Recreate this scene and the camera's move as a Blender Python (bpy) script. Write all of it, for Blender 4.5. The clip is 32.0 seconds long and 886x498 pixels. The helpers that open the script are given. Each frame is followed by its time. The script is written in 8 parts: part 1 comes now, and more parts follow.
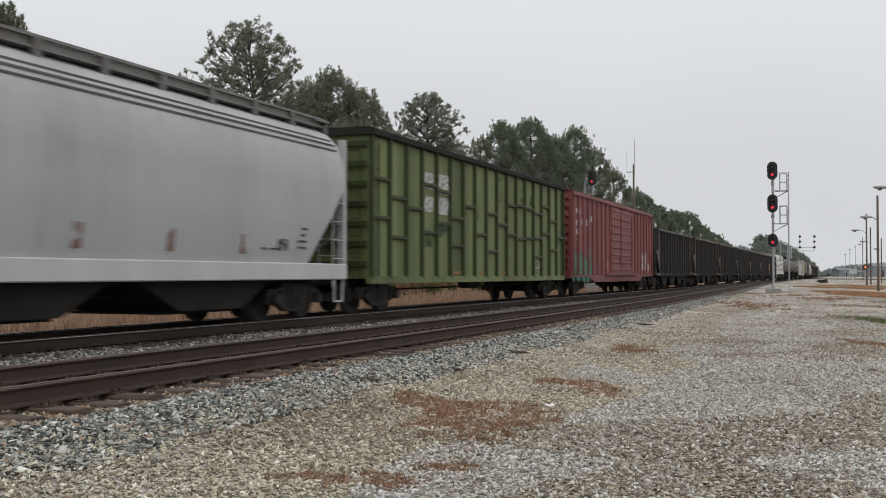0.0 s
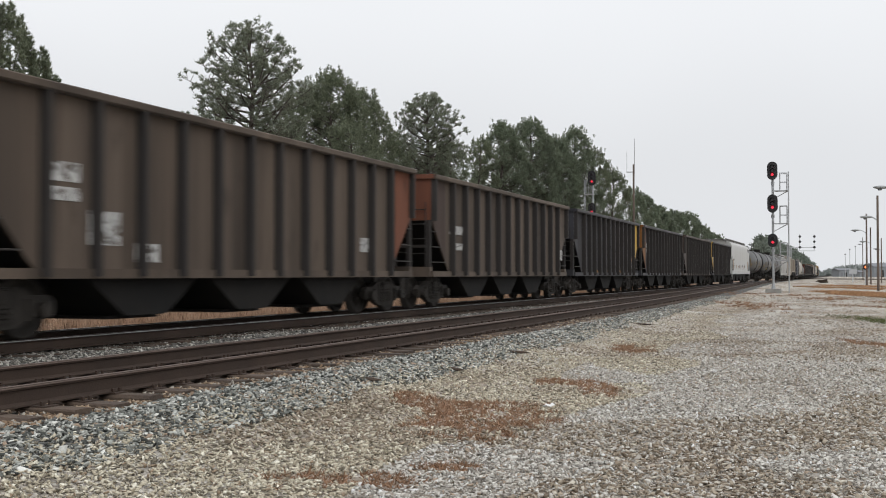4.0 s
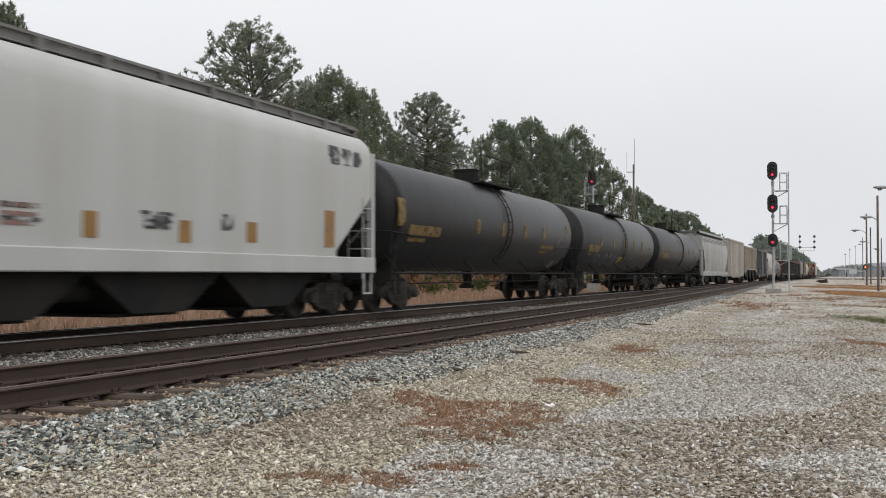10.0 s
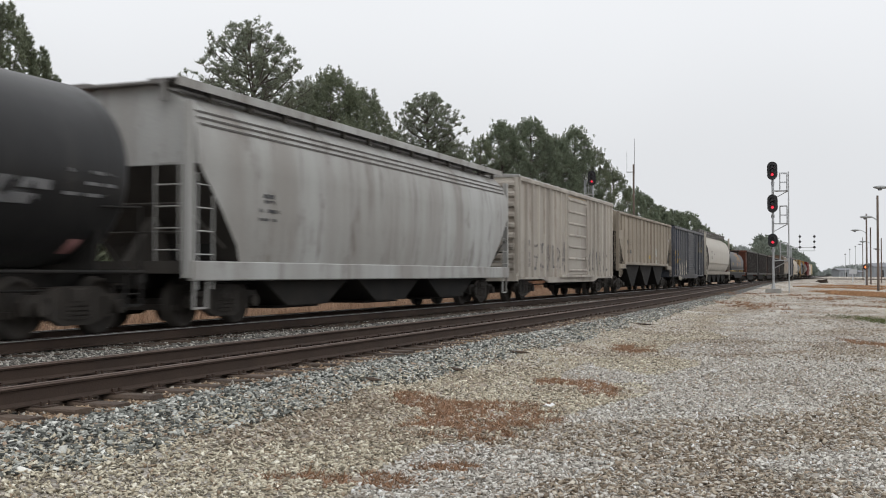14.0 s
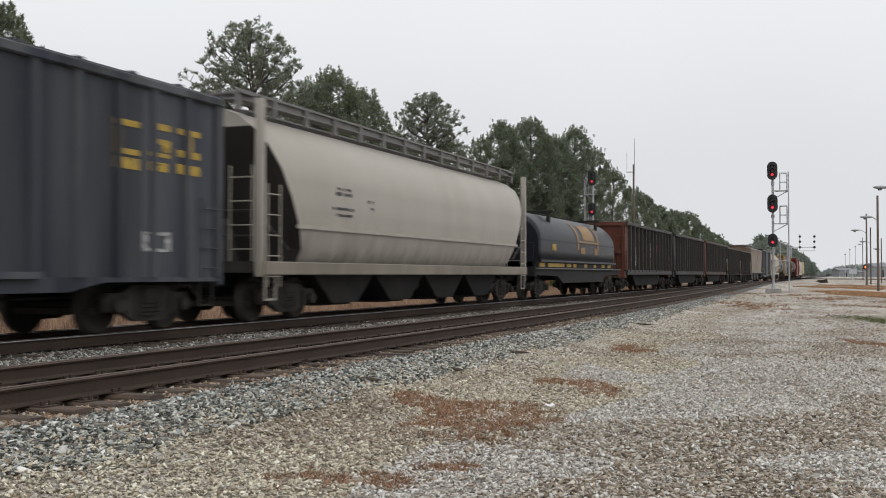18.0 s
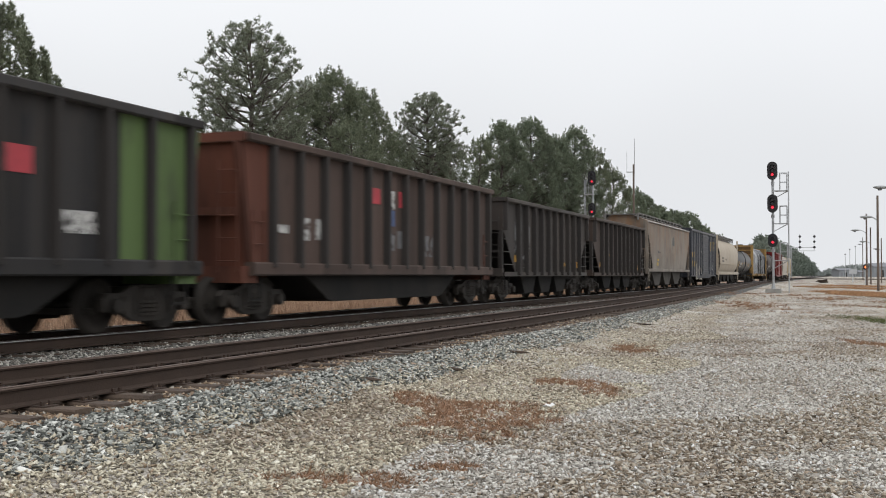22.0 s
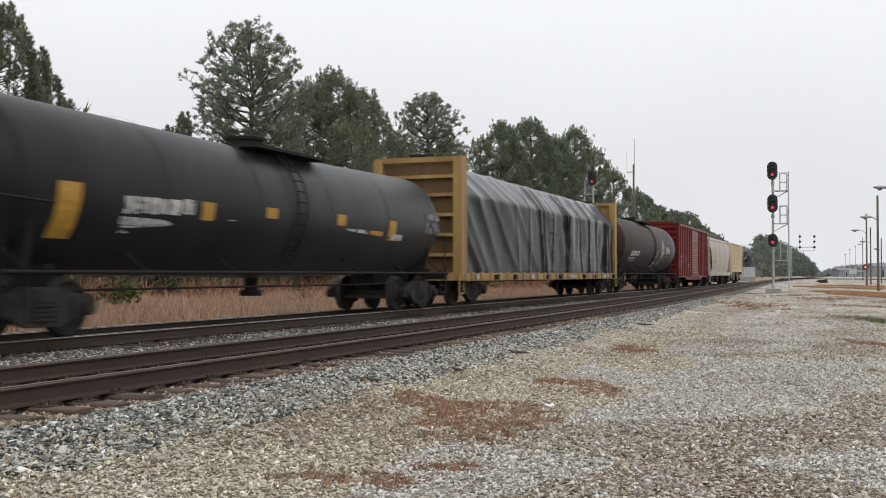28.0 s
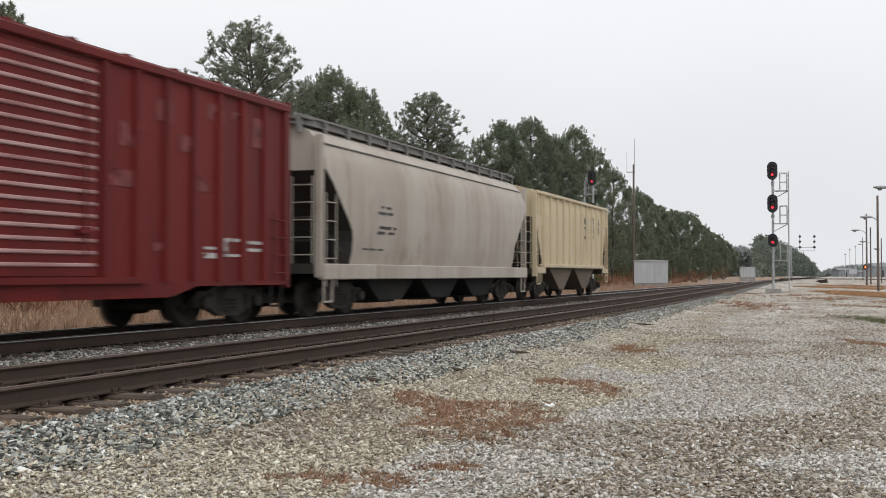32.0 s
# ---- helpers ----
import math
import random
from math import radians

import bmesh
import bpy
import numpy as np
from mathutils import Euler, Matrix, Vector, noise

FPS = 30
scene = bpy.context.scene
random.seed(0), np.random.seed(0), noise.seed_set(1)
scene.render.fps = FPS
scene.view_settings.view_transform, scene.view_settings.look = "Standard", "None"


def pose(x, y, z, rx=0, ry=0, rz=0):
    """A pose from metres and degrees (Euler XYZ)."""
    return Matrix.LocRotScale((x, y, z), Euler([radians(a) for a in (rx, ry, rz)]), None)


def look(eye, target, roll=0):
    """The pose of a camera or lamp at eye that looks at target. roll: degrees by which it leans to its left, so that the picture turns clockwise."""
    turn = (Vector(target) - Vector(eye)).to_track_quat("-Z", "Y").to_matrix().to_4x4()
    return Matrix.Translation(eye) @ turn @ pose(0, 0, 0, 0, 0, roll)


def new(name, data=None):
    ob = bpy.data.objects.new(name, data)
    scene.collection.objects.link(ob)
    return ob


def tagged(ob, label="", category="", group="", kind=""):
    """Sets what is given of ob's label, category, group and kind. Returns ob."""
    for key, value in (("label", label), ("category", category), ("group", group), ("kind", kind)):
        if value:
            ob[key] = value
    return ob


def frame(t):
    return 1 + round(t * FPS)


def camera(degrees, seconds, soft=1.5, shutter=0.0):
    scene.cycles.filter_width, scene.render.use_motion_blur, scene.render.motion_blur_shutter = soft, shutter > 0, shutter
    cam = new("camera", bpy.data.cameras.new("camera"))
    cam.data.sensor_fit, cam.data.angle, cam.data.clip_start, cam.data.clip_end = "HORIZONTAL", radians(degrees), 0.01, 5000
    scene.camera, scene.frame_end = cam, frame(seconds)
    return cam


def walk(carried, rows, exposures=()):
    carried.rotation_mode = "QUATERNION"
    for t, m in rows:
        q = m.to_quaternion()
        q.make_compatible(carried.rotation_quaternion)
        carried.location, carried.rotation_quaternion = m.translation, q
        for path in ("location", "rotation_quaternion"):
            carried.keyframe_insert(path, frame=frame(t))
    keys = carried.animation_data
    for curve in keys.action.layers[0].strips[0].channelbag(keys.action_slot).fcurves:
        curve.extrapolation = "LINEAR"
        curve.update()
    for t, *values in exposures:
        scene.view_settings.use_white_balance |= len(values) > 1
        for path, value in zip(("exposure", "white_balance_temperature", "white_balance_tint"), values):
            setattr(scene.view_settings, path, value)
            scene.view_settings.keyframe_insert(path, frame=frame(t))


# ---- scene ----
# The train track runs along +y, 12.1 m to the left of the camera. z = 0 is the gravel lot under the camera.
EYE = (0.0, 0.0, 1.5)
YAW, TILT, LENS = 20.88, 1.373, 45.34
RAIL_Z = 0.537          # top of rail, both tracks
TRACK_X = -12.1         # centre of the track that carries the train
UNIT = 22.8

cam = camera(LENS, 32.0, soft=1.0, shutter=0.35)
CAM_POSE = pose(*EYE, 90 + TILT, 0, YAW)
# the camera opens up a little after the pale hopper has gone by
walk(cam, [(0.0, CAM_POSE), (32.0, CAM_POSE)],
     [(0, -0.12), (1.0, 0.04), (3, 0.11), (9, 0.1), (14, 0.1), (17, 0.04), (20, 0.1), (22, 0.16), (28, 0.16), (32, 0.16)])

# ---- light: an even overcast sky and a very soft sun
world = bpy.data.worlds.new("overcast")
scene.world = world
world.use_nodes = True
wn, wl = world.node_tree.nodes, world.node_tree.links
wn.clear()
sky = wn.new("ShaderNodeTexSky")
sky.sky_type, sky.sun_disc = "NISHITA", False
sky.sun_elevation, sky.sun_rotation = radians(42), radians(150)
sky.dust_density, sky.ozone_density = 5.0, 1.0
grey = wn.new("ShaderNodeHueSaturation")
grey.inputs["Saturation"].default_value = 0.12
grey.inputs["Value"].default_value = 0.035
cloud = wn.new("ShaderNodeMix")
cloud.data_type = "RGBA"
cloud.inputs["Factor"].default_value = 0.9
cloud.inputs["B"].default_value = (0.850, 0.868, 0.897, 1)
# the cloud cover is a little uneven
where = wn.new("ShaderNodeTexCoord")
drift = wn.new("ShaderNodeTexNoise")
drift.inputs["Scale"].default_value, drift.inputs["Detail"].default_value = 1.7, 3
swell = wn.new("ShaderNodeMapRange")
swell.inputs["From Min"].default_value, swell.inputs["From Max"].default_value = 0.3, 0.7
swell.inputs["To Min"].default_value, swell.inputs["To Max"].default_value = 0.94, 1.05
cover = wn.new("ShaderNodeHueSaturation")
wl.new(where.outputs["Generated"], drift.inputs["Vector"])
wl.new(drift.outputs["Fac"], swell.inputs["Value"])
high = wn.new("ShaderNodeSeparateXYZ")
lift = wn.new("ShaderNodeMapRange")
lift.interpolation_type = "SMOOTHSTEP"
lift.inputs["From Min"].default_value, lift.inputs["From Max"].default_value = 0.08, 0.27
lift.inputs["To Min"].default_value, lift.inputs["To Max"].default_value = 0.91, 1.05
gain = wn.new("ShaderNodeMath")
gain.operation = "MULTIPLY"
wl.new(where.outputs["Generated"], high.inputs[0])
wl.new(high.outputs["Z"], lift.inputs["Value"])
wl.new(lift.outputs[0], gain.inputs[0])
wl.new(swell.outputs[0], gain.inputs[1])
# an overcast sky is brightest at the zenith
crown = wn.new("ShaderNodeMapRange")
crown.inputs["From Min"].default_value, crown.inputs["From Max"].default_value = 0.28, 1.0
crown.inputs["To Min"].default_value, crown.inputs["To Max"].default_value = 1.0, 1.42
top_gain = wn.new("ShaderNodeMath")
top_gain.operation = "MULTIPLY"
wl.new(high.outputs["Z"], crown.inputs["Value"])
wl.new(gain.outputs[0], top_gain.inputs[0])
wl.new(crown.outputs[0], top_gain.inputs[1])
wl.new(top_gain.outputs[0], cover.inputs["Value"])
wl.new(cloud.outputs["Result"], cover.inputs["Color"])
back = wn.new("ShaderNodeBackground")
back.inputs["Strength"].default_value = 1.0
wout = wn.new("ShaderNodeOutputWorld")
wl.new(sky.outputs["Color"], grey.inputs["Color"])
wl.new(grey.outputs["Color"], cloud.inputs["A"])
wl.new(cover.outputs["Color"], back.inputs["Color"])
wl.new(back.outputs["Background"], wout.inputs["Surface"])
sun = new("sun", bpy.data.lights.new("sun", "SUN"))
sun.data.energy, sun.data.angle, sun.data.color = 0.5, radians(40), (1.0, 0.98, 0.95)
sun.matrix_world = look((30, -20, 40), (0, 20, 0))

# ---- materials
MATS = {}


def mat(name, color, rough=0.8, metal=0.0, vary=0.25, grain=3.0, second=None, second_amount=0.5, streak=False,
        bump=0.15, bump_scale=60.0, per_object=0.0, glow=None, tones=None, gloss=0.5, palette=None, leaf=0.0, runs=None, panels=0.0, dents=0.0, worn=None, runs_from=None):
    """A procedural material: base colour with fine grain and broad stains (runs down the face where streak is set)."""
    if name in MATS:
        return MATS[name]
    m = bpy.data.materials.new(name)
    m.use_nodes = True
    n, l = m.node_tree.nodes, m.node_tree.links
    b = n["Principled BSDF"]
    b.inputs["Roughness"].default_value, b.inputs["Metallic"].default_value = rough, metal
    b.inputs["Specular IOR Level"].default_value = gloss
    tc = n.new("ShaderNodeTexCoord")
    info = n.new("ShaderNodeObjectInfo")
    shift = n.new("ShaderNodeVectorMath")
    shift.operation = "MULTIPLY_ADD"
    comb = n.new("ShaderNodeCombineXYZ")
    l.new(info.outputs["Random"], comb.inputs[0])
    l.new(info.outputs["Random"], comb.inputs[1])
    l.new(comb.outputs[0], shift.inputs[0])
    shift.inputs[1].default_value = (37, 53, 0)
    l.new(tc.outputs["Object"], shift.inputs[2])
    stretch = n.new("ShaderNodeVectorMath")
    stretch.operation = "MULTIPLY"
    stretch.inputs[1].default_value = (1, 1, 0.13) if streak else (1, 1, 1)
    l.new(shift.outputs[0], stretch.inputs[0])
    broad = n.new("ShaderNodeTexNoise")
    broad.inputs["Scale"].default_value, broad.inputs["Detail"].default_value = grain * 0.5, 4
    l.new(stretch.outputs[0], broad.inputs["Vector"])
    fine = n.new("ShaderNodeTexNoise")
    fine.inputs["Scale"].default_value, fine.inputs["Detail"].default_value = bump_scale, 3
    l.new(shift.outputs[0], fine.inputs["Vector"])
    ramp = n.new("ShaderNodeMapRange")
    ramp.inputs["From Min"].default_value, ramp.inputs["From Max"].default_value = 0.35, 0.7
    l.new(broad.outputs["Fac"], ramp.inputs["Value"])
    mix = n.new("ShaderNodeMix")
    mix.data_type = "RGBA"
    c2 = second or tuple(c * (1 - vary) for c in color)
    mix.inputs["A"].default_value, mix.inputs["B"].default_value = (*color, 1), (*c2, 1)
    scale = n.new("ShaderNodeMath")
    scale.operation = "MULTIPLY"
    scale.inputs[1].default_value = second_amount if second else 1.0
    l.new(ramp.outputs[0], scale.inputs[0])
    l.new(scale.outputs[0], mix.inputs["Factor"])
    hsv = n.new("ShaderNodeHueSaturation")
    val = n.new("ShaderNodeMath")
    val.operation = "MULTIPLY_ADD"
    val.inputs[1].default_value, val.inputs[2].default_value = vary, 1 - vary * 0.5
    l.new(fine.outputs["Fac"], val.inputs[0])
    last = val
    if per_object:
        add = n.new("ShaderNodeMath")
        add.operation = "MULTIPLY_ADD"
        add.inputs[1].default_value, add.inputs[2].default_value = per_object, -per_object * 0.5
        l.new(info.outputs["Random"], add.inputs[0])
        tot = n.new("ShaderNodeMath")
        l.new(add.outputs[0], tot.inputs[0])
        l.new(val.outputs[0], tot.inputs[1])
        last = tot
    if tones:
        geo = n.new("ShaderNodeNewGeometry")
        add = n.new("ShaderNodeMath")
        add.operation = "MULTIPLY_ADD"
        add.inputs[1].default_value, add.inputs[2].default_value = tones, -tones * 0.5
        l.new(geo.outputs["Random Per Island"], add.inputs[0])
        tot = n.new("ShaderNodeMath")
        l.new(add.outputs[0], tot.inputs[0])
        l.new(last.outputs[0], tot.inputs[1])
        last = tot
    l.new(last.outputs[0], hsv.inputs["Value"])
    l.new(mix.outputs["Result"], hsv.inputs["Color"])
    out_color = hsv.outputs["Color"]
    if panels:
        # sheets between the posts differ a little in tone
        sep = n.new("ShaderNodeSeparateXYZ")
        l.new(tc.outputs["Object"], sep.inputs[0])
        snap = n.new("ShaderNodeMath")
        snap.operation = "SNAP"
        snap.inputs[1].default_value = 1.07
        l.new(sep.outputs["Y"], snap.inputs[0])
        add = n.new("ShaderNodeMath")
        l.new(snap.outputs[0], add.inputs[0])
        l.new(info.outputs["Random"], add.inputs[1])
        pick = n.new("ShaderNodeTexWhiteNoise")
        pick.noise_dimensions = "1D"
        l.new(add.outputs[0], pick.inputs["W"])
        tone = n.new("ShaderNodeMapRange")
        tone.inputs["To Min"].default_value, tone.inputs["To Max"].default_value = 1 - panels, 1 + panels * 1.4
        l.new(pick.outputs["Value"], tone.inputs["Value"])
        sheet_tone = n.new("ShaderNodeHueSaturation")
        l.new(out_color, sheet_tone.inputs["Color"])
        l.new(tone.outputs[0], sheet_tone.inputs["Value"])
        out_color = sheet_tone.outputs["Color"]
    if runs:
        # narrow runs of rust or dirt down the sheet, and blotches
        for stretch_by, scale_by, lo, hi in (((1, 1, 0.07), 3.2, 0.54, 0.74), ((1, 1, 0.5), 1.1, 0.58, 0.72)):
            mv = n.new("ShaderNodeVectorMath")
            mv.operation = "MULTIPLY"
            mv.inputs[1].default_value = stretch_by
            l.new(shift.outputs[0], mv.inputs[0])
            nt = n.new("ShaderNodeTexNoise")
            nt.inputs["Scale"].default_value, nt.inputs["Detail"].default_value, nt.inputs["Roughness"].default_value = scale_by, 6, 0.65
            l.new(mv.outputs[0], nt.inputs["Vector"])
            mr = n.new("ShaderNodeMapRange")
            mr.inputs["From Min"].default_value, mr.inputs["From Max"].default_value = lo, hi
            mr.inputs["To Max"].default_value = runs[3]
            l.new(nt.outputs["Fac"], mr.inputs["Value"])
            mx = n.new("ShaderNodeMix")
            mx.data_type = "RGBA"
            mx.inputs["B"].default_value = (*runs[:3], 1)
            l.new(mr.outputs[0], mx.inputs["Factor"])
            if runs_from:
                # the runs fade in between the two given heights of the side
                mr.inputs["From Min"].default_value = lo - 0.1
                sep = n.new("ShaderNodeSeparateXYZ")
                l.new(tc.outputs["Object"], sep.inputs[0])
                down = n.new("ShaderNodeMapRange")
                down.inputs["From Min"].default_value, down.inputs["From Max"].default_value = runs_from
                l.new(sep.outputs["Z"], down.inputs["Value"])
                thin_out = n.new("ShaderNodeMath")
                thin_out.operation = "MULTIPLY"
                l.new(mr.outputs[0], thin_out.inputs[0])
                l.new(down.outputs[0], thin_out.inputs[1])
                l.new(thin_out.outputs[0], mx.inputs["Factor"])
            l.new(out_color, mx.inputs["A"])
            out_color = mx.outputs["Result"]
    if palette:
        # one of several stone colours for each loose piece
        geo = n.new("ShaderNodeNewGeometry")
        pick = n.new("ShaderNodeValToRGB")
        pick.color_ramp.interpolation = "CONSTANT"
        while len(pick.color_ramp.elements) < len(palette):
            pick.color_ramp.elements.new(0.5)
        at = 0.0
        for el, (share, c) in zip(pick.color_ramp.elements, palette):
            el.position, el.color = at, (*c, 1)
            at += share
        l.new(geo.outputs["Random Per Island"], pick.inputs["Fac"])
        l.new(pick.outputs["Color"], hsv.inputs["Color"])
    l.new(out_color, b.inputs["Base Color"])
    if bump:
        bp = n.new("ShaderNodeBump")
        bp.inputs["Strength"].default_value, bp.inputs["Distance"].default_value = bump, 0.02
        l.new(fine.outputs["Fac"], bp.inputs["Height"])
        l.new(bp.outputs["Normal"], b.inputs["Normal"])
        if dents:
            big = n.new("ShaderNodeTexNoise")
            big.inputs["Scale"].default_value, big.inputs["Detail"].default_value = 1.7, 2
            l.new(shift.outputs[0], big.inputs["Vector"])
            bd = n.new("ShaderNodeBump")
            bd.inputs["Strength"].default_value, bd.inputs["Distance"].default_value = dents, 0.06
            l.new(big.outputs["Fac"], bd.inputs["Height"])
            l.new(bd.outputs["Normal"], bp.inputs["Normal"])
    if leaf:
        # needles and leaves let some light through
        thin = n.new("ShaderNodeBsdfTranslucent")
        both = n.new("ShaderNodeMixShader")
        both.inputs["Fac"].default_value = leaf
        l.new(hsv.outputs["Color"], thin.inputs["Color"])
        l.new(b.outputs["BSDF"], both.inputs[1])
        l.new(thin.outputs["BSDF"], both.inputs[2])
        l.new(both.outputs["Shader"], n["Material Output"].inputs["Surface"])
    if worn:
        # paint that has flaked or was sprayed on unevenly: the bare car shows through
        sw = n.new("ShaderNodeVectorMath")
        sw.operation = "MULTIPLY"
        sw.inputs[1].default_value = (1, 1, 0.75)
        l.new(shift.outputs[0], sw.inputs[0])
        nt = n.new("ShaderNodeTexNoise")
        nt.inputs["Scale"].default_value, nt.inputs["Detail"].default_value, nt.inputs["Distortion"].default_value = worn[0], 2.5, 0.8
        l.new(sw.outputs[0], nt.inputs["Vector"])
        mr = n.new("ShaderNodeMapRange")
        mr.inputs["From Min"].default_value, mr.inputs["From Max"].default_value = worn[1], worn[1] + worn[2]
        l.new(nt.outputs["Fac"], mr.inputs["Value"])
        clear = n.new("ShaderNodeBsdfTransparent")
        both = n.new("ShaderNodeMixShader")
        l.new(mr.outputs[0], both.inputs["Fac"])
        l.new(clear.outputs["BSDF"], both.inputs[1])
        l.new(b.outputs["BSDF"], both.inputs[2])
        l.new(both.outputs["Shader"], n["Material Output"].inputs["Surface"])
    if glow:
        b.inputs["Emission Color"].default_value = (*glow[:3], 1)
        b.inputs["Emission Strength"].default_value = glow[3]
    MATS[name] = m
    return m


# ---- mesh building
class Geo:
    """Collects faces of one mesh."""

    def __init__(self):
        self.v, self.f, self.smooth = [], [], []

    def add(self, verts, faces, smooth=False):
        o = len(self.v)
        self.v += [tuple(p) for p in verts]
        self.f += [tuple(i + o for i in f) for f in faces]
        self.smooth += [smooth] * len(faces)
        return self

    def box(self, x0, x1, y0, y1, z0, z1, m=None):
        p = [(x, y, z) for x in (x0, x1) for y in (y0, y1) for z in (z0, z1)]
        if m is not None:
            p = [m @ Vector(q) for q in p]
        return self.add(p, [(0, 1, 3, 2), (4, 6, 7, 5), (0, 4, 5, 1), (2, 3, 7, 6), (0, 2, 6, 4), (1, 5, 7, 3)])

    def chamfer(self, x0, x1, y0, y1, z0, z1, c=0.01, m=None):
        """A box with bevelled long edges."""
        pts = []
        for y in (y0, y1):
            pts += [(x0 + c, y, z0), (x1 - c, y, z0), (x1, y, z0 + c), (x1, y, z1 - c), (x1 - c, y, z1), (x0 + c, y, z1), (x0, y, z1 - c), (x0, y, z0 + c)]
        if m is not None:
            pts = [m @ Vector(q) for q in pts]
        fs = [tuple(range(8)), tuple(range(15, 7, -1))]
        fs += [(i, i + 8, (i + 1) % 8 + 8, (i + 1) % 8) for i in range(8)]
        return self.add(pts, fs)

    def prism(self, outline, y0, y1, axis="y"):
        """Extrudes an outline of (a, z) points: along y with a = x, or along x with a = y."""
        k = len(outline)
        put = (lambda a, z, s: (a, s, z)) if axis == "y" else (lambda a, z, s: (s, a, z))
        pts = [put(a, z, y0) for a, z in outline] + [put(a, z, y1) for a, z in outline]
        fs = [tuple(range(k)), tuple(range(2 * k - 1, k - 1, -1))] + [(i, i + k, (i + 1) % k + k, (i + 1) % k) for i in range(k)]
        return self.add(pts, fs)

    def tube(self, a, b, r, k=8, r2=None, caps=True, smooth=True):
        a, b = Vector(a), Vector(b)
        d = (b - a).normalized()
        u = d.orthogonal().normalized()
        w = d.cross(u)
        r2 = r if r2 is None else r2
        pts = [c + (u * math.cos(i * math.tau / k) + w * math.sin(i * math.tau / k)) * rr for c, rr in ((a, r), (b, r2)) for i in range(k)]
        self.add(pts, [(i, (i + 1) % k, (i + 1) % k + k, i + k) for i in range(k)], smooth)
        if caps:
            self.add(pts, [tuple(range(k - 1, -1, -1)), tuple(range(k, 2 * k))])
        return self

    def loft(self, rings, smooth=True, caps=True, closed=True):
        k = len(rings[0])
        pts = [p for r in rings for p in r]
        fs = []
        for j in range(len(rings) - 1):
            for i in range(k if closed else k - 1):
                fs.append((j * k + i, j * k + (i + 1) % k, (j + 1) * k + (i + 1) % k, (j + 1) * k + i))
        self.add(pts, fs, smooth)
        if caps:
            self.add(rings[0], [tuple(range(k - 1, -1, -1))])
            self.add(rings[-1], [tuple(range(k))])
        return self

    def mesh(self, name, material):
        me = bpy.data.meshes.new(name)
        me.from_pydata(self.v, [], self.f)
        me.polygons.foreach_set("use_smooth", self.smooth)
        me.materials.append(material)
        b = bmesh.new()
        b.from_mesh(me)
        if len(b.faces) < 60000:
            bmesh.ops.recalc_face_normals(b, faces=b.faces)
            b.to_mesh(me)
        b.free()
        return me


def part(name, geo, material, parent=None, label="", at=None):
    """Links a Geo (or a finished mesh) as one mesh object under a thing or a part."""
    me = geo if isinstance(geo, bpy.types.Mesh) else geo.mesh(name, material)
    ob = new(name, me)
    if parent:
        ob.parent = parent
    if at is not None:
        ob.matrix_basis = at
    if label:
        ob["label"] = label
    return ob


def fast_mesh(name, verts, faces, material, smooth=False):
    me = bpy.data.meshes.new(name)
    me.from_pydata(verts, [], faces)
    if smooth:
        me.polygons.foreach_set("use_smooth", [True] * len(faces))
    me.materials.append(material)
    return me

# bed sheet kept dark to paint in the shade between the loose stones
BALLAST = mat("grey_ballast", (0.12, 0.12, 0.115), 0.95, vary=0.6, grain=2, second=(0.12, 0.105, 0.09), bump=0.9, bump_scale=24, gloss=0.2)
STONE_GREY = mat("ballast_stone", (0.25, 0.26, 0.26), 0.9, vary=0.35, grain=1.5, bump=0.2, bump_scale=60, gloss=0.2,
                 palette=[(0.24, (0.070, 0.073, 0.066)), (0.24, (0.186, 0.193, 0.175)), (0.26, (0.356, 0.362, 0.330)), (0.16, (0.542, 0.542, 0.503)), (0.04, (0.768, 0.763, 0.712)), (0.06, (0.350, 0.266, 0.198))])
STONE_TAN = mat("lot_stone", (0.4, 0.37, 0.33), 0.9, vary=0.35, grain=0.8, bump=0.2, bump_scale=60, gloss=0.2,
                palette=[(0.18, (0.202, 0.179, 0.138)), (0.25, (0.435, 0.383, 0.292)), (0.27, (0.549, 0.495, 0.385)), (0.17, (0.669, 0.618, 0.498)), (0.06, (0.814, 0.774, 0.655)), (0.07, (0.331, 0.255, 0.180))])
STONE_PALE = mat("pale_lot_stone", (0.4, 0.38, 0.35), 0.9, vary=0.35, grain=0.8, bump=0.2, bump_scale=60, gloss=0.2,
                 palette=[(0.18, (0.253, 0.234, 0.207)), (0.20, (0.426, 0.396, 0.350)), (0.28, (0.556, 0.526, 0.476)), (0.20, (0.668, 0.643, 0.593)), (0.06, (0.733, 0.726, 0.714)), (0.06, (0.382, 0.305, 0.234))])
STONE_RUST = mat("rusty_stone", (0.2, 0.15, 0.11), 0.9, vary=0.35, grain=0.8, bump=0.2, bump_scale=60, gloss=0.2,
                 palette=[(0.2, (0.10, 0.072, 0.052)), (0.3, (0.23, 0.155, 0.10)), (0.3, (0.37, 0.28, 0.195)), (0.2, (0.36, 0.33, 0.285))])

STONE_SOIL = mat("dirty_stone", (0.3, 0.25, 0.2), 0.9, vary=0.35, grain=0.8, bump=0.2, bump_scale=60, gloss=0.15,
                 palette=[(0.25, (0.184, 0.146, 0.108)), (0.32, (0.292, 0.238, 0.178)), (0.28, (0.410, 0.351, 0.275)), (0.15, (0.562, 0.513, 0.432))])

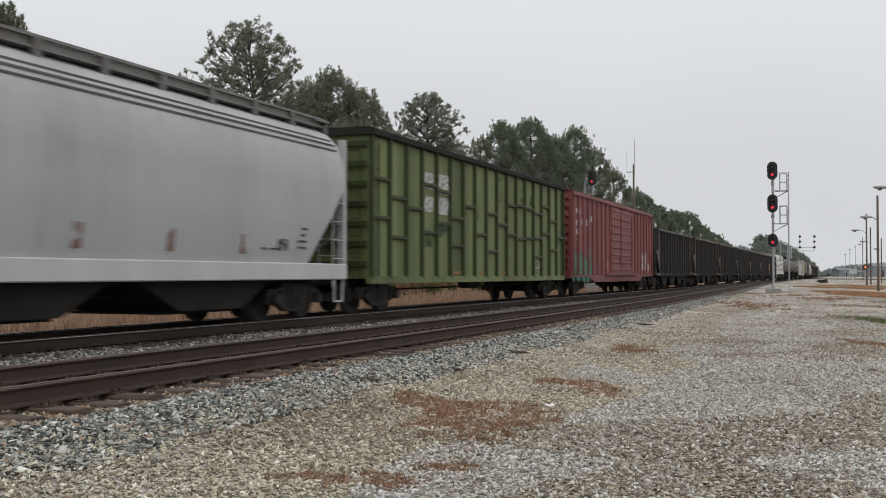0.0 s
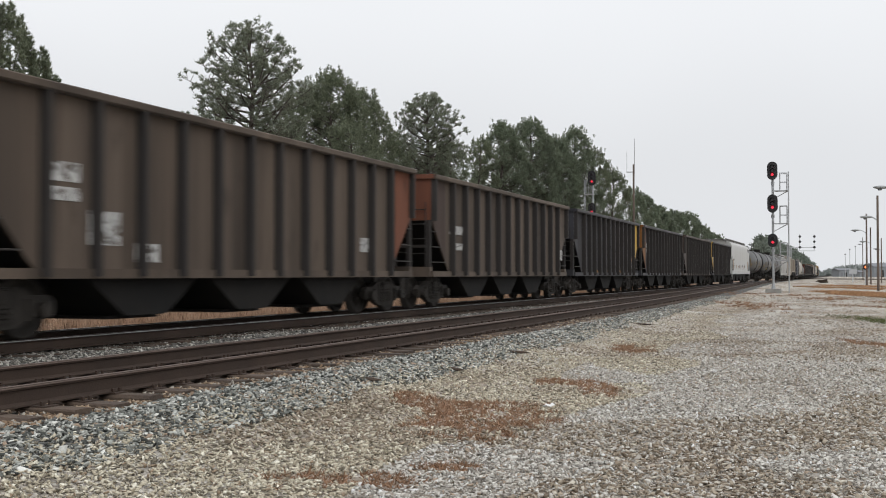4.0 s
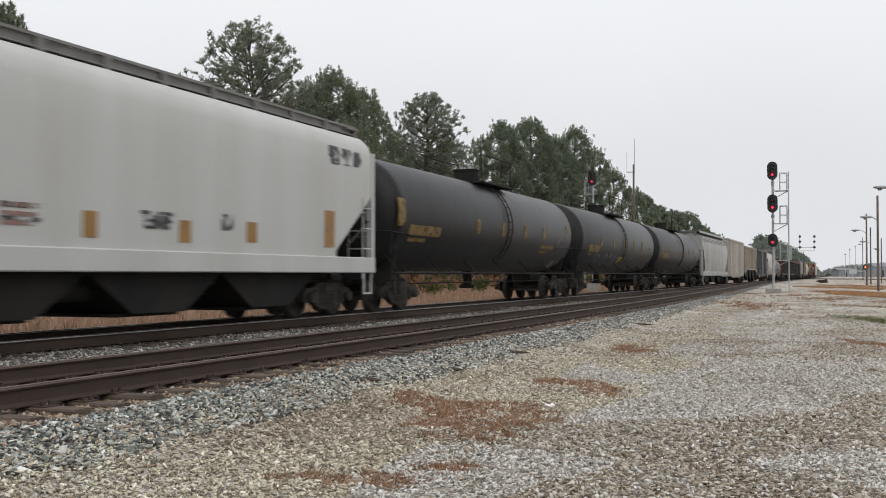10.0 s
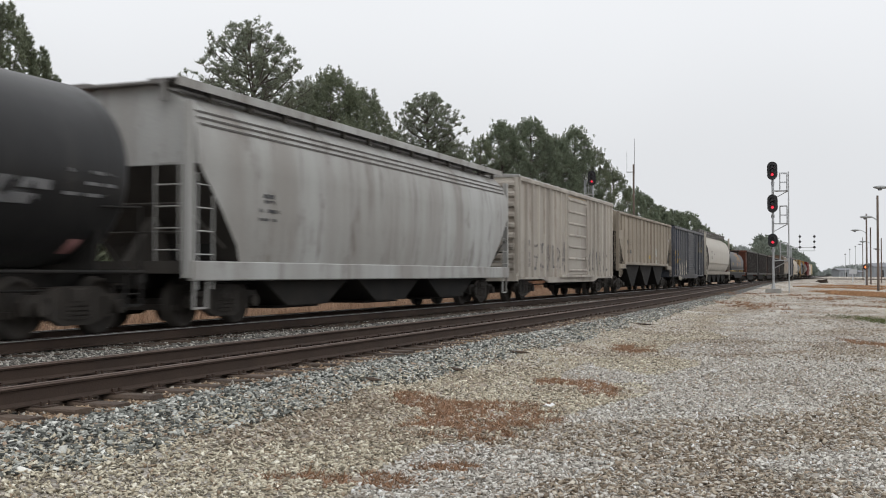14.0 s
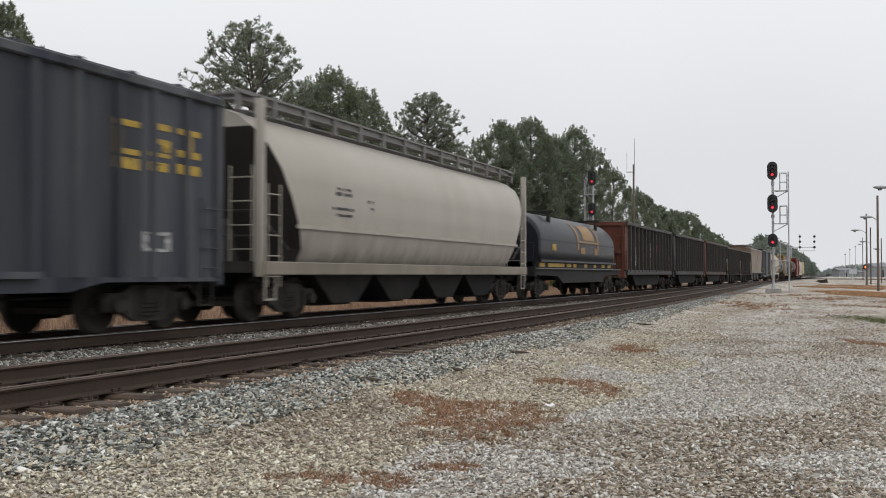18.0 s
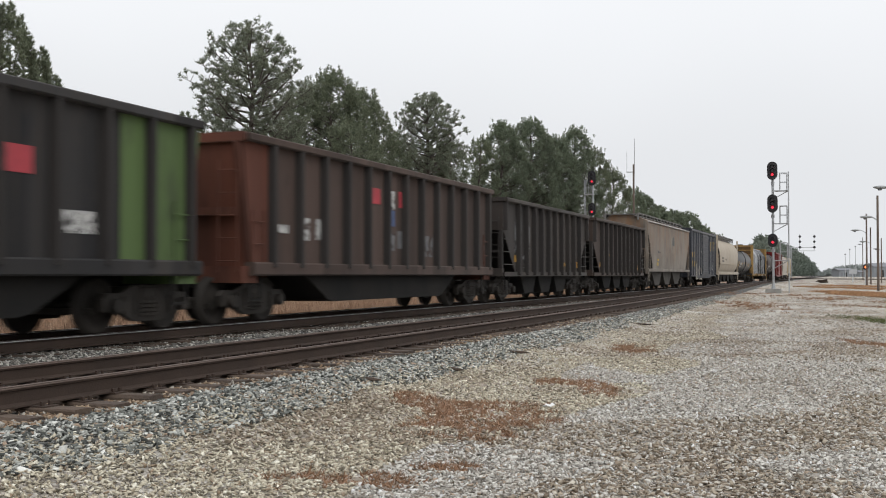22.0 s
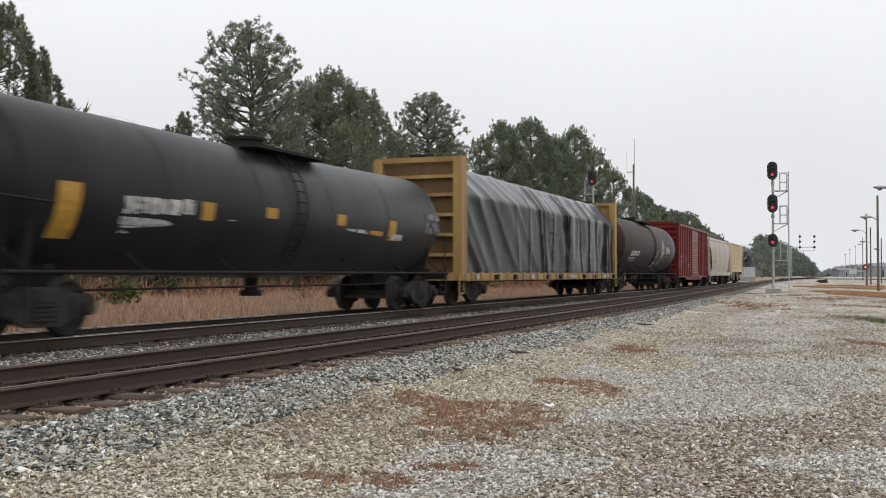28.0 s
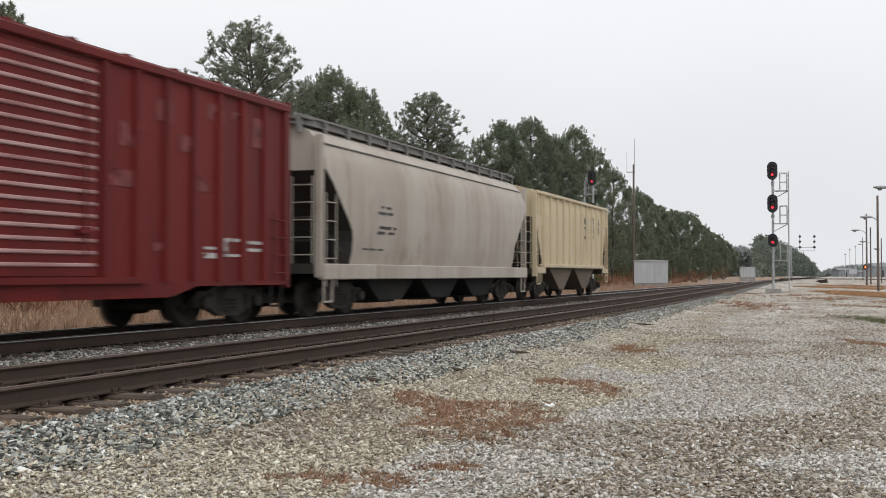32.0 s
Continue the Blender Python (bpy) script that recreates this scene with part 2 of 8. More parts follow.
STONE_MID = mat("grey_brown_stone", (0.3, 0.28, 0.25), 0.9, vary=0.35, grain=0.8, bump=0.2, bump_scale=60, gloss=0.15,
                palette=[(0.25, (0.10, 0.095, 0.085)), (0.30, (0.235, 0.22, 0.195)), (0.28, (0.36, 0.34, 0.305)), (0.17, (0.52, 0.50, 0.455))])


def stone_pattern(m, scale):
    """Breaks a ground material into stones of differing tone, with joints between them."""
    n, l = m.node_tree.nodes, m.node_tree.links
    b = n["Principled BSDF"]
    base = b.inputs["Base Color"].links[0].from_socket
    tc = n.new("ShaderNodeTexCoord")
    cells = n.new("ShaderNodeTexVoronoi")
    cells.inputs["Scale"].default_value = scale
    l.new(tc.outputs["Object"], cells.inputs["Vector"])
    tone = n.new("ShaderNodeSeparateColor")
    l.new(cells.outputs["Color"], tone.inputs[0])
    gain = n.new("ShaderNodeMapRange")
    gain.inputs["To Min"].default_value, gain.inputs["To Max"].default_value = 0.4, 1.45
    l.new(tone.outputs[0], gain.inputs["Value"])
    hsv = n.new("ShaderNodeHueSaturation")
    l.new(base, hsv.inputs["Color"])
    l.new(gain.outputs[0], hsv.inputs["Value"])
    l.new(hsv.outputs["Color"], b.inputs["Base Color"])
    bp = n.new("ShaderNodeBump")
    bp.inputs["Strength"].default_value, bp.inputs["Distance"].default_value = 0.9, 0.02
    bp.invert = True
    l.new(cells.outputs["Distance"], bp.inputs["Height"])
    l.new(bp.outputs["Normal"], b.inputs["Normal"])
    return tc, hsv, b


stone_pattern(BALLAST, 18)


def gravel_lot():
    """Tan gravel with grey patches, brown dirt in the wheel tracks and a stone pattern."""
    m = mat("tan_gravel", (0.52, 0.495, 0.45), 0.95, vary=0.3, grain=0.7, second=(0.38, 0.325, 0.265), second_amount=0.8, bump=0.0, gloss=0.2)
    n, l = m.node_tree.nodes, m.node_tree.links
    tc, hsv, b = stone_pattern(m, 26)
    # dirt worn in along the lot
    lanes = n.new("ShaderNodeMapping")
    lanes.inputs["Rotation"].default_value = (0, 0, radians(24))
    lanes.inputs["Scale"].default_value = (0.55, 0.09, 1)
    l.new(tc.outputs["Object"], lanes.inputs["Vector"])
    dirt = n.new("ShaderNodeTexNoise")
    dirt.inputs["Scale"].default_value, dirt.inputs["Detail"].default_value = 1.3, 5
    l.new(lanes.outputs[0], dirt.inputs["Vector"])
    worn = n.new("ShaderNodeMapRange")
    worn.inputs["From Min"].default_value, worn.inputs["From Max"].default_value = 0.5, 0.68
    worn.inputs["To Max"].default_value = 0.75
    l.new(dirt.outputs["Fac"], worn.inputs["Value"])
    mix = n.new("ShaderNodeMix")
    mix.data_type = "RGBA"
    mix.inputs["B"].default_value = (0.20, 0.15, 0.11, 1)
    l.new(worn.outputs[0], mix.inputs["Factor"])
    l.new(hsv.outputs["Color"], mix.inputs["A"])
    # bare soil and trodden patches with ragged edges
    patch = n.new("ShaderNodeTexNoise")
    patch.inputs["Scale"].default_value, patch.inputs["Detail"].default_value, patch.inputs["Roughness"].default_value = 0.45, 9, 0.72
    l.new(tc.outputs["Object"], patch.inputs["Vector"])
    soil = n.new("ShaderNodeMapRange")
    soil.inputs["From Min"].default_value, soil.inputs["From Max"].default_value = 0.48, 0.58
    soil.inputs["To Max"].default_value = 0.7
    l.new(patch.outputs["Fac"], soil.inputs["Value"])
    mix2 = n.new("ShaderNodeMix")
    mix2.data_type = "RGBA"
    mix2.inputs["B"].default_value = (0.24, 0.185, 0.13, 1)
    l.new(soil.outputs[0], mix2.inputs["Factor"])
    l.new(mix.outputs["Result"], mix2.inputs["A"])
    l.new(mix2.outputs["Result"], b.inputs["Base Color"])
    return m


GRAVEL = gravel_lot()
STEEL = mat("rusty_rail", (0.062, 0.042, 0.032), 0.8, 0.1, vary=0.4, grain=3, second=(0.031, 0.0235, 0.02), bump=0.2, gloss=0.25)
SHINE = mat("worn_rail_head", (0.5, 0.5, 0.5), 0.35, 1.0, vary=0.1, grain=3, bump=0.05)
DULL = mat("dull_rail_head", (0.16, 0.115, 0.095), 0.6, 0.5, vary=0.3, grain=3, bump=0.1)
TIE = mat("creosoted_tie", (0.06, 0.043, 0.033), 0.9, vary=0.5, grain=6, second=(0.125, 0.085, 0.058), second_amount=0.5, per_object=0.5, bump=0.6, bump_scale=40)


def smooth(t):
    t = min(max(t, 0), 1)
    return t * t * (3 - 2 * t)


def lot_z(y):
    return 0.38 * smooth(y / 75)


def near_x(y):
    """Centre of the empty track, which closes in on the other one."""
    return -7.47 - 4.63 * smooth((y - 15) / 175)


def main_x(y):
    """Centre of the train's track: straight, then a slow bend to the left."""
    return TRACK_X - max(0.0, y - 380) ** 2 / 9000


BED_Z = RAIL_Z - 0.242


def ground_z(x, y):
    side = near_x(y) + 1.7
    lot = lot_z(y)
    if x > side:
        return lot + (BED_Z - lot) * smooth(1 - (x - side) / 1.7)
    far = main_x(y) - 1.7
    if x > far:
        mid = (near_x(y) + main_x(y)) / 2
        return BED_Z - 0.05 * smooth(1 - abs(x - mid) / 1.0)
    return BED_Z - 0.4 * smooth((far - x) / 1.6) + 0.3 * smooth((far - x - 3) / 12)


def relief(x, y):
    if -40 < x < 30 and -4 < y < 70:
        return 0.025 * noise.noise(Vector((x * 0.35, y * 0.35, 0))) + 0.012 * noise.noise(Vector((x * 1.3, y * 1.3, 5)))
    return 0.0


YS = [-400, -150, -60, -30, -15, -8, -4] + [i * 1.0 for i in range(0, 40)] + [40 + 3 * i for i in range(20)] + [100 + 8 * i for i in range(20)] + [270, 300, 340, 380, 430, 500, 600, 800, 1200, 2000, 4500]


def sheet(name, columns, lift, material, label, category):
    """One sheet over the ground: columns gives its x positions at each y."""
    v, f = [], []
    k = len(columns(0))
    for y in YS:
        for x in columns(y):
            v.append((x, y, ground_z(x, y) + relief(x, y) + lift))
    for j in range(len(YS) - 1):
        for i in range(k - 1):
            f.append((j * k + i, j * k + i + 1, (j + 1) * k + i + 1, (j + 1) * k + i))
    ob = new(name, fast_mesh(name, v, f, material, True))
    tagged(ob, label, category, kind="structure")
    return ob


def lay_ground():
    wide = [-4000, -1500, -600, -250, -120, -70, -50, -40, -34, -30, -26, -22, -19, -17, -16, -15.4, -14.8, -14.2, -13.7, -13.4] + [-13.2 + 0.35 * i for i in range(30)] + [-2.6, -2, -1, 0, 1, 2.5, 4, 6, 9, 13, 20, 40, 80, 160, 400, 1000, 4000]
    sheet("ground", lambda y: wide, 0.0, GRAVEL, "level lot of tan and grey gravel beside the tracks", "ground")

    def bed(y):
        edge = near_x(y) + 2.25 + 0.45 * noise.noise(Vector((y * 0.5, 2, 0)))
        far = main_x(y) - 2.6 + 0.2 * noise.noise(Vector((y * 0.5, 7, 0)))
        return [far + (edge - far) * k / 24 for k in range(25)]

    sheet("ballast_bed", bed, 0.012, BALLAST, "grey crushed-stone ballast under both tracks", "ballast")

    def verge(y):
        near = main_x(y) - 2.4 + 0.3 * noise.noise(Vector((y * 0.4, 3, 0)))
        return [near - d for d in (400, 120, 60, 40, 30, 24, 20, 16, 12, 9, 7, 5, 3.5, 2, 1, 0)]

    sheet("verge", verge, 0.02, VERGE, "verge of dead brown grass and leaf litter beyond the train", "verge")


VERGE = mat("dead_grass_soil", (0.30, 0.205, 0.14), 0.95, vary=0.5, grain=1.2, second=(0.17, 0.115, 0.075), second_amount=0.8, bump=0.9, bump_scale=14)
lay_ground()

RAIL_PROFILE = [(-0.07, -0.18), (0.07, -0.18), (0.07, -0.168), (0.012, -0.145), (0.009, -0.045), (0.034, -0.035), (0.036, -0.008), (0.028, 0.0), (-0.028, 0.0), (-0.036, -0.008), (-0.034, -0.035), (-0.009, -0.045), (-0.012, -0.145), (-0.07, -0.168)]
TRACK_Y = [-30 + 5 * i for i in range(60)] + [280 + 20 * i for i in range(12)] + [560, 640, 760, 900, 1100]


def build_track(name, centre, label, polished):
    track = new(name)
    tagged(track, label, "railway track", kind="structure")
    for s in (-0.753, 0.753):
        rings = [[(centre(y) + s + a, y, RAIL_Z + z) for a, z in RAIL_PROFILE] for y in TRACK_Y]
        rail = part("rail", Geo().loft(rings, smooth=False), STEEL, track)
        rings = [[(centre(y) + s + a, y, RAIL_Z + z) for a, z in ((-0.041, -0.022), (-0.036, -0.008), (-0.022, 0.002), (0, 0.004), (0.022, 0.002), (0.036, -0.008), (0.041, -0.022))] for y in TRACK_Y]
        part("running_surface", Geo().loft(rings, smooth=True, caps=False), SHINE if polished else DULL, rail)
    return track


NEAR_TRACK = build_track("siding_track", near_x, "empty railway track with dull rusty rails on worn ties", False)
MAIN_TRACK = build_track("main_track", main_x, "railway track with bright worn rail heads under the train", True)


def build_ties():
    ties = [Geo().chamfer(-0.11, 0.11, -1.27 - 0.03 * k, 1.28 + 0.02 * k, -0.17, 0.0, 0.015 + 0.008 * k, pose(0, 0, 0, 0, 0, 90)).mesh("tie", TIE) for k in range(3)]
    plate = Geo().box(-0.17, 0.17, -0.09, 0.09, 0, 0.012)
    for dx in (-0.11, 0.11):
        for dy in (-0.05, 0.05):
            plate.box(dx - 0.014, dx + 0.014, dy - 0.014, dy + 0.014, 0.012, 0.05)
    plate = plate.mesh("tie_plate", STEEL)
    rnd = random.Random(4)
    for track, centre, y0, count in ((NEAR_TRACK, near_x, -1.0, 200), (MAIN_TRACK, main_x, 2.0, 130)):
        for i in range(count):
            y = y0 + 0.53 * i + rnd.uniform(-0.04, 0.04)
            at = pose(centre(y) + rnd.uniform(-0.06, 0.06), y, RAIL_Z - 0.193 - rnd.uniform(0, 0.015), 0, rnd.uniform(-0.4, 0.4), rnd.uniform(-1.5, 1.5))
            tie = part("tie", rnd.choice(ties), TIE, track, at=at)
            if track is NEAR_TRACK and i < 110:
                for s in (-0.753, 0.753):
                    part("tie_plate", plate, STEEL, tie, at=pose(s, 0, 0.0))
        rest = Geo()
        for i in range(count, count + 260):
            y = y0 + 0.53 * i
            rest.box(centre(y) - 1.3, centre(y) + 1.3, y - 0.11, y + 0.11, RAIL_Z - 0.36, RAIL_Z - 0.19)
        tagged(part("distant_ties", rest, TIE, track), kind="stuff")


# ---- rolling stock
BLACK = mat("flat_black", (0.016, 0.0155, 0.015), 0.8, vary=0.4, grain=2, second=(0.032, 0.028, 0.024), second_amount=0.6, gloss=0.15)
IRON = mat("dirty_cast_iron", (0.03, 0.027, 0.024), 0.75, 0.1, vary=0.5, grain=6, second=(0.06, 0.051, 0.044), second_amount=0.6, gloss=0.2)

# Where each coupling stands along the line, in train units.
COUPLINGS = [0.22, 1.154, 2.028, 2.936, 3.647, 4.372, 5.084, 5.77, 6.473, 7.185, 7.89, 8.82, 9.690, 10.561, 11.462, 12.324, 13.074, 13.866, 14.598, 15.447, 16.173,
             16.887, 17.594, 18.306, 18.889, 19.492, 20.284, 21.019, 21.872, 22.667, 23.72, 24.55, 25.294, 26.035, 26.635]


def advance(t):
    return 0.761 * t - 1.2253e-4 * t * t + 7.03e-7 * t ** 3


def car_y(i, t):
    return UNIT * ((COUPLINGS[i] + COUPLINGS[i + 1]) / 2 - advance(t)) - 4.04


def car_length(i):
    return UNIT * (COUPLINGS[i + 1] - COUPLINGS[i])


WHEEL_R = 0.457
WHEELSETS = []


def truck_meshes():
    side = Geo()
    out = [(-1.16, 0.56), (-1.05, 0.66), (-0.72, 0.66), (-0.42, 0.78), (0.42, 0.78), (0.72, 0.66), (1.05, 0.66), (1.16, 0.56), (1.12, 0.36), (0.78, 0.36), (0.55, 0.27), (0.34, 0.19), (-0.34, 0.19), (-0.55, 0.27), (-0.78, 0.36), (-1.12, 0.36)]
    side.prism(out, -0.07, 0.07, axis="x")
    for s in (-1, 1):
        side.tube((0.06, s * 0.89, WHEEL_R), (0.2, s * 0.89, WHEEL_R), 0.115, 12)
        side.box(0.05, 0.12, s * 0.62 - 0.05, s * 0.62 + 0.05, 0.3, 0.62)
        side.box(-0.1, 0.1, s * 0.3 - 0.05, s * 0.3 + 0.05, 0.3, 0.7)
    springs = Geo()
    for y in (-0.16, 0, 0.16):
        for z in (0.28, 0.35, 0.42, 0.49, 0.56):
            springs.tube((0.0, y, z), (0.0, y, z + 0.045), 0.075, 10)
            springs.tube((0.09, y, z), (0.09, y, z + 0.045), 0.06, 10)
    bolster = Geo().chamfer(-1.18, 1.18, -0.2, 0.2, 0.5, 0.76, 0.03)
    bolster.tube((0, 0, 0.74), (0, 0, 0.92), 0.2, 14)
    bolster.box(-0.9, 0.9, -1.2, -1.1, 0.32, 0.42)
    bolster.box(-0.9, 0.9, 1.1, 1.2, 0.32, 0.42)
    wheel = Geo().tube((-1.1, 0, 0), (1.1, 0, 0), 0.075, 10)
    for s in (-1, 1):
        x = s * 0.753
        prof = [(x - s * 0.09, 0.485), (x - s * 0.06, 0.485), (x - s * 0.05, 0.457), (x + s * 0.07, 0.452), (x + s * 0.07, 0.40), (x + s * 0.01, 0.37), (x + s * 0.02, 0.2), (x + s * 0.08, 0.15), (x + s * 0.08, 0.07)]
        k = 24
        rings = [[(a, r * math.cos(i * math.tau / k), r * math.sin(i * math.tau / k)) for i in range(k)] for a, r in prof]
        wheel.loft(rings, smooth=True, caps=True)
    return (side.mesh("side_frame", IRON), springs.mesh("coil_spring", IRON), bolster.mesh("bolster", IRON), wheel.mesh("wheelset", IRON))


SIDE_M, SPRING_M, BOLSTER_M, WHEEL_M = truck_meshes()


def add_truck(car, y):
    truck = part("truck", BOLSTER_M, IRON, car, "cast steel truck with two axles", at=pose(0, y, 0))
    for s in (1, -1):
        part("side_frame", SIDE_M, IRON, truck, at=pose(s * 1.06, 0, 0, 0, 0, 0 if s > 0 else 180))
        part("coil_spring", SPRING_M, IRON, truck, at=pose(s * 1.06, 0, 0, 0, 0, 0 if s > 0 else 180))
    for s in (1, -1):
        w = part("wheelset", WHEEL_M, IRON, truck, at=pose(0, s * 0.89, WHEEL_R))
        WHEELSETS.append((w, s * 0.89))


COUPLER_M = Geo().box(-0.07, 0.07, -0.5, 0.45, -0.09, 0.09).chamfer(-0.16, 0.16, -0.72, -0.48, -0.15, 0.15, 0.05).tube((0.2, -0.55, -0.12), (0.3, -0.3, -0.45), 0.03).mesh("coupler", IRON)


def add_running_gear(car, lc, z_sill=0.86, centre_sill=True, inset=2.2):
    for s in (-1, 1):
        add_truck(car, s * (lc / 2 - inset))
        part("coupler", COUPLER_M, IRON, car, at=pose(0, s * (lc / 2 - 0.72), z_sill, 0, 0, 0 if s < 0 else 180))
    if centre_sill:
        part("centre_sill", Geo().box(-0.32, 0.32, -lc / 2 + 0.75, lc / 2 - 0.75, z_sill - 0.15, z_sill + 0.25), BLACK, car)


CARS = []


def start_car(i, name, label, category="freight car"):
    car = new(name)
    car.matrix_basis = pose(TRACK_X, car_y(i, 0), RAIL_Z)
    tagged(car, label, category, group="freight cars of the train")
    CARS.append((i, car))
    return car, car_length(i)

# ---- paints of the cars
def paint(name, color, rough=0.55, second=None, amount=0.6, grain=1.6, vary=0.22, streak=True, bump=0.08, gloss=0.16, runs=None, panels=0.0, dents=0.12, runs_from=None, grazing_sheen=0.16):
    m = mat(name, color, rough, 0.0, vary=vary, grain=grain, second=second, second_amount=amount, streak=streak, bump=bump, bump_scale=35, gloss=gloss, runs=runs, panels=panels, dents=dents, runs_from=runs_from)
    # a sheen that pales the paint at grazing angles, standing in for sky reflection
    b = m.node_tree.nodes["Principled BSDF"]
    b.inputs["Sheen Weight"].default_value, b.inputs["Sheen Roughness"].default_value = grazing_sheen, 0.35
    b.inputs["Sheen Tint"].default_value = (0.8, 0.76, 0.72, 1)
    return m


GREY_WHITE = paint("chalky_grey_paint", (0.41, 0.415, 0.42), 0.5, (0.315, 0.313, 0.31), 0.5, runs=(0.25, 0.24, 0.22, 0.35))
WHITE_P = paint("white_car_paint", (0.4802, 0.4802, 0.4637), 0.45, (0.3643, 0.356, 0.3312), 0.5, runs=(0.40, 0.38, 0.34, 0.35))
OLD_GREY = paint("stained_grey_paint", (0.40, 0.405, 0.395), 0.6, (0.25, 0.235, 0.215), 0.85, 1.7, runs=(0.125, 0.105, 0.09, 0.85), vary=0.3)
PALE_GREY = paint("pale_grey_paint", (0.45, 0.441, 0.432), 0.55, (0.324, 0.297, 0.279), 0.6, 2.0, runs=(0.27, 0.24, 0.21, 0.5))
GREEN_P = paint("faded_green_paint", (0.15, 0.18, 0.075), 0.65, (0.08, 0.102, 0.042), 0.8, 1.1, runs=(0.05, 0.075, 0.05, 0.6), panels=0.2)
# the body green again, darkened to paint in the framing's shade
GREEN_RIB = paint("shaded_green_frame", (0.0455, 0.0585, 0.0234), 0.7, (0.026, 0.0338, 0.0156), 0.7)
RED_P = paint("faded_red_paint", (0.19, 0.056, 0.052), 0.65, (0.115, 0.036, 0.034), 0.75, runs=(0.075, 0.034, 0.03, 0.6), panels=0.16)
DEEP_RED = paint("deep_red_paint", (0.1313, 0.01155, 0.00945), 0.5, (0.0735, 0.00945, 0.00945), 0.6, runs=(0.05, 0.012, 0.012, 0.5), panels=0.12)
COAL_BLACK = paint("coal_car_black", (0.026, 0.026, 0.028), 0.7, (0.046, 0.042, 0.039), 0.8, runs=(0.062, 0.05, 0.042, 0.55), panels=0.35)
COAL_GREY = paint("coal_car_dark_grey", (0.038, 0.037, 0.0365), 0.7, (0.062, 0.055, 0.051), 0.8, runs=(0.07, 0.046, 0.033, 0.55), panels=0.34)
COAL_BLUE = paint("coal_car_blue_black", (0.033, 0.034, 0.041), 0.65, (0.058, 0.055, 0.057), 0.8, runs=(0.06, 0.05, 0.046, 0.5), panels=0.34)
COAL_BROWN = paint("coal_car_brown", (0.0576, 0.04032, 0.03264), 0.75, (0.0336, 0.02688, 0.024), 0.7, runs=(0.03, 0.024, 0.02, 0.6), panels=0.22)
COAL_SOOT = paint("coal_car_soot", (0.03, 0.027, 0.0255), 0.7, (0.055, 0.045, 0.039), 0.8, runs=(0.065, 0.046, 0.036, 0.55), panels=0.35)
COAL_ASH = paint("coal_car_ash_brown", (0.095, 0.077, 0.067), 0.75, (0.055, 0.046, 0.041), 0.8, runs=(0.04, 0.033, 0.03, 0.6), panels=0.25)
COAL_TAN = paint("coal_car_dusty_tan", (0.115, 0.088, 0.068), 0.75, (0.05, 0.04, 0.034), 0.8, runs=(0.04, 0.031, 0.026, 0.7), panels=0.2)
RUST_BROWN = paint("rust_brown_steel", (0.078, 0.053, 0.044), 0.8, (0.046, 0.035, 0.031), 0.7, 2.4, runs=(0.035, 0.027, 0.024, 0.6), panels=0.2)
RUST_END = paint("rusty_end_sheet", (0.135, 0.05, 0.033), 0.8, (0.062, 0.03, 0.023), 0.85, runs=(0.04, 0.018, 0.013, 0.6))
RUST_ORANGE = paint("orange_rust", (0.19, 0.073, 0.042), 0.8, (0.075, 0.036, 0.027), 0.8, runs=(0.05, 0.022, 0.015, 0.6))
YELLOW_P = paint("safety_yellow", (0.52, 0.34, 0.055), 0.55, (0.38, 0.235, 0.05), 0.6)
ORANGE_P = paint("faded_orange", (0.224, 0.092, 0.024), 0.65, (0.12, 0.056, 0.024), 0.7)
LIME = paint("light_green_panel", (0.105, 0.16, 0.058), 0.6, (0.065, 0.098, 0.038), 0.8, runs=(0.05, 0.06, 0.035, 0.6))
TANK_BLACK = paint("tank_black", (0.0125, 0.0125, 0.0135), 0.4, (0.022, 0.0218, 0.0222), 0.9, 1.0, bump=0.03, gloss=0.17, grazing_sheen=0.07, runs=(0.04, 0.037, 0.035, 0.4))
TANK_BROWN = paint("tank_brown_black", (0.02448, 0.018, 0.01656), 0.55, (0.0396, 0.02448, 0.02016), 0.8, 1.2, bump=0.03, gloss=0.15, grazing_sheen=0.06, runs=(0.06, 0.04, 0.033, 0.4))
TAN_P = paint("weathered_tan_paint", (0.289, 0.2507, 0.1997), 0.65, (0.17, 0.1403, 0.1105), 0.75, 2.2, runs=(0.16, 0.12, 0.09, 0.6), panels=0.1)
BEIGE_BOX = paint("dirty_beige_paint", (0.40, 0.37, 0.325), 0.65, (0.22, 0.19, 0.165), 0.7, 2.0, runs=(0.17, 0.12, 0.095, 0.6), panels=0.15)
# lower side blotched darker: dirt plus painted shade of the inward curve
BEIGE = paint("beige_hopper_paint", (0.40, 0.372, 0.325), 0.5, (0.32, 0.287, 0.24), 0.5, runs=(0.17, 0.145, 0.115, 0.85), runs_from=(2.3, 1.0))
RUSTY_TAN = paint("rust_streaked_grey", (0.235, 0.208, 0.176), 0.7, (0.105, 0.086, 0.07), 0.85, 1.5, streak=False, runs=(0.235, 0.125, 0.062, 0.85), runs_from=(1.3, 3.0))
NAVY = paint("navy_blue_paint", (0.026, 0.030, 0.041), 0.55, (0.078, 0.079, 0.084), 0.8, 1.9, runs=(0.13, 0.128, 0.126, 0.6), panels=0.35)
CREAM = paint("cream_yellow_paint", (0.55, 0.46, 0.31), 0.55, (0.42, 0.33, 0.21), 0.6, 2.0, runs=(0.33, 0.24, 0.15, 0.45))
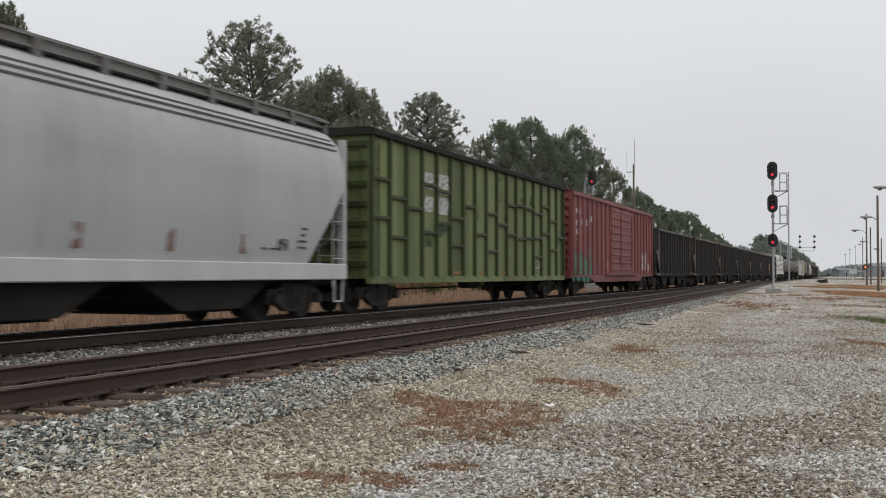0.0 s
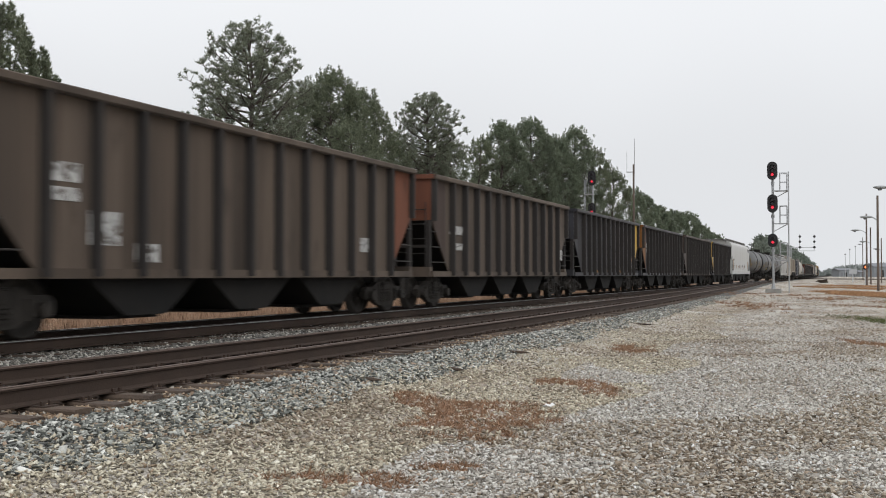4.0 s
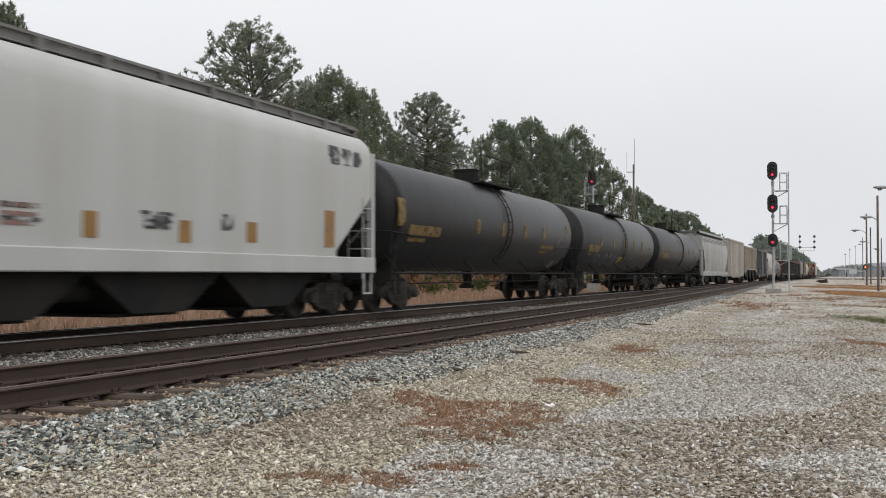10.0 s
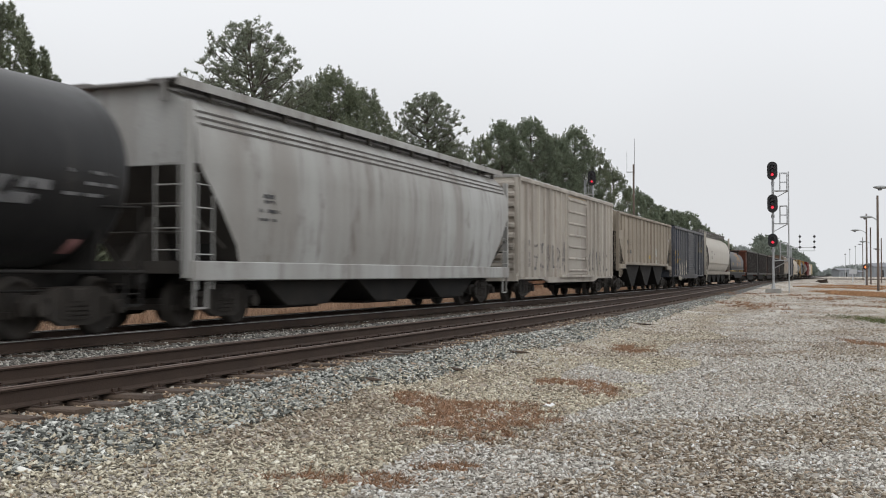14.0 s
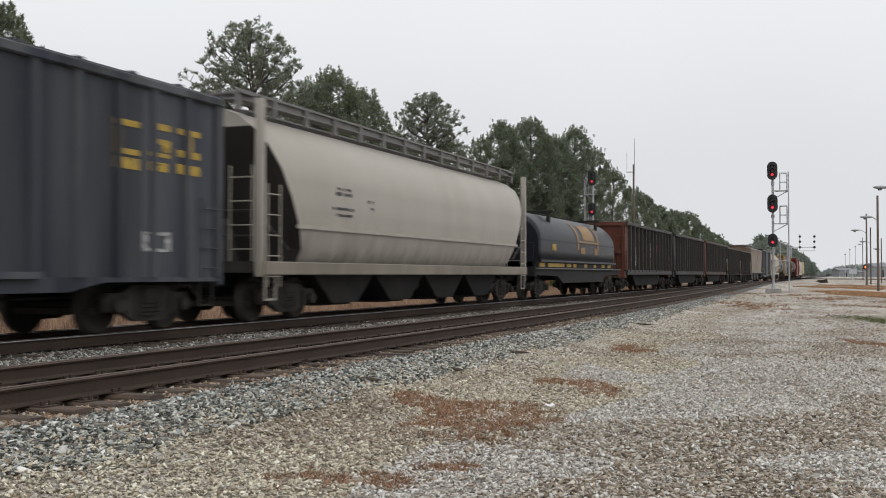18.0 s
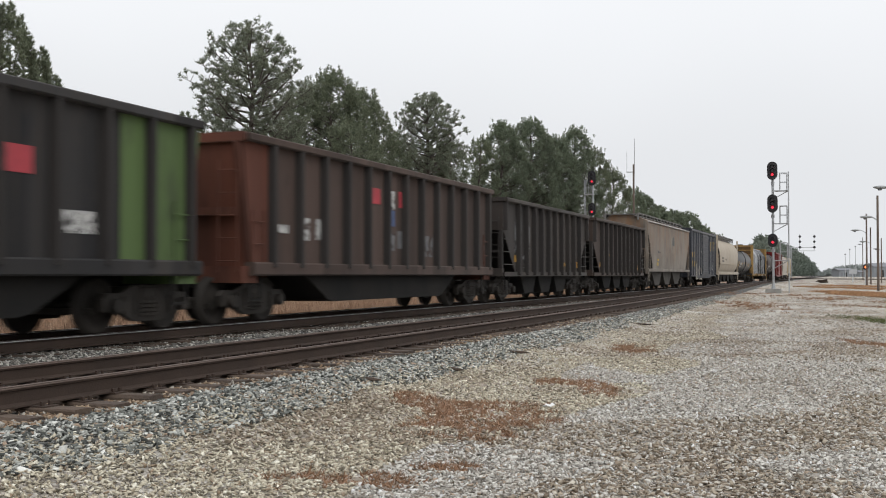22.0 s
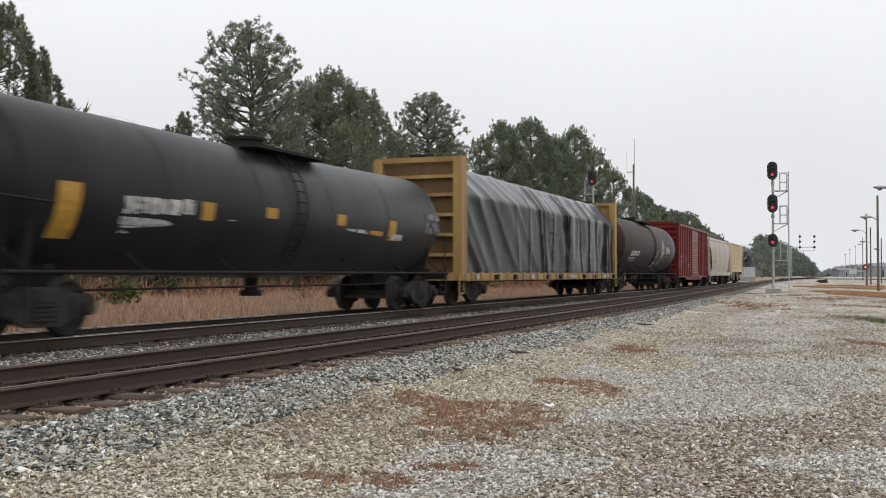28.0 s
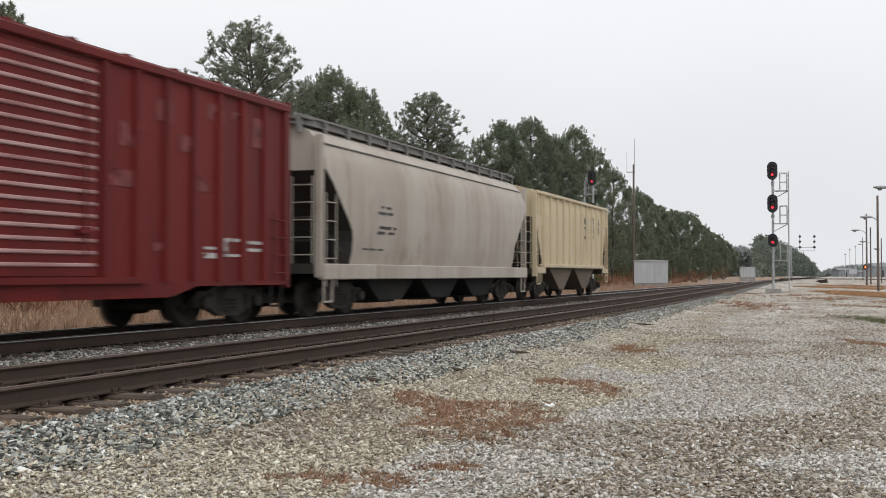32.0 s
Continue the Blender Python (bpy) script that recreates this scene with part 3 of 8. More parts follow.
FLAT_YELLOW = paint("worn_flatcar_yellow", (0.37, 0.235, 0.085), 0.6, (0.17, 0.10, 0.05), 0.8, 2.0, runs=(0.10, 0.06, 0.035, 0.75))
LOAD = mat("dark_scrap_load", (0.02, 0.02, 0.021), 0.9, vary=0.6, grain=4, bump=0.6, bump_scale=12)
GALV = mat("galvanised_walkway", (0.20, 0.195, 0.185), 0.6, 0.4, vary=0.3, grain=5, second=(0.11, 0.095, 0.085))
PANEL_GREY = paint("dull_dark_grey", (0.13, 0.125, 0.12), 0.8, (0.07, 0.06, 0.055), 0.7)

MARK = {
    "white": mat("white_lettering", (0.55, 0.54, 0.52), 0.6, vary=0.45, grain=14, bump=0, worn=(9, 0.36, 0.12)),
    "dark": mat("dark_lettering", (0.05, 0.05, 0.055), 0.6, vary=0.4, grain=14, bump=0, worn=(5, 0.42, 0.1)),
    "grey": mat("grey_lettering", (0.17, 0.17, 0.175), 0.7, vary=0.7, grain=9, second=(0.08, 0.08, 0.08), second_amount=0.8, bump=0, worn=(2.6, 0.44, 0.08)),
    "rust": mat("red_brown_mark", (0.26, 0.15, 0.12), 0.7, vary=0.4, grain=14, bump=0, worn=(3, 0.38, 0.12)),
    "orange": mat("orange_reflector", (0.29, 0.15, 0.032), 0.5, vary=0.3, grain=12, bump=0),
    "ochre": mat("faded_ochre_mark", (0.19, 0.125, 0.035), 0.65, vary=0.4, grain=10, bump=0, worn=(7, 0.3, 0.14)),
    "amber": mat("amber_reflector", (0.47, 0.25, 0.03), 0.5, vary=0.3, grain=12, bump=0),
    "yellow": mat("yellow_lettering", (0.48, 0.31, 0.03), 0.6, vary=0.5, grain=9, second=(0.17, 0.12, 0.04), second_amount=0.6, bump=0, worn=(6, 0.24, 0.14)),
    "green": mat("green_spray_paint", (0.05, 0.20, 0.125), 0.6, vary=0.5, grain=7, bump=0, worn=(5, 0.3, 0.1)),
    "teal": mat("overpainted_green", (0.035, 0.075, 0.03), 0.65, vary=0.4, grain=5, bump=0, worn=(1.6, 0.5, 0.12)),
    "red": mat("red_square", (0.45, 0.045, 0.06), 0.6, vary=0.3, grain=9, bump=0),
    "blue": mat("blue_square", (0.05, 0.09, 0.22), 0.6, vary=0.3, grain=9, bump=0),
    "graf": mat("pale_spray_paint", (0.46, 0.43, 0.36), 0.65, vary=0.5, grain=6, second=(0.20, 0.16, 0.12), second_amount=0.7, bump=0, worn=(4.5, 0.3, 0.1)),
    "tanpaint": mat("tan_repaint", (0.42, 0.32, 0.20), 0.65, vary=0.4, grain=6, bump=0, worn=(2.0, 0.36, 0.1)),
    "placard": mat("pale_red_placard", (0.45, 0.23, 0.22), 0.6, vary=0.3, grain=9, bump=0),
    "fadeblack": mat("faded_black_spray", (0.12, 0.115, 0.125), 0.7, vary=0.5, grain=8, bump=0, worn=(4, 0.42, 0.14)),
    "fade": mat("faded_red_patch", (0.19, 0.038, 0.034), 0.65, vary=0.5, grain=6, bump=0, worn=(1.6, 0.42, 0.1)),
}
MARK_NAME = {"orange": "reflector", "amber": "reflector", "ochre": "paint_mark", "placard": "placard", "graf": "graffiti", "green": "graffiti", "teal": "paint_patch", "fade": "paint_patch", "tanpaint": "paint_patch", "rust": "paint_mark"}
BY_NUMBER = {}
SURFACE = {}


def marks(i, colour, rects):
    """Plain bars on the camera side of car i, laid on its surface: along the car and height over the rail."""
    car, surf = BY_NUMBER[i], SURFACE[i]
    for y0, y1, z0, z1 in rects:
        g = Geo()
        n = 6 if surf(z0) != surf((z0 + z1) / 2) else 1
        pts = []
        for k in range(n + 1):
            z = z0 + (z1 - z0) * k / n
            pts += [(surf(z) + 0.012, y0, z), (surf(z) + 0.012, y1, z), (surf(z) - 0.01, y1, z), (surf(z) - 0.01, y0, z)]
        g.loft([pts[4 * k:4 * k + 4] for k in range(n + 1)], smooth=False)
        part(MARK_NAME.get(colour, "lettering"), g, MARK[colour], car)


LETTERS = [[((0, 0), (0, 1)), ((0, 1), (1, 0.75)), ((1, 0.75), (0.1, 0.5)), ((0.3, 0.5), (1, 0))], [((0, 0), (0.5, 1)), ((0.5, 1), (1, 0)), ((0.25, 0.4), (0.8, 0.4))],
           [((1, 0.85), (0.4, 1)), ((0.4, 1), (0, 0.5)), ((0, 0.5), (0.4, 0)), ((0.4, 0), (1, 0.15))], [((0, 0), (0, 1)), ((1, 0), (1, 1)), ((0, 1), (1, 0))],
           [((0, 1), (0.15, 0.1)), ((0.15, 0.1), (0.9, 0.05)), ((0.9, 0.05), (1, 1))], [((1, 0.9), (0.1, 0.85)), ((0.1, 0.85), (0.15, 0.5)), ((0.15, 0.5), (0.95, 0.45)), ((0.95, 0.45), (0.85, 0.05)), ((0.85, 0.05), (0, 0.1))]]


def scrawl(i, colour, y0, y1, z0, z1, count, fat, seed):
    """Spray-painted loops in a row: fat rounded strokes with no meaning, laid on the side of car i."""
    car, surf = BY_NUMBER[i], SURFACE[i]
    rnd = random.Random(seed)
    step = (y1 - y0) / count
    for k in range(count):
        g = Geo()
        w, tall = step * rnd.uniform(0.62, 0.85), (z1 - z0) * rnd.uniform(0.75, 1.0)
        ya, za, lean = y0 + step * k + rnd.uniform(0, 0.1) * step, z0 + rnd.uniform(0, 0.15) * (z1 - z0), rnd.uniform(-0.1, 0.25)
        for n, (a, b) in enumerate(rnd.choice(LETTERS)):
            a = Vector((ya + w * a[0] + lean * tall * a[1], za + tall * a[1]))
            b = Vector((ya + w * b[0] + lean * tall * b[1], za + tall * b[1]))
            d = (b - a).normalized() if (b - a).length > 1e-6 else Vector((1, 0))
            q = Vector((-d.y, d.x))
            f = fat * rnd.uniform(0.75, 1.2)
            ring = []
            for m in range(9):
                t = math.pi * m / 8
                ring.append(b + (q * math.cos(t) + d * math.sin(t)) * f)
            for m in range(9):
                t = math.pi * m / 8
                ring.append(a - (q * math.cos(t) + d * math.sin(t)) * f)
            mid = (a + b) / 2
            v = [(surf(mid.y) + 0.01 + 0.0012 * n, mid.x, mid.y)] + [(surf(p.y) + 0.01 + 0.0012 * n, p.x, p.y) for p in ring]
            g.add(v, [(0, 1 + m, 1 + (m + 1) % 18) for m in range(18)])
        part("graffiti", g, MARK[colour], car)


def ring_mark(i, colour, yc, zc, r0, r1):
    """A plain painted ring with a bar across it."""
    car, surf = BY_NUMBER[i], SURFACE[i]
    rows = [[(surf(zc + r * math.sin(a)) + 0.012, yc + r * math.cos(a), zc + r * math.sin(a)) for a in [math.tau * k / 32 for k in range(33)]] for r in (r0, r1)]
    part("emblem", Geo().loft(rows, caps=False, closed=False), MARK[colour], car)
    part("emblem", Geo().box(surf(zc), surf(zc) + 0.012, yc - r0, yc + r0, zc - 0.025, zc + 0.025), MARK[colour], car)


def begin(i, name, label, surf, category="freight car", inset=1.7, sill=True):
    car, lc = start_car(i, name, label, category)
    BY_NUMBER[i], SURFACE[i] = car, surf
    add_running_gear(car, lc, inset=inset, centre_sill=sill)
    return car, lc


def ladder(car, x, y, z0, z1, width=0.4, axis="y", material=None, rungs=None):
    """Two stiles and rungs; axis says along which way its width lies."""
    g = Geo()
    n = rungs or max(3, round((z1 - z0) / 0.42))
    e = (0, width / 2, 0) if axis == "y" else (width / 2, 0, 0)
    for s in (-1, 1):
        g.tube((x + s * e[0], y + s * e[1], z0), (x + s * e[0], y + s * e[1], z1), 0.016, 6)
    for k in range(n):
        z = z0 + (z1 - z0) * (k + 0.5) / n
        g.tube((x - e[0], y - e[1], z), (x + e[0], y + e[1], z), 0.013, 6)
    return part("ladder", g, material or BLACK, car)


def brake_gear(car, y, z, material):
    """The brake wheel on the leading end, with its box and rod."""
    g = Geo()
    for k in range(16):
        a, b = k * math.tau / 16, (k + 1) * math.tau / 16
        g.tube((-0.55 + 0.27 * math.cos(a), y - 0.2, z + 0.27 * math.sin(a)), (-0.55 + 0.27 * math.cos(b), y - 0.2, z + 0.27 * math.sin(b)), 0.02, 5, caps=False)
    for a in (0, 2.1, 4.2):
        g.tube((-0.55, y - 0.2, z), (-0.55 + 0.27 * math.cos(a), y - 0.2, z + 0.27 * math.sin(a)), 0.015, 5)
    g.box(-0.68, -0.42, y - 0.18, y, z - 0.15, z + 0.2)
    part("brake_wheel", g, material, car)


def end_step(car, hw, y, material, z=0.95):
    """Sill step hung under a corner."""
    g = Geo()
    for s in (-0.2, 0.2):
        g.box(hw - 0.03, hw, y + s - 0.02, y + s + 0.02, z - 0.5, z)
    g.box(hw - 0.03, hw, y - 0.2, y + 0.2, z - 0.5, z - 0.46)
    part("sill_step", g, material, car)


def underframe(car, lc, hw=1.3, z0=0.35, z1=0.85):
    """Brake reservoir, pipes and rods between the trucks."""
    part("air_reservoir", Geo().tube((0.75, -0.7, 0.72), (0.75, 0.5, 0.72), 0.2, 14), BLACK, car)
    g = Geo().tube((0.9, -lc / 2 + 1.2, z1 - 0.05), (0.9, lc / 2 - 1.2, z1 - 0.05), 0.03, 6)
    g.tube((0.35, -lc / 2 + 3, 0.55), (0.5, lc / 2 - 3, 0.6), 0.025, 6)
    part("brake_pipe", g, BLACK, car)


RIB_CACHE = {}


def rib_row(car, hw, y_list, z0, z1, material, depth=0.1, width=0.14, name="rib", both=True):
    key = (round(z0, 2), round(z1, 2), material.name, depth, width)
    if key not in RIB_CACHE:
        w, d = width / 2, depth
        g = Geo()
        pts = []
        for z, dd in ((z0, d), (z1, d)):
            pts.append([(-0.01, -w, z), (dd * 0.8, -w * 0.75, z), (dd, -w * 0.5, z), (dd, w * 0.5, z), (dd * 0.8, w * 0.75, z), (-0.01, w, z)])
        g.loft(pts, smooth=False)
        RIB_CACHE[key] = g.mesh(name, material)
    for y in y_list:
        for s in ((1, -1) if both else (1,)):
            part(name, RIB_CACHE[key], material, car, at=pose(s * hw, y, 0, 0, 0, 0 if s > 0 else 180))


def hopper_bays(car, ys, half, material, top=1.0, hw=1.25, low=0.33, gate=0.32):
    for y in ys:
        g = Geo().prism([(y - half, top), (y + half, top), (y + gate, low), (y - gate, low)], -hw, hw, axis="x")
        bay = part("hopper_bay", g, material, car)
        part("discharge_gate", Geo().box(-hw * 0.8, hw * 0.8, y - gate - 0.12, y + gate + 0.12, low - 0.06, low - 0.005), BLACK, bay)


# ---- open-top coal hoppers
# posts and ribs darker than the sheets: their shade is put into the colour
SHADED_POST = paint("shaded_side_post", (0.034, 0.031, 0.03), 0.75, (0.05, 0.044, 0.04), 0.7)


def coal_hopper(i, label, body, front=None, front_panel=None, rear=None, ribs=14, top=3.64, bays=3):
    hw = 1.44
    car, lc = begin(i, "coal_hopper", label, lambda z: hw)
    h = lc / 2 - 0.72
    cut, base = 2.45, 0.93
    rib = SHADED_POST
    for s in (1, -1):
        outline = [(-h + 0.45, base), (-h + 1.5, base), (-h + 1.25, 1.15), (-h + 0.02, cut), (-h, top), (h, top), (h - 0.02, cut), (h - 1.25, 1.15), (h - 1.5, base)]
        outline = outline[1:]
        g = Geo().prism(outline, s * hw - 0.03, s * hw, axis="x")
        part("side_sheet", g, body, car)
        part("side_sill", Geo().box(s * hw - 0.08, s * hw + 0.06, -h, h, base - 0.03, base + 0.12), body, car)
        part("top_chord", Geo().chamfer(s * hw - 0.08, s * hw + 0.17, -h - 0.03, h + 0.03, top - 0.06, top + 0.07, 0.02), body, car)
    n = ribs
    rib_row(car, hw, [-h + 1.5 + (2 * h - 3.0) * k / (n - 3) for k in range(n - 2)], base, top - 0.04, rib, 0.17, 0.12)
    rib_row(car, hw, [-h + 0.08, h - 0.08], cut - 0.02, top - 0.04, rib, 0.15, 0.13)
    for s, m in ((-1, front or body), (1, rear or body)):
        y = s * h
        part("end_sheet", Geo().box(-hw, hw, y - 0.03 if s > 0 else y, y if s > 0 else y + 0.03, cut, top), m, car)
        part("end_chord", Geo().chamfer(-hw - 0.1, hw + 0.1, y - 0.08, y + 0.08, top - 0.05, top + 0.075, 0.02), m, car)
        g = Geo().add([(-hw + 0.04, y - s * 0.04, cut), (hw - 0.04, y - s * 0.04, cut), (hw - 0.04, y - s * 2.1, 0.95), (-hw + 0.04, y - s * 2.1, 0.95),
                       (-hw + 0.04, y - s * 0.1, cut), (hw - 0.04, y - s * 0.1, cut), (hw - 0.04, y - s * 2.18, 0.95), (-hw + 0.04, y - s * 2.18, 0.95)],
                      [(0, 1, 2, 3), (4, 5, 6, 7), (0, 1, 5, 4), (2, 3, 7, 6), (1, 2, 6, 5), (0, 3, 7, 4)])
        part("slope_sheet", g, BLACK, car)
        part("end_sill", Geo().box(-hw, hw, y - 0.1, y + 0.1, base - 0.03, base + 0.24), body, car)
        for x in (-hw + 0.06, -0.35, 0.35, hw - 0.06):
            part("end_post", Geo().box(x - 0.05, x + 0.05, y - 0.05, y + 0.05, base + 0.2, cut), SHADED_POST, car)
        part("end_beam", Geo().box(-hw, hw, y - 0.03, y + 0.03, 1.7, 1.78), SHADED_POST, car)
        if s < 0 and i in (3, 4, 7, 8):
            for x0, x1, z0, z1 in ((0.35, 0.75, 0.42, 0.28), (0.85, 1.2, 0.42, 0.28), (0.45, 1.15, 0.2, 0.1)):
                part("lettering", Geo().box(x0, x1, y - 0.012, y + 0.002, top - z0, top - z1), MARK["white"], car)
        for z, reach in ((1.3, 1.05), (1.72, 0.7), (2.14, 0.36)):
            part("grab_iron", Geo().tube((hw + 0.03, y, z), (hw + 0.03, y - s * reach, z), 0.016, 6), SHADED_POST, car)
        ladder(car, hw - 0.35, y + s * 0.06, base, cut + 0.5, 0.42, "x", material=SHADED_POST)
        end_step(car, hw, y - s * 0.45, BLACK)
        if (s < 0 and front_panel) or (s > 0 and rear):
            pm = front_panel if s < 0 else rear
            g = Geo().prism([(y, cut + 0.02), (y, top - 0.06), (y - s * 1.05, top - 0.06), (y - s * 1.05, 1.35)], hw + 0.002, hw + 0.014, axis="x")
            part("end_panel", g, pm, car)
    part("inner_floor", Geo().box(-hw + 0.05, hw - 0.05, -h + 2.0, h - 2.0, 0.96, 1.02), BLACK, car)
    bay_y = [(k - (bays - 1) / 2) * (2 * h - 5.2) / bays * 1.02 for k in range(bays)]
    hopper_bays(car, bay_y, (2 * h - 5.4) / bays * 0.48, BLACK, top=base + 0.02, low=0.3, gate=0.55)
    brake_gear(car, -h - 0.05, 1.95, BLACK)
    return car


# ---- high-sided tub coal cars
def tub_gondola(i, label, body, end, rear=None, top=3.56):
    hw = 1.44
    car, lc = begin(i, "coal_gondola", label, lambda z: hw)
    h = lc / 2 - 0.75
    base = 1.0
    for s in (1, -1):
        part("side_sheet", Geo().prism([(-h + 0.35, base), (-h, top), (h, top), (h - 0.1, base)], s * hw - 0.03, s * hw, axis="x"), body, car)
        part("side_sill", Geo().chamfer(s * hw - 0.1, s * hw + 0.13, -h + 0.25, h, base - 0.06, base + 0.2, 0.03), body, car)
        part("top_chord", Geo().chamfer(s * hw - 0.08, s * hw + 0.17, -h - 0.02, h + 0.02, top - 0.06, top + 0.09, 0.02), body, car)
        part("end_panel", Geo().prism([(-h + 0.32, base + 0.2), (-h, top - 0.06), (-h + 0.98, top - 0.06), (-h + 0.98, base + 0.2)], s * (hw + 0.002), s * (hw + 0.014), axis="x"), end, car)
        if rear:
            part("rear_panel", Geo().prism([(h - 2.1, base + 0.2), (h - 2.1, top - 0.06), (h, top - 0.06), (h - 0.1, base + 0.2)], s * (hw + 0.002), s * (hw + 0.014), axis="x"), rear, car)
    rib_row(car, hw, [-h + 1.0 + (2 * h - 1.3) * k / 12 for k in range(13)], base + 0.1, top - 0.04, SHADED_POST, 0.17, 0.15)
    for s in (-1, 1):
        y = s * h
        m = end if s < 0 or not rear else rear
        g = Geo().add([(-hw, y, top), (hw, y, top), (hw, y - s * 0.4, base), (-hw, y - s * 0.4, base), (-hw, y - s * 0.05, top), (hw, y - s * 0.05, top), (hw, y - s * 0.5, base), (-hw, y - s * 0.5, base)],
                      [(0, 1, 2, 3), (4, 5, 6, 7), (0, 1, 5, 4), (2, 3, 7, 6), (1, 2, 6, 5), (0, 3, 7, 4)])
        part("end_sheet", g, m, car)
        part("end_chord", Geo().chamfer(-hw - 0.1, hw + 0.1, y - 0.1, y + 0.1, top - 0.08, top + 0.1, 0.03), m, car)
        for x in (-1.36, 1.36):
            part("corner_brace", Geo().prism([(y - s * 0.35, base), (y + s * 0.12, top - 0.1), (y - s * 0.1, top), (y - s * 0.6, base)], x - 0.06, x + 0.06, axis="x"), m, car)
        part("end_sill", Geo().box(-hw, hw, y - s * 0.55, y, base - 0.2, base + 0.12), m, car)
        part("end_beam", Geo().box(-1.2, 1.2, y - s * 0.22, y - s * 0.05, 2.1, 2.25), m, car)
        ladder(car, 1.15, y + s * 0.05, base, top - 0.4, 0.42, "x", material=m)
        ladder(car, hw + 0.06, y - s * 0.5, base - 0.1, base + 1.2, 0.42, material=m)
        end_step(car, hw, y - s * 0.5, BLACK)
    b = h - 2.6
    part("tub", Geo().prism([(-b, base + 0.02), (b, base + 0.02), (b - 1.2, 0.42), (b - 1.5, 0.36), (-b + 1.5, 0.36), (-b + 1.2, 0.42)], -1.3, 1.3, axis="x"), BLACK, car)
    part("coal_heap", Geo().loft([[(x, y, top - 0.35 + 0.25 * (1 - (x / 1.4) ** 2) * math.sin(math.pi * (y + h) / (2 * h)) + 0.06 * noise.noise(Vector((x, y, i)))) for x in (-1.38, -0.7, 0, 0.7, 1.38)] for y in [-h + 0.1 + (2 * h - 0.2) * k / 20 for k in range(21)]], smooth=True, caps=False, closed=False), LOAD, car)
    return car


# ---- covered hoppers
# dirt plus the shade under the overhanging hopper ends, in one dark colour
GRIME_SHADE = paint("grime_and_shade", (0.06, 0.054, 0.048), 0.85, (0.03, 0.027, 0.025), 0.8, 2.0)


def skin(profile, ends, material, name, car, low=0.0):
    """A body whose half width follows the profile (z, half width) and whose length follows ends(z)."""
    g = Geo()
    for s in (1, -1):
        rows = [[(s * w, ends(z)[0], z), (s * w, ends(z)[1], z)] for z, w in profile]
        g.loft(rows, smooth=True, caps=False, closed=False)
    for k in (0, 1):
        rows = [[(-w, ends(z)[k], z), (w, ends(z)[k], z)] for z, w in profile if z >= low]
        g.loft(rows, smooth=False, caps=False, closed=False)
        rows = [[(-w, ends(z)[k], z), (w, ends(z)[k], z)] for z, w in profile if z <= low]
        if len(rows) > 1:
            part("slope_sheet", Geo().loft(rows, smooth=False, caps=False, closed=False), GRIME_SHADE, car)
    z, w = profile[-1]
    g.add([(-w, ends(z)[0], z), (w, ends(z)[0], z), (w, ends(z)[1], z), (-w, ends(z)[1], z)], [(0, 1, 2, 3)])
    z, w = profile[0]
    g.add([(-w, ends(z)[0], z), (w, ends(z)[0], z), (w, ends(z)[1], z), (-w, ends(z)[1], z)], [(0, 1, 2, 3)])
    return part(name, g, material, car)


def roof_walk(car, h, z, material, x=0.82, stubs=14, flat=False, skirt=None):
    """Raised walkways along both edges of the roof, on stubs."""
    for s in (-1, 1):
        part("cross_walkway", Geo().box(-x - 0.1, x + 0.1, min(s * h, s * (h - 0.55)), max(s * h, s * (h - 0.55)), z - 0.1, z - 0.055), material, car)
    for s in (-1, 1):
        g = Geo()
        if flat:
            g.box(s * x - 0.3, s * x + 0.3, -h, h, z - 0.05, z - 0.02)
            part("walkway_edge", Geo().box(min(s * (x + 0.3), s * (x + 0.33)), max(s * (x + 0.3), s * (x + 0.33)), -h, h, z - 0.16, z), OLD_GREY, car)
        else:
            g.box(s * x - 0.03, s * x + 0.03, -h, h, z - 0.05, z)
            g.box(s * x - 0.3, s * x + 0.02, -h, h, z - 0.21, z - 0.18)
        walkway = part("roof_walkway", g, material, car)
        if not flat:
            part("walkway_skirt", Geo().box(s * x - 0.05 if s > 0 else s * x + 0.033, s * x - 0.033 if s > 0 else s * x + 0.05, -h + 0.2, h - 0.2, z - (0.36 if skirt else 0.17), z - 0.05), skirt or material, walkway)
        for k in range(stubs):
            y = -h + 0.05 + (2 * h - 0.1) * k / (stubs - 1)
            part("walkway_stub", STUB_M, material, walkway, at=pose(s * x, y, z - 0.3))


STUB_M = Geo().box(-0.05, 0.045, -0.06, 0.06, -0.12, 0.275).mesh("walkway_stub", GALV)


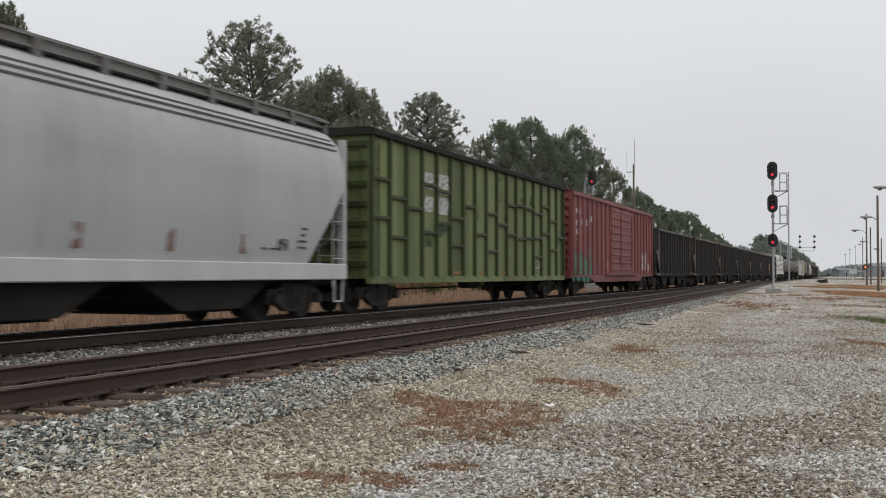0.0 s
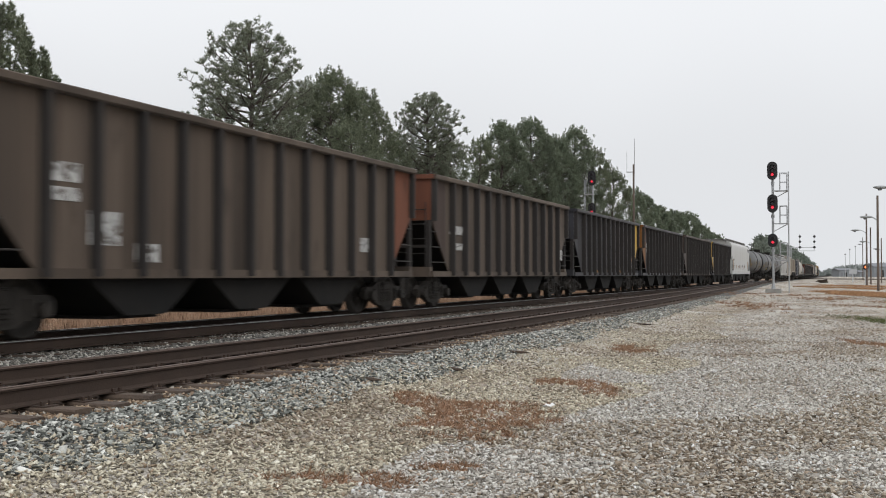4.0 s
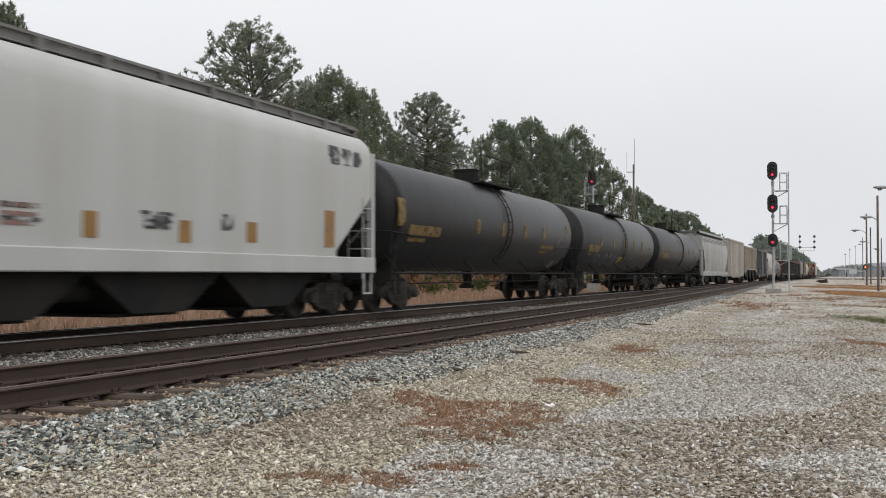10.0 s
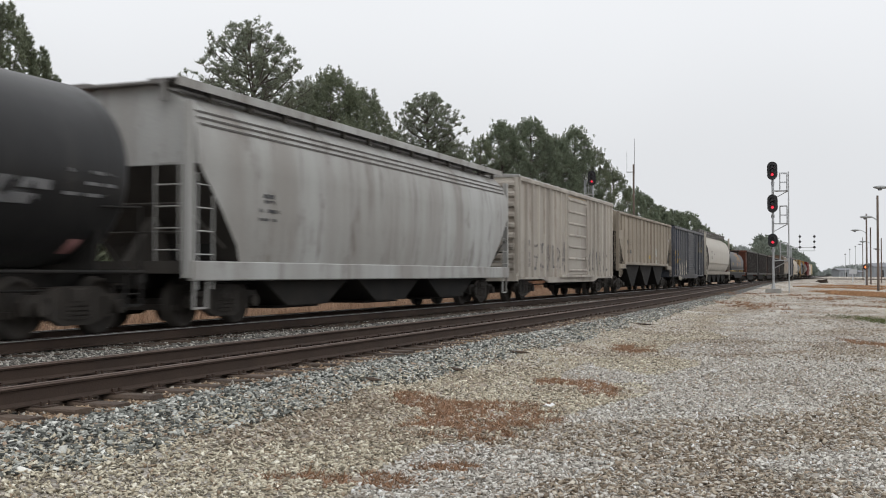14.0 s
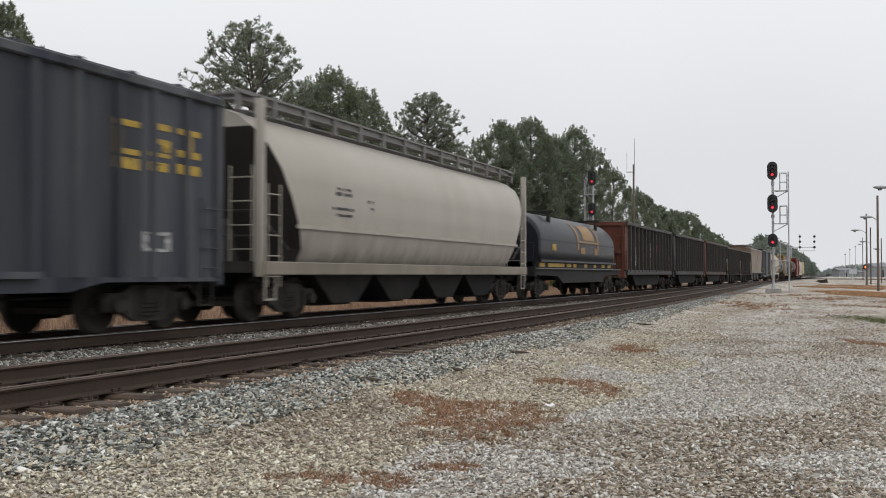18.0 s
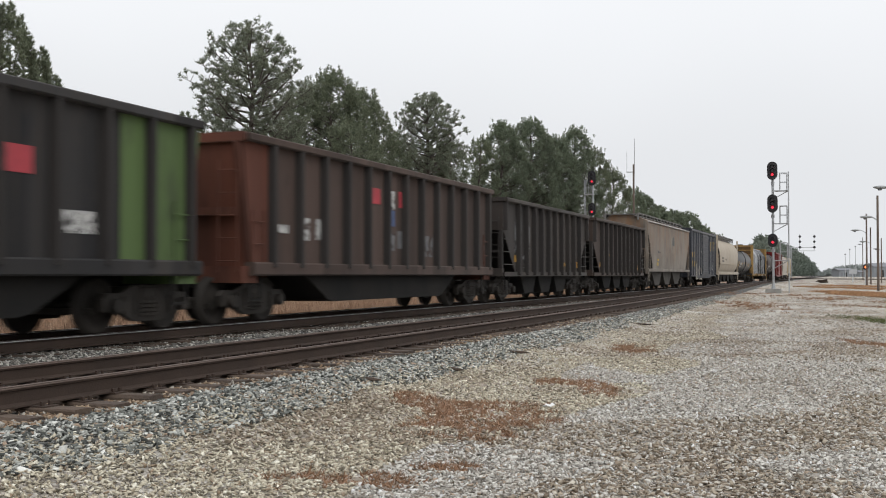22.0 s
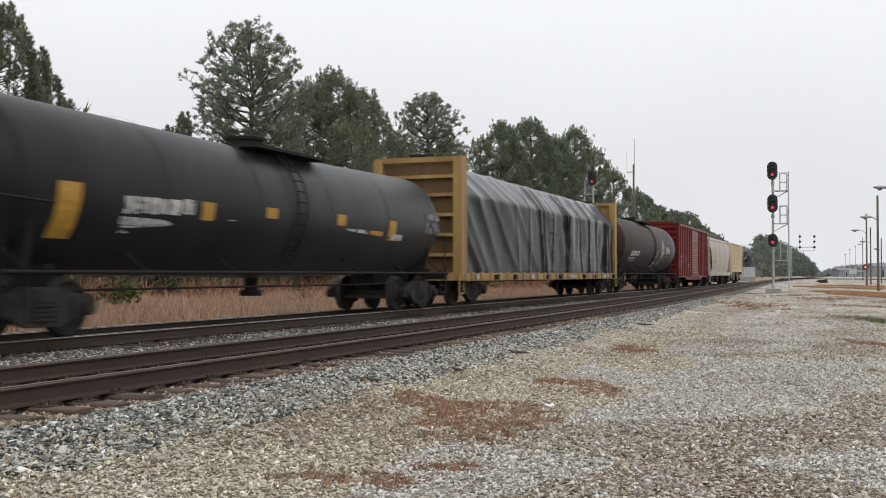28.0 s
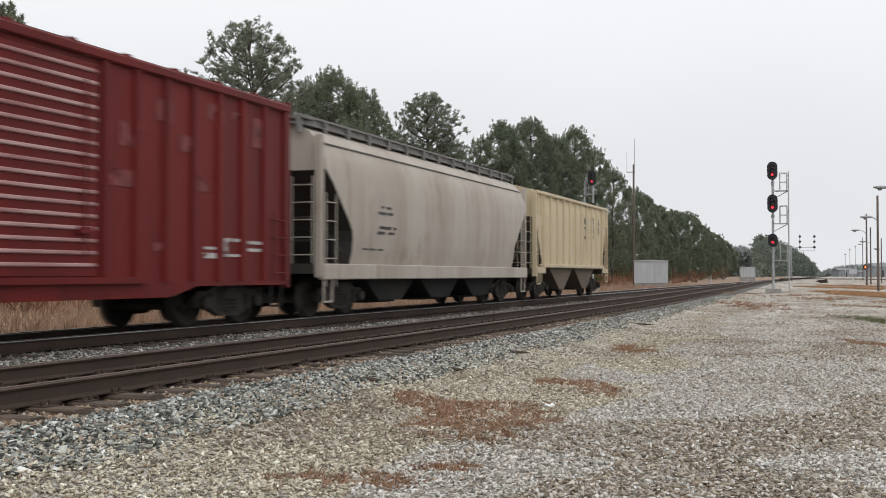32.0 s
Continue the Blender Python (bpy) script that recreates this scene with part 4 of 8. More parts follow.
def hopper_end(car, hw, h, s, material, z_sill, z_cut, z_top, cage=True):
    y = s * h
    part("end_platform", Geo().box(-hw, hw, y - s * 1.3, y, z_sill - 0.22, z_sill), GRIME_SHADE, car)
    for x in (-hw + 0.07, hw - 0.07):
        part("corner_post", Geo().chamfer(x - 0.08, x + 0.07, y - 0.07, y + 0.07, z_sill - 0.3, z_top, 0.015), material, car)
    if cage:
        ladder(car, hw + 0.02, y - s * 0.38, z_sill - 0.5, min(z_cut + 0.5, 2.75), 0.5, material=material)
        ladder(car, hw - 0.45, y + s * 0.08, z_sill, min(z_cut + 0.8, 3.1), 0.5, "x", material=material)
    g = Geo()
    for z in (z_sill + 0.5, z_sill + 1.0):
        g.tube((-hw + 0.1, y, z), (hw - 0.1, y, z), 0.022, 6)
    g.tube((hw - 0.1, y, z_sill + 0.9), (hw - 0.12, y - s * 1.2, z_sill + 0.25), 0.03, 6)
    part("end_rail", g, GRIME_SHADE, car)
    part("shear_plate", Geo().prism([(y - s * 0.15, z_sill), (y - s * 1.4, z_sill), (y - s * 1.0, z_sill + 0.9)], -0.1, 0.1, axis="x"), GRIME_SHADE, car)
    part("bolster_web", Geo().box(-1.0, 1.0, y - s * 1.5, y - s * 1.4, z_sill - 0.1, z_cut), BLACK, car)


def covered_hopper(i, label, body, profile, z_sill=(0.85, 1.2), cut=(1.25, 2.9), slant=1.55, board=4.72, grooves=(), bays=3, bay_top=1.0, walk=None, flat_walk=False, bay_mat=None, seam=None, inset=2.35, sill_mat=None, post_top=4.0, name="covered_hopper", eave=None, skirt=None):
    table = profile

    def width(z):
        for (z0, w0), (z1, w1) in zip(table, table[1:]):
            if z0 <= z <= z1:
                return w0 + (w1 - w0) * (z - z0) / (z1 - z0)
        return table[0][1] if z < table[0][0] else table[-1][1]

    car, lc = begin(i, name, label, width, inset=inset)
    h = lc / 2 - 0.7

    def ends(z):
        d = slant * (1 - min(max((z - cut[0]) / (cut[1] - cut[0]), 0), 1)) + 0.12
        return (-h + d, h - d)

    fine = []
    for (z0, w0), (z1, w1) in zip(table, table[1:]):
        m = 3 if z1 - z0 > 0.6 else 1
        fine += [(z0 + (z1 - z0) * k / m, w0 + (w1 - w0) * k / m) for k in range(m)]
    fine.append(table[-1])
    fine = sorted(set(fine + [(cut[1], width(cut[1]))]))
    shell = skin(fine, ends, body, "body", car, cut[1])
    hw = max(w for _, w in table)
    for s in (1, -1):
        part("side_sill", Geo().chamfer(s * 1.5 - 0.09, s * 1.5 + 0.05, -h, h, z_sill[0], z_sill[1], 0.02), sill_mat or body, car)
        for z in grooves:
            part("roof_bead", Geo().box(s * width(z) - 0.01, s * width(z) + 0.025, -h + 0.3, h - 0.3, z - 0.018, z + 0.018), PANEL_GREY, shell)
        if eave:
            part("eave", Geo().chamfer(s * 1.53 - 0.05, s * 1.53 + 0.05, -h + 0.1, h - 0.1, eave - 0.02, eave + 0.05, 0.012), PALE_GREY, shell)
        if seam:
            part("belt_rail", Geo().box(s * width(seam) - 0.02, s * width(seam) + 0.05, -h + 1.3, h - 1.3, seam - 0.04, seam + 0.04), body, shell)
        hopper_end(car, 1.5, h, s, body, z_sill[1], cut[1], post_top)
        end_step(car, 1.5, s * (h - 0.3), body, z_sill[0])
    roof_walk(car, h + 0.1, board, walk or GALV, x=0.95, flat=flat_walk, skirt=skirt)
    z_roof = table[-1][0]
    # dark grey trough, so that the gaps under the walkway rails look dark
    part("hatch_trough", Geo().chamfer(-0.6, 0.6, -h + 0.9, h - 0.9, z_roof - 0.12, z_roof + 0.06, 0.05), PANEL_GREY, car)
    span = 2 * h - 5.0
    bay_y = [(k - (bays - 1) / 2) * span / bays for k in range(bays)]
    # bays are plain black unless a paint is given
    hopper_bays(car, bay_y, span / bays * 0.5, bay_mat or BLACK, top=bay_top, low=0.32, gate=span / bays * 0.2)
    brake_gear(car, -h - 0.04, 2.0, BLACK)
    underframe(car, lc)
    return car


FLOW = [(1.15, 1.42), (1.5, 1.5), (2.2, 1.56), (3.0, 1.56), (3.5, 1.5), (3.85, 1.36), (4.1, 1.12), (4.3, 0.7), (4.38, 0.3)]
STRAIGHT = [(1.15, 1.46), (1.5, 1.48), (3.3, 1.5), (3.75, 1.49), (4.0, 1.42), (4.2, 1.2), (4.35, 0.7), (4.42, 0.3)]
EAVED = [(1.15, 1.46), (1.5, 1.48), (3.3, 1.5), (3.99, 1.5), (4.02, 1.46), (4.36, 0.7), (4.42, 0.3)]
ROUND = [(1.05, 1.05), (1.25, 1.28), (1.5, 1.43), (1.9, 1.54), (2.5, 1.58), (3.1, 1.54), (3.55, 1.4), (3.9, 1.15), (4.15, 0.8), (4.3, 0.4)]


def ribbed_hopper(i, label, body, z0, top, bays, bay_mat, ribs, board=4.5, slant=1.4, name="covered_hopper"):
    hw = 1.43
    car, lc = begin(i, name, label, lambda z: hw, inset=2.2)
    h = lc / 2 - 0.7

    def ends(z):
        d = slant * (1 - min(max((z - z0) / (top - 0.9 - z0), 0), 1)) + 0.1
        return (-h + d, h - d)

    skin([(z0, hw), (z0 + 0.6, hw), (z0 + 1.3, hw), (top - 0.9, hw), (top, hw), (top + 0.12, 1.2), (top + 0.3, 0.5)], ends, body, "body", car, top - 0.9)
    n = ribs
    rib_row(car, hw, [-h + slant + 0.25 + (2 * h - 2 * slant - 0.5) * k / (n - 1) for k in range(n)], z0, top - 0.05, body, 0.07, 0.22)
    rib_row(car, hw, [-h + 0.25, -h + 0.8, h - 0.8, h - 0.25], top - 0.85, top - 0.05, body, 0.07, 0.2)
    for s in (1, -1):
        part("roof_edge", Geo().chamfer(s * hw - 0.06, s * hw + 0.1, -h, h, top - 0.06, top + 0.06, 0.02), body, car)
        part("bottom_rail", Geo().chamfer(s * hw - 0.06, s * hw + 0.1, -h + slant, h - slant, z0 - 0.08, z0 + 0.06, 0.02), body, car)
        part("side_sill", Geo().box(s * 1.48 - 0.08, s * 1.48 + 0.04, -h, -h + slant + 0.3, z0 - 0.28, z0 - 0.06), body, car)
        part("side_sill", Geo().box(s * 1.48 - 0.08, s * 1.48 + 0.04, h - slant - 0.3, h, z0 - 0.28, z0 - 0.06), body, car)
        hopper_end(car, 1.5, h, s, body, z0 - 0.1, top - 0.9, top - 0.05)
        end_step(car, 1.5, s * (h - 0.3), body, z0 - 0.2)
    roof_walk(car, h - 0.1, board, GALV, x=0.7, stubs=10)
    span = 2 * h - 4.4
    bay_y = [(k - (bays - 1) / 2) * span / bays for k in range(bays)]
    hopper_bays(car, bay_y, span / bays * 0.5, bay_mat, top=z0 - 0.02, hw=1.35, low=0.36, gate=0.35)
    brake_gear(car, -h - 0.04, 2.1, BLACK)
    return car


# ---- box cars
def box_car(i, label, body, top, base, doors, ribs, door_beads=12, roof=None, sill_drop=0.2, bead_mat=None, inset=2.4, rib_depth=0.07, door_mat=None, name="box_car", bead=0.05):
    """doors: (start, end) pairs along the side; ribs: spacing of the side posts."""
    hw = 1.43
    car, lc = begin(i, name, label, lambda z: hw, inset=inset)
    h = lc / 2 - 0.75
    part("body", Geo().box(-hw, hw, -h, h, base, top), body, car)
    d0, d1 = min(d[0] for d in doors), max(d[1] for d in doors)
    rows = []
    n0, n1 = max(2, round((d0 + h) / ribs)), max(2, round((h - d1) / ribs))
    rows += [-h + 0.12 + (d0 + h - 0.3) * k / n0 for k in range(n0 + 1)]
    rows += [d1 + 0.18 + (h - d1 - 0.3) * k / n1 for k in range(n1 + 1)]
    rib_row(car, hw, rows, base + 0.02, top - 0.12, body, rib_depth, 0.17)
    for s in (1, -1):
        for a, b in doors:
            door = part("door", Geo().chamfer(s * (hw + 0.03) - 0.04, s * (hw + 0.03) + 0.04, a + 0.03, b - 0.03, base + 0.1, top - 0.22, 0.02), door_mat or body, car)
            for k in range(door_beads):
                z = base + 0.28 + (top - base - 0.62) * k / (door_beads - 1)
                x = s * (hw + 0.075)
                part("door_bead", Geo().chamfer(x - 0.03, x + 0.03, a + 0.1, b - 0.1, z - bead, z + bead, bead * 0.5), bead_mat or door_mat or body, door)
            part("door_post", Geo().box(s * hw - 0.02, s * hw + 0.09, a - 0.06, a + 0.02, base, top - 0.1), body, car)
            g = Geo().tube((s * (hw + 0.13), b - 0.35, base + 0.4), (s * (hw + 0.13), b - 0.35, top - 0.5), 0.022, 6)
            g.box(s * (hw + 0.12) - 0.03, s * (hw + 0.12) + 0.03, b - 0.5, b - 0.2, base + 0.75, base + 0.85)
            part("lock_bar", g, body, door)
        part("roof_rail", Geo().chamfer(s * hw - 0.06, s * hw + 0.09, -h, h, top - 0.12, top + 0.03, 0.02), body, car)
        part("door_track", Geo().box(s * hw, s * hw + 0.13, d0 - 1.2, d1 + 1.2, base + 0.0, base + 0.1), body, car)
        k = h - 3.6
        part("side_sill", Geo().prism([(-h, base + 0.02), (h, base + 0.02), (h, base - 0.06), (k + 0.4, base - 0.06), (k - 0.4, base - sill_drop), (-k + 0.4, base - sill_drop), (-k - 0.4, base - 0.06), (-h, base - 0.06)], s * hw - 0.06, s * hw + 0.03, axis="x"), body, car)
        # ends pressed with heavy cross ribs
        y = s * h
        for j in range(9):
            z = base + 0.25 + (top - base - 0.4) * j / 8.6
            g = Geo().prism([(y, z), (y + s * 0.11, z + 0.08), (y + s * 0.11, z + 0.17), (y, z + 0.25)], -hw + 0.12, hw - 0.12, axis="x")
            part("end_rib", g, body, car)
        part("end_sill", Geo().box(-hw, hw, y, y + s * 0.14, base - 0.12, base + 0.16), body, car)
        for x in (-hw + 0.05, hw - 0.05):
            part("corner_post", Geo().chamfer(x - 0.07, x + 0.07, y - 0.06, y + s * 0.05 + 0.06, base, top, 0.02), body, car)
        ladder(car, hw + 0.06, y - s * 0.35, base, base + 1.4, 0.5, material=body, rungs=4)
        ladder(car, hw - 0.35, y + s * 0.16, base, base + 1.6, 0.45, "x", material=body, rungs=4)
        end_step(car, hw, y - s * 0.4, BLACK, base)
    part("roof", Geo().prism([(-hw - 0.08, top), (hw + 0.08, top), (hw + 0.06, top + 0.05), (0, top + 0.14), (-hw - 0.06, top + 0.05)], -h - 0.05, h + 0.05), roof or body, car)
    m = round(2 * h / 1.25)
    for k in range(m + 1):
        y = -h + 2 * h * k / m
        part("roof_seam", Geo().prism([(-hw - 0.08, top + 0.03), (hw + 0.08, top + 0.03), (hw + 0.06, top + 0.09), (0, top + 0.18), (-hw - 0.06, top + 0.09)], y - 0.05, y + 0.05), roof or body, car)
    brake_gear(car, -h - 0.12, top - 1.2, body)
    underframe(car, lc)
    return car


def chip_car(i):
    top, base, hw = 4.43, 0.86, 1.42
    car, lc = begin(i, "chip_gondola", "faded green high-sided gondola with outside framing and a dark heaped load", lambda z: hw, inset=2.0)
    h = lc / 2 - 0.72
    part("body", Geo().box(-hw, hw, -h, h, base, top - 0.1), GREEN_P, car)
    rnd = random.Random(11)
    n = 17
    ys = [-h + 0.1 + (2 * h - 0.2) * k / n for k in range(n + 1)]
    rib_row(car, hw, ys, base, top - 0.05, GREEN_RIB, 0.1, 0.13)
    heights = [(2.35, 3.3), (1.9, 2.9), (2.7,), (2.1, 3.4), (2.4, 3.3), (1.8, 2.6), (3.0,), (2.2,), (2.9, 1.7), (2.6,), (2.3, 3.3), (2.2, 3.35), (2.25, 3.3), (1.6, 2.3, 3.2), (2.5, 3.5), (1.9, 3.0), (2.4,)]
    for k in range(n):
        for z in heights[k]:
            for s in (1, -1):
                part("cross_rib", Geo().chamfer(s * hw - 0.01, s * hw + 0.085, ys[k] + 0.06, ys[k + 1] - 0.06, z - 0.05, z + 0.05, 0.02) if s > 0 else Geo().box(-hw - 0.085, -hw + 0.01, ys[k] + 0.06, ys[k + 1] - 0.06, z - 0.05, z + 0.05), GREEN_RIB, car)
    for s in (1, -1):
        part("top_chord", Geo().chamfer(s * hw - 0.08, s * hw + 0.13, -h, h, top - 0.12, top + 0.06, 0.03), BLACK, car)
        part("side_sill", Geo().box(s * hw - 0.05, s * hw + 0.08, -h, h, base - 0.12, base + 0.06), GREEN_P, car)
        y = s * h
        for j in range(7):
            z = base + 0.3 + j * 0.48
            part("end_rib", Geo().box(-hw, hw, min(y, y + s * 0.1), max(y, y + s * 0.1), z, z + 0.12), GREEN_RIB, car)
        part("end_chord", Geo().box(-hw - 0.1, hw + 0.1, y - 0.1, y + 0.1, top - 0.12, top + 0.07), BLACK, car)
        ladder(car, hw + 0.05, y - s * 0.3, base, top - 0.3, 0.42, material=GREEN_RIB)
        ladder(car, hw - 0.35, y + s * 0.14, base, top - 0.3, 0.42, "x", material=GREEN_RIB)
        end_step(car, hw, y - s * 0.4, BLACK, base)
    rings = []
    for k in range(41):
        y = -h + 0.1 + (2 * h - 0.2) * k / 40
        rings.append([(x, y, top - 0.08 + (0.17 * (1 - (abs(x) / 1.45) ** 2.5) + 0.07) * (0.75 + 0.5 * abs(math.sin(k * 0.55))) + 0.09 * noise.noise(Vector((x * 1.4, y * 1.1, 3))) + 0.13 * max(0, noise.noise(Vector((x * 0.6, y * 0.45, 8))))) for x in (-1.5, -1.3, -0.8, -0.3, 0.3, 0.8, 1.3, 1.5)])
    part("load_cover", Geo().loft(rings, smooth=True, caps=False, closed=False), LOAD, car)
    underframe(car, lc)
    return car


# ---- tank cars
def tank_car(i, label, body, z0, z1, band=None, hatch_at=0.012, sag=0.0, railings=True, dome=0.38):
    r = (z1 - z0) / 2
    zc = z0 + r

    def surf(z):
        return math.sqrt(max(r * r - (z - zc) ** 2, 0.01))

    car, lc = begin(i, "tank_car", label, surf, inset=1.75, sill=False)
    h = lc / 2 - 0.62
    k = 40
    prof = [(-h, 0.02), (-h + 0.02, 0.3), (-h + 0.08, 0.58), (-h + 0.18, 0.8), (-h + 0.32, 0.94), (-h + 0.42, 0.985), (-h + 0.52, 1.0), (0, 1.0), (h - 0.52, 1.0), (h - 0.42, 0.985), (h - 0.32, 0.94), (h - 0.18, 0.8), (h - 0.08, 0.58), (h - 0.02, 0.3), (h, 0.02)]
    rings = []
    for y, q in prof:
        dz = -sag if abs(y) < 0.1 else 0
        rings.append([(r * q * math.cos(a * math.tau / k), y, zc + dz + r * q * math.sin(a * math.tau / k)) for a in range(k)])
    shell = part("tank", Geo().loft(rings), body, car)
    for y in [-h + 0.8 + (2 * h - 1.6) * j / 5 for j in range(6)]:
        part("weld_seam", Geo().loft([[(r * 1.002 * math.cos(a * math.tau / k), y + e, zc - (sag if abs(y) < 1 else 0) + r * 1.002 * math.sin(a * math.tau / k)) for a in range(k)] for e in (-0.02, 0.02)], caps=False), body, shell)
    if band:
        part("end_band", Geo().loft([[(r * 1.003 * math.cos(a * math.tau / k), y, zc + r * 1.003 * math.sin(a * math.tau / k)) for a in range(k)] for y in (h - 1.9, h - 0.75)], caps=False), band, shell)
    for s in (-1, 1):
        y = s * h
        part("stub_sill", Geo().box(-0.35, 0.35, min(y - s * 2.5, y + s * 0.1), max(y - s * 2.5, y + s * 0.1), 0.72, 1.05), BLACK, car)
        part("end_sill", Geo().box(-1.45, 1.45, y - s * 0.12, y + s * 0.1, 0.82, 1.04), BLACK, car)
        part("saddle", Geo().prism([(-1.25, 1.9), (-1.1, 1.0), (1.1, 1.0), (1.25, 1.9), (0.9, 1.45), (0, 1.15), (-0.9, 1.45)], y - s * 0.75 - 0.06, y - s * 0.75 + 0.06), BLACK, car)
        part("side_bracket", Geo().box(-1.35, 1.35, y - s * 1.0 - 0.04, y - s * 1.0 + 0.04, 1.0, 1.12), BLACK, car)
        g = Geo()
        for x in (-1.4, 1.4):
            g.tube((x, y + s * 0.02, 1.0), (x, y + s * 0.02, 2.05), 0.022, 6)
        g.tube((-1.4, y + s * 0.02, 2.05), (1.4, y + s * 0.02, 2.05), 0.022, 6)
        g.tube((1.4, y + s * 0.02, 2.05), (1.45, y - s * 1.0, 2.0), 0.022, 6)
        part("end_rail", g, BLACK, car)
        end_step(car, 1.45, y - s * 0.2, BLACK, 0.95)
        ladder(car, 1.42, y - s * 0.15, 0.5, 1.1, 0.4, material=BLACK, rungs=2)
    for s in (-1, 1):
        g = Geo().tube((s * 1.47, -h - 0.05, 1.0), (s * 1.47, h + 0.05, 1.0), 0.03, 6)
        for j in range(7):
            y = -h + 0.4 + (2 * h - 0.8) * j / 6
            g.tube((s * 1.47, y, 1.0), (s * 1.0, y, zc - r * 0.72), 0.02, 5)
        part("side_rail", g, BLACK, car)
    part("brake_rod", Geo().tube((0.9, -h + 1, 0.72), (0.9, h - 1, 0.72), 0.02, 5), BLACK, car)
    yh = hatch_at * 2 * h
    top = z1 - sag * 0.8
    part("dome", Geo().tube((0, yh, top - 0.1), (0, yh, top + dome), 0.42, 20).tube((0, yh, top + dome), (0, yh, top + dome + 0.06), 0.46, 20), BLACK, car)
    platform = part("platform", Geo().box(-1.05, 1.05, yh - 1.3, yh + 1.9, top - 0.12, top - 0.06), BLACK, car)
    if railings:
        zt = top + 0.8
        for x in (0.98, -0.98):
            g = Geo().tube((x, yh - 1.3, top - 0.08), (x, yh - 1.3, zt), 0.022, 6).tube((x, yh + 1.9, top - 0.08), (x, yh + 1.9, zt), 0.022, 6)
            g.tube((x, yh - 1.3, zt), (x, yh + 1.9, zt), 0.022, 6).tube((x, yh - 1.3, top + 0.5), (x, yh + 1.9, top + 0.4), 0.018, 6)
            part("railing", g, BLACK, platform)
    arc = [-0.75 + 2.2 * j / 10 for j in range(11)]
    side_ladder = None
    for y in (yh - 0.2, yh + 0.2):
        g = Geo()
        rings = []
        for a in arc:
            out = Vector((math.cos(a), 0, math.sin(a)))
            c = Vector((0, y, zc)) + out * (r * 1.05)
            rings.append([c + (out * math.cos(q * math.tau / 5) + Vector((0, 1, 0)) * math.sin(q * math.tau / 5)) * 0.02 for q in range(5)])
        g.loft(rings)
        side_ladder = part("ladder" if side_ladder is None else "stile", g, BLACK, side_ladder or car)
        base_ladder = base_ladder if y > yh else side_ladder
    for j in range(14):
        a = -0.72 + 2.1 * j / 13
        px, pz = r * 1.05 * math.cos(a), zc + r * 1.05 * math.sin(a)
        part("rung", Geo().tube((px, yh - 0.2, pz), (px, yh + 0.2, pz), 0.016, 5), BLACK, base_ladder)
    part("bottom_valve", Geo().tube((0, 0.3, z0 + 0.1), (0, 0.3, 0.55), 0.16, 12).tube((0, 0.3, 0.62), (0, 0.3, 0.5), 0.26, 12), BLACK, car)
    brake_gear(car, -h - 0.05, 1.75, BLACK)
    return car


# ---- coil car
COIL_FRAME = paint("black_coil_frame", (0.014, 0.014, 0.016), 0.7, (0.03, 0.028, 0.027), 0.7, grazing_sheen=0.05)


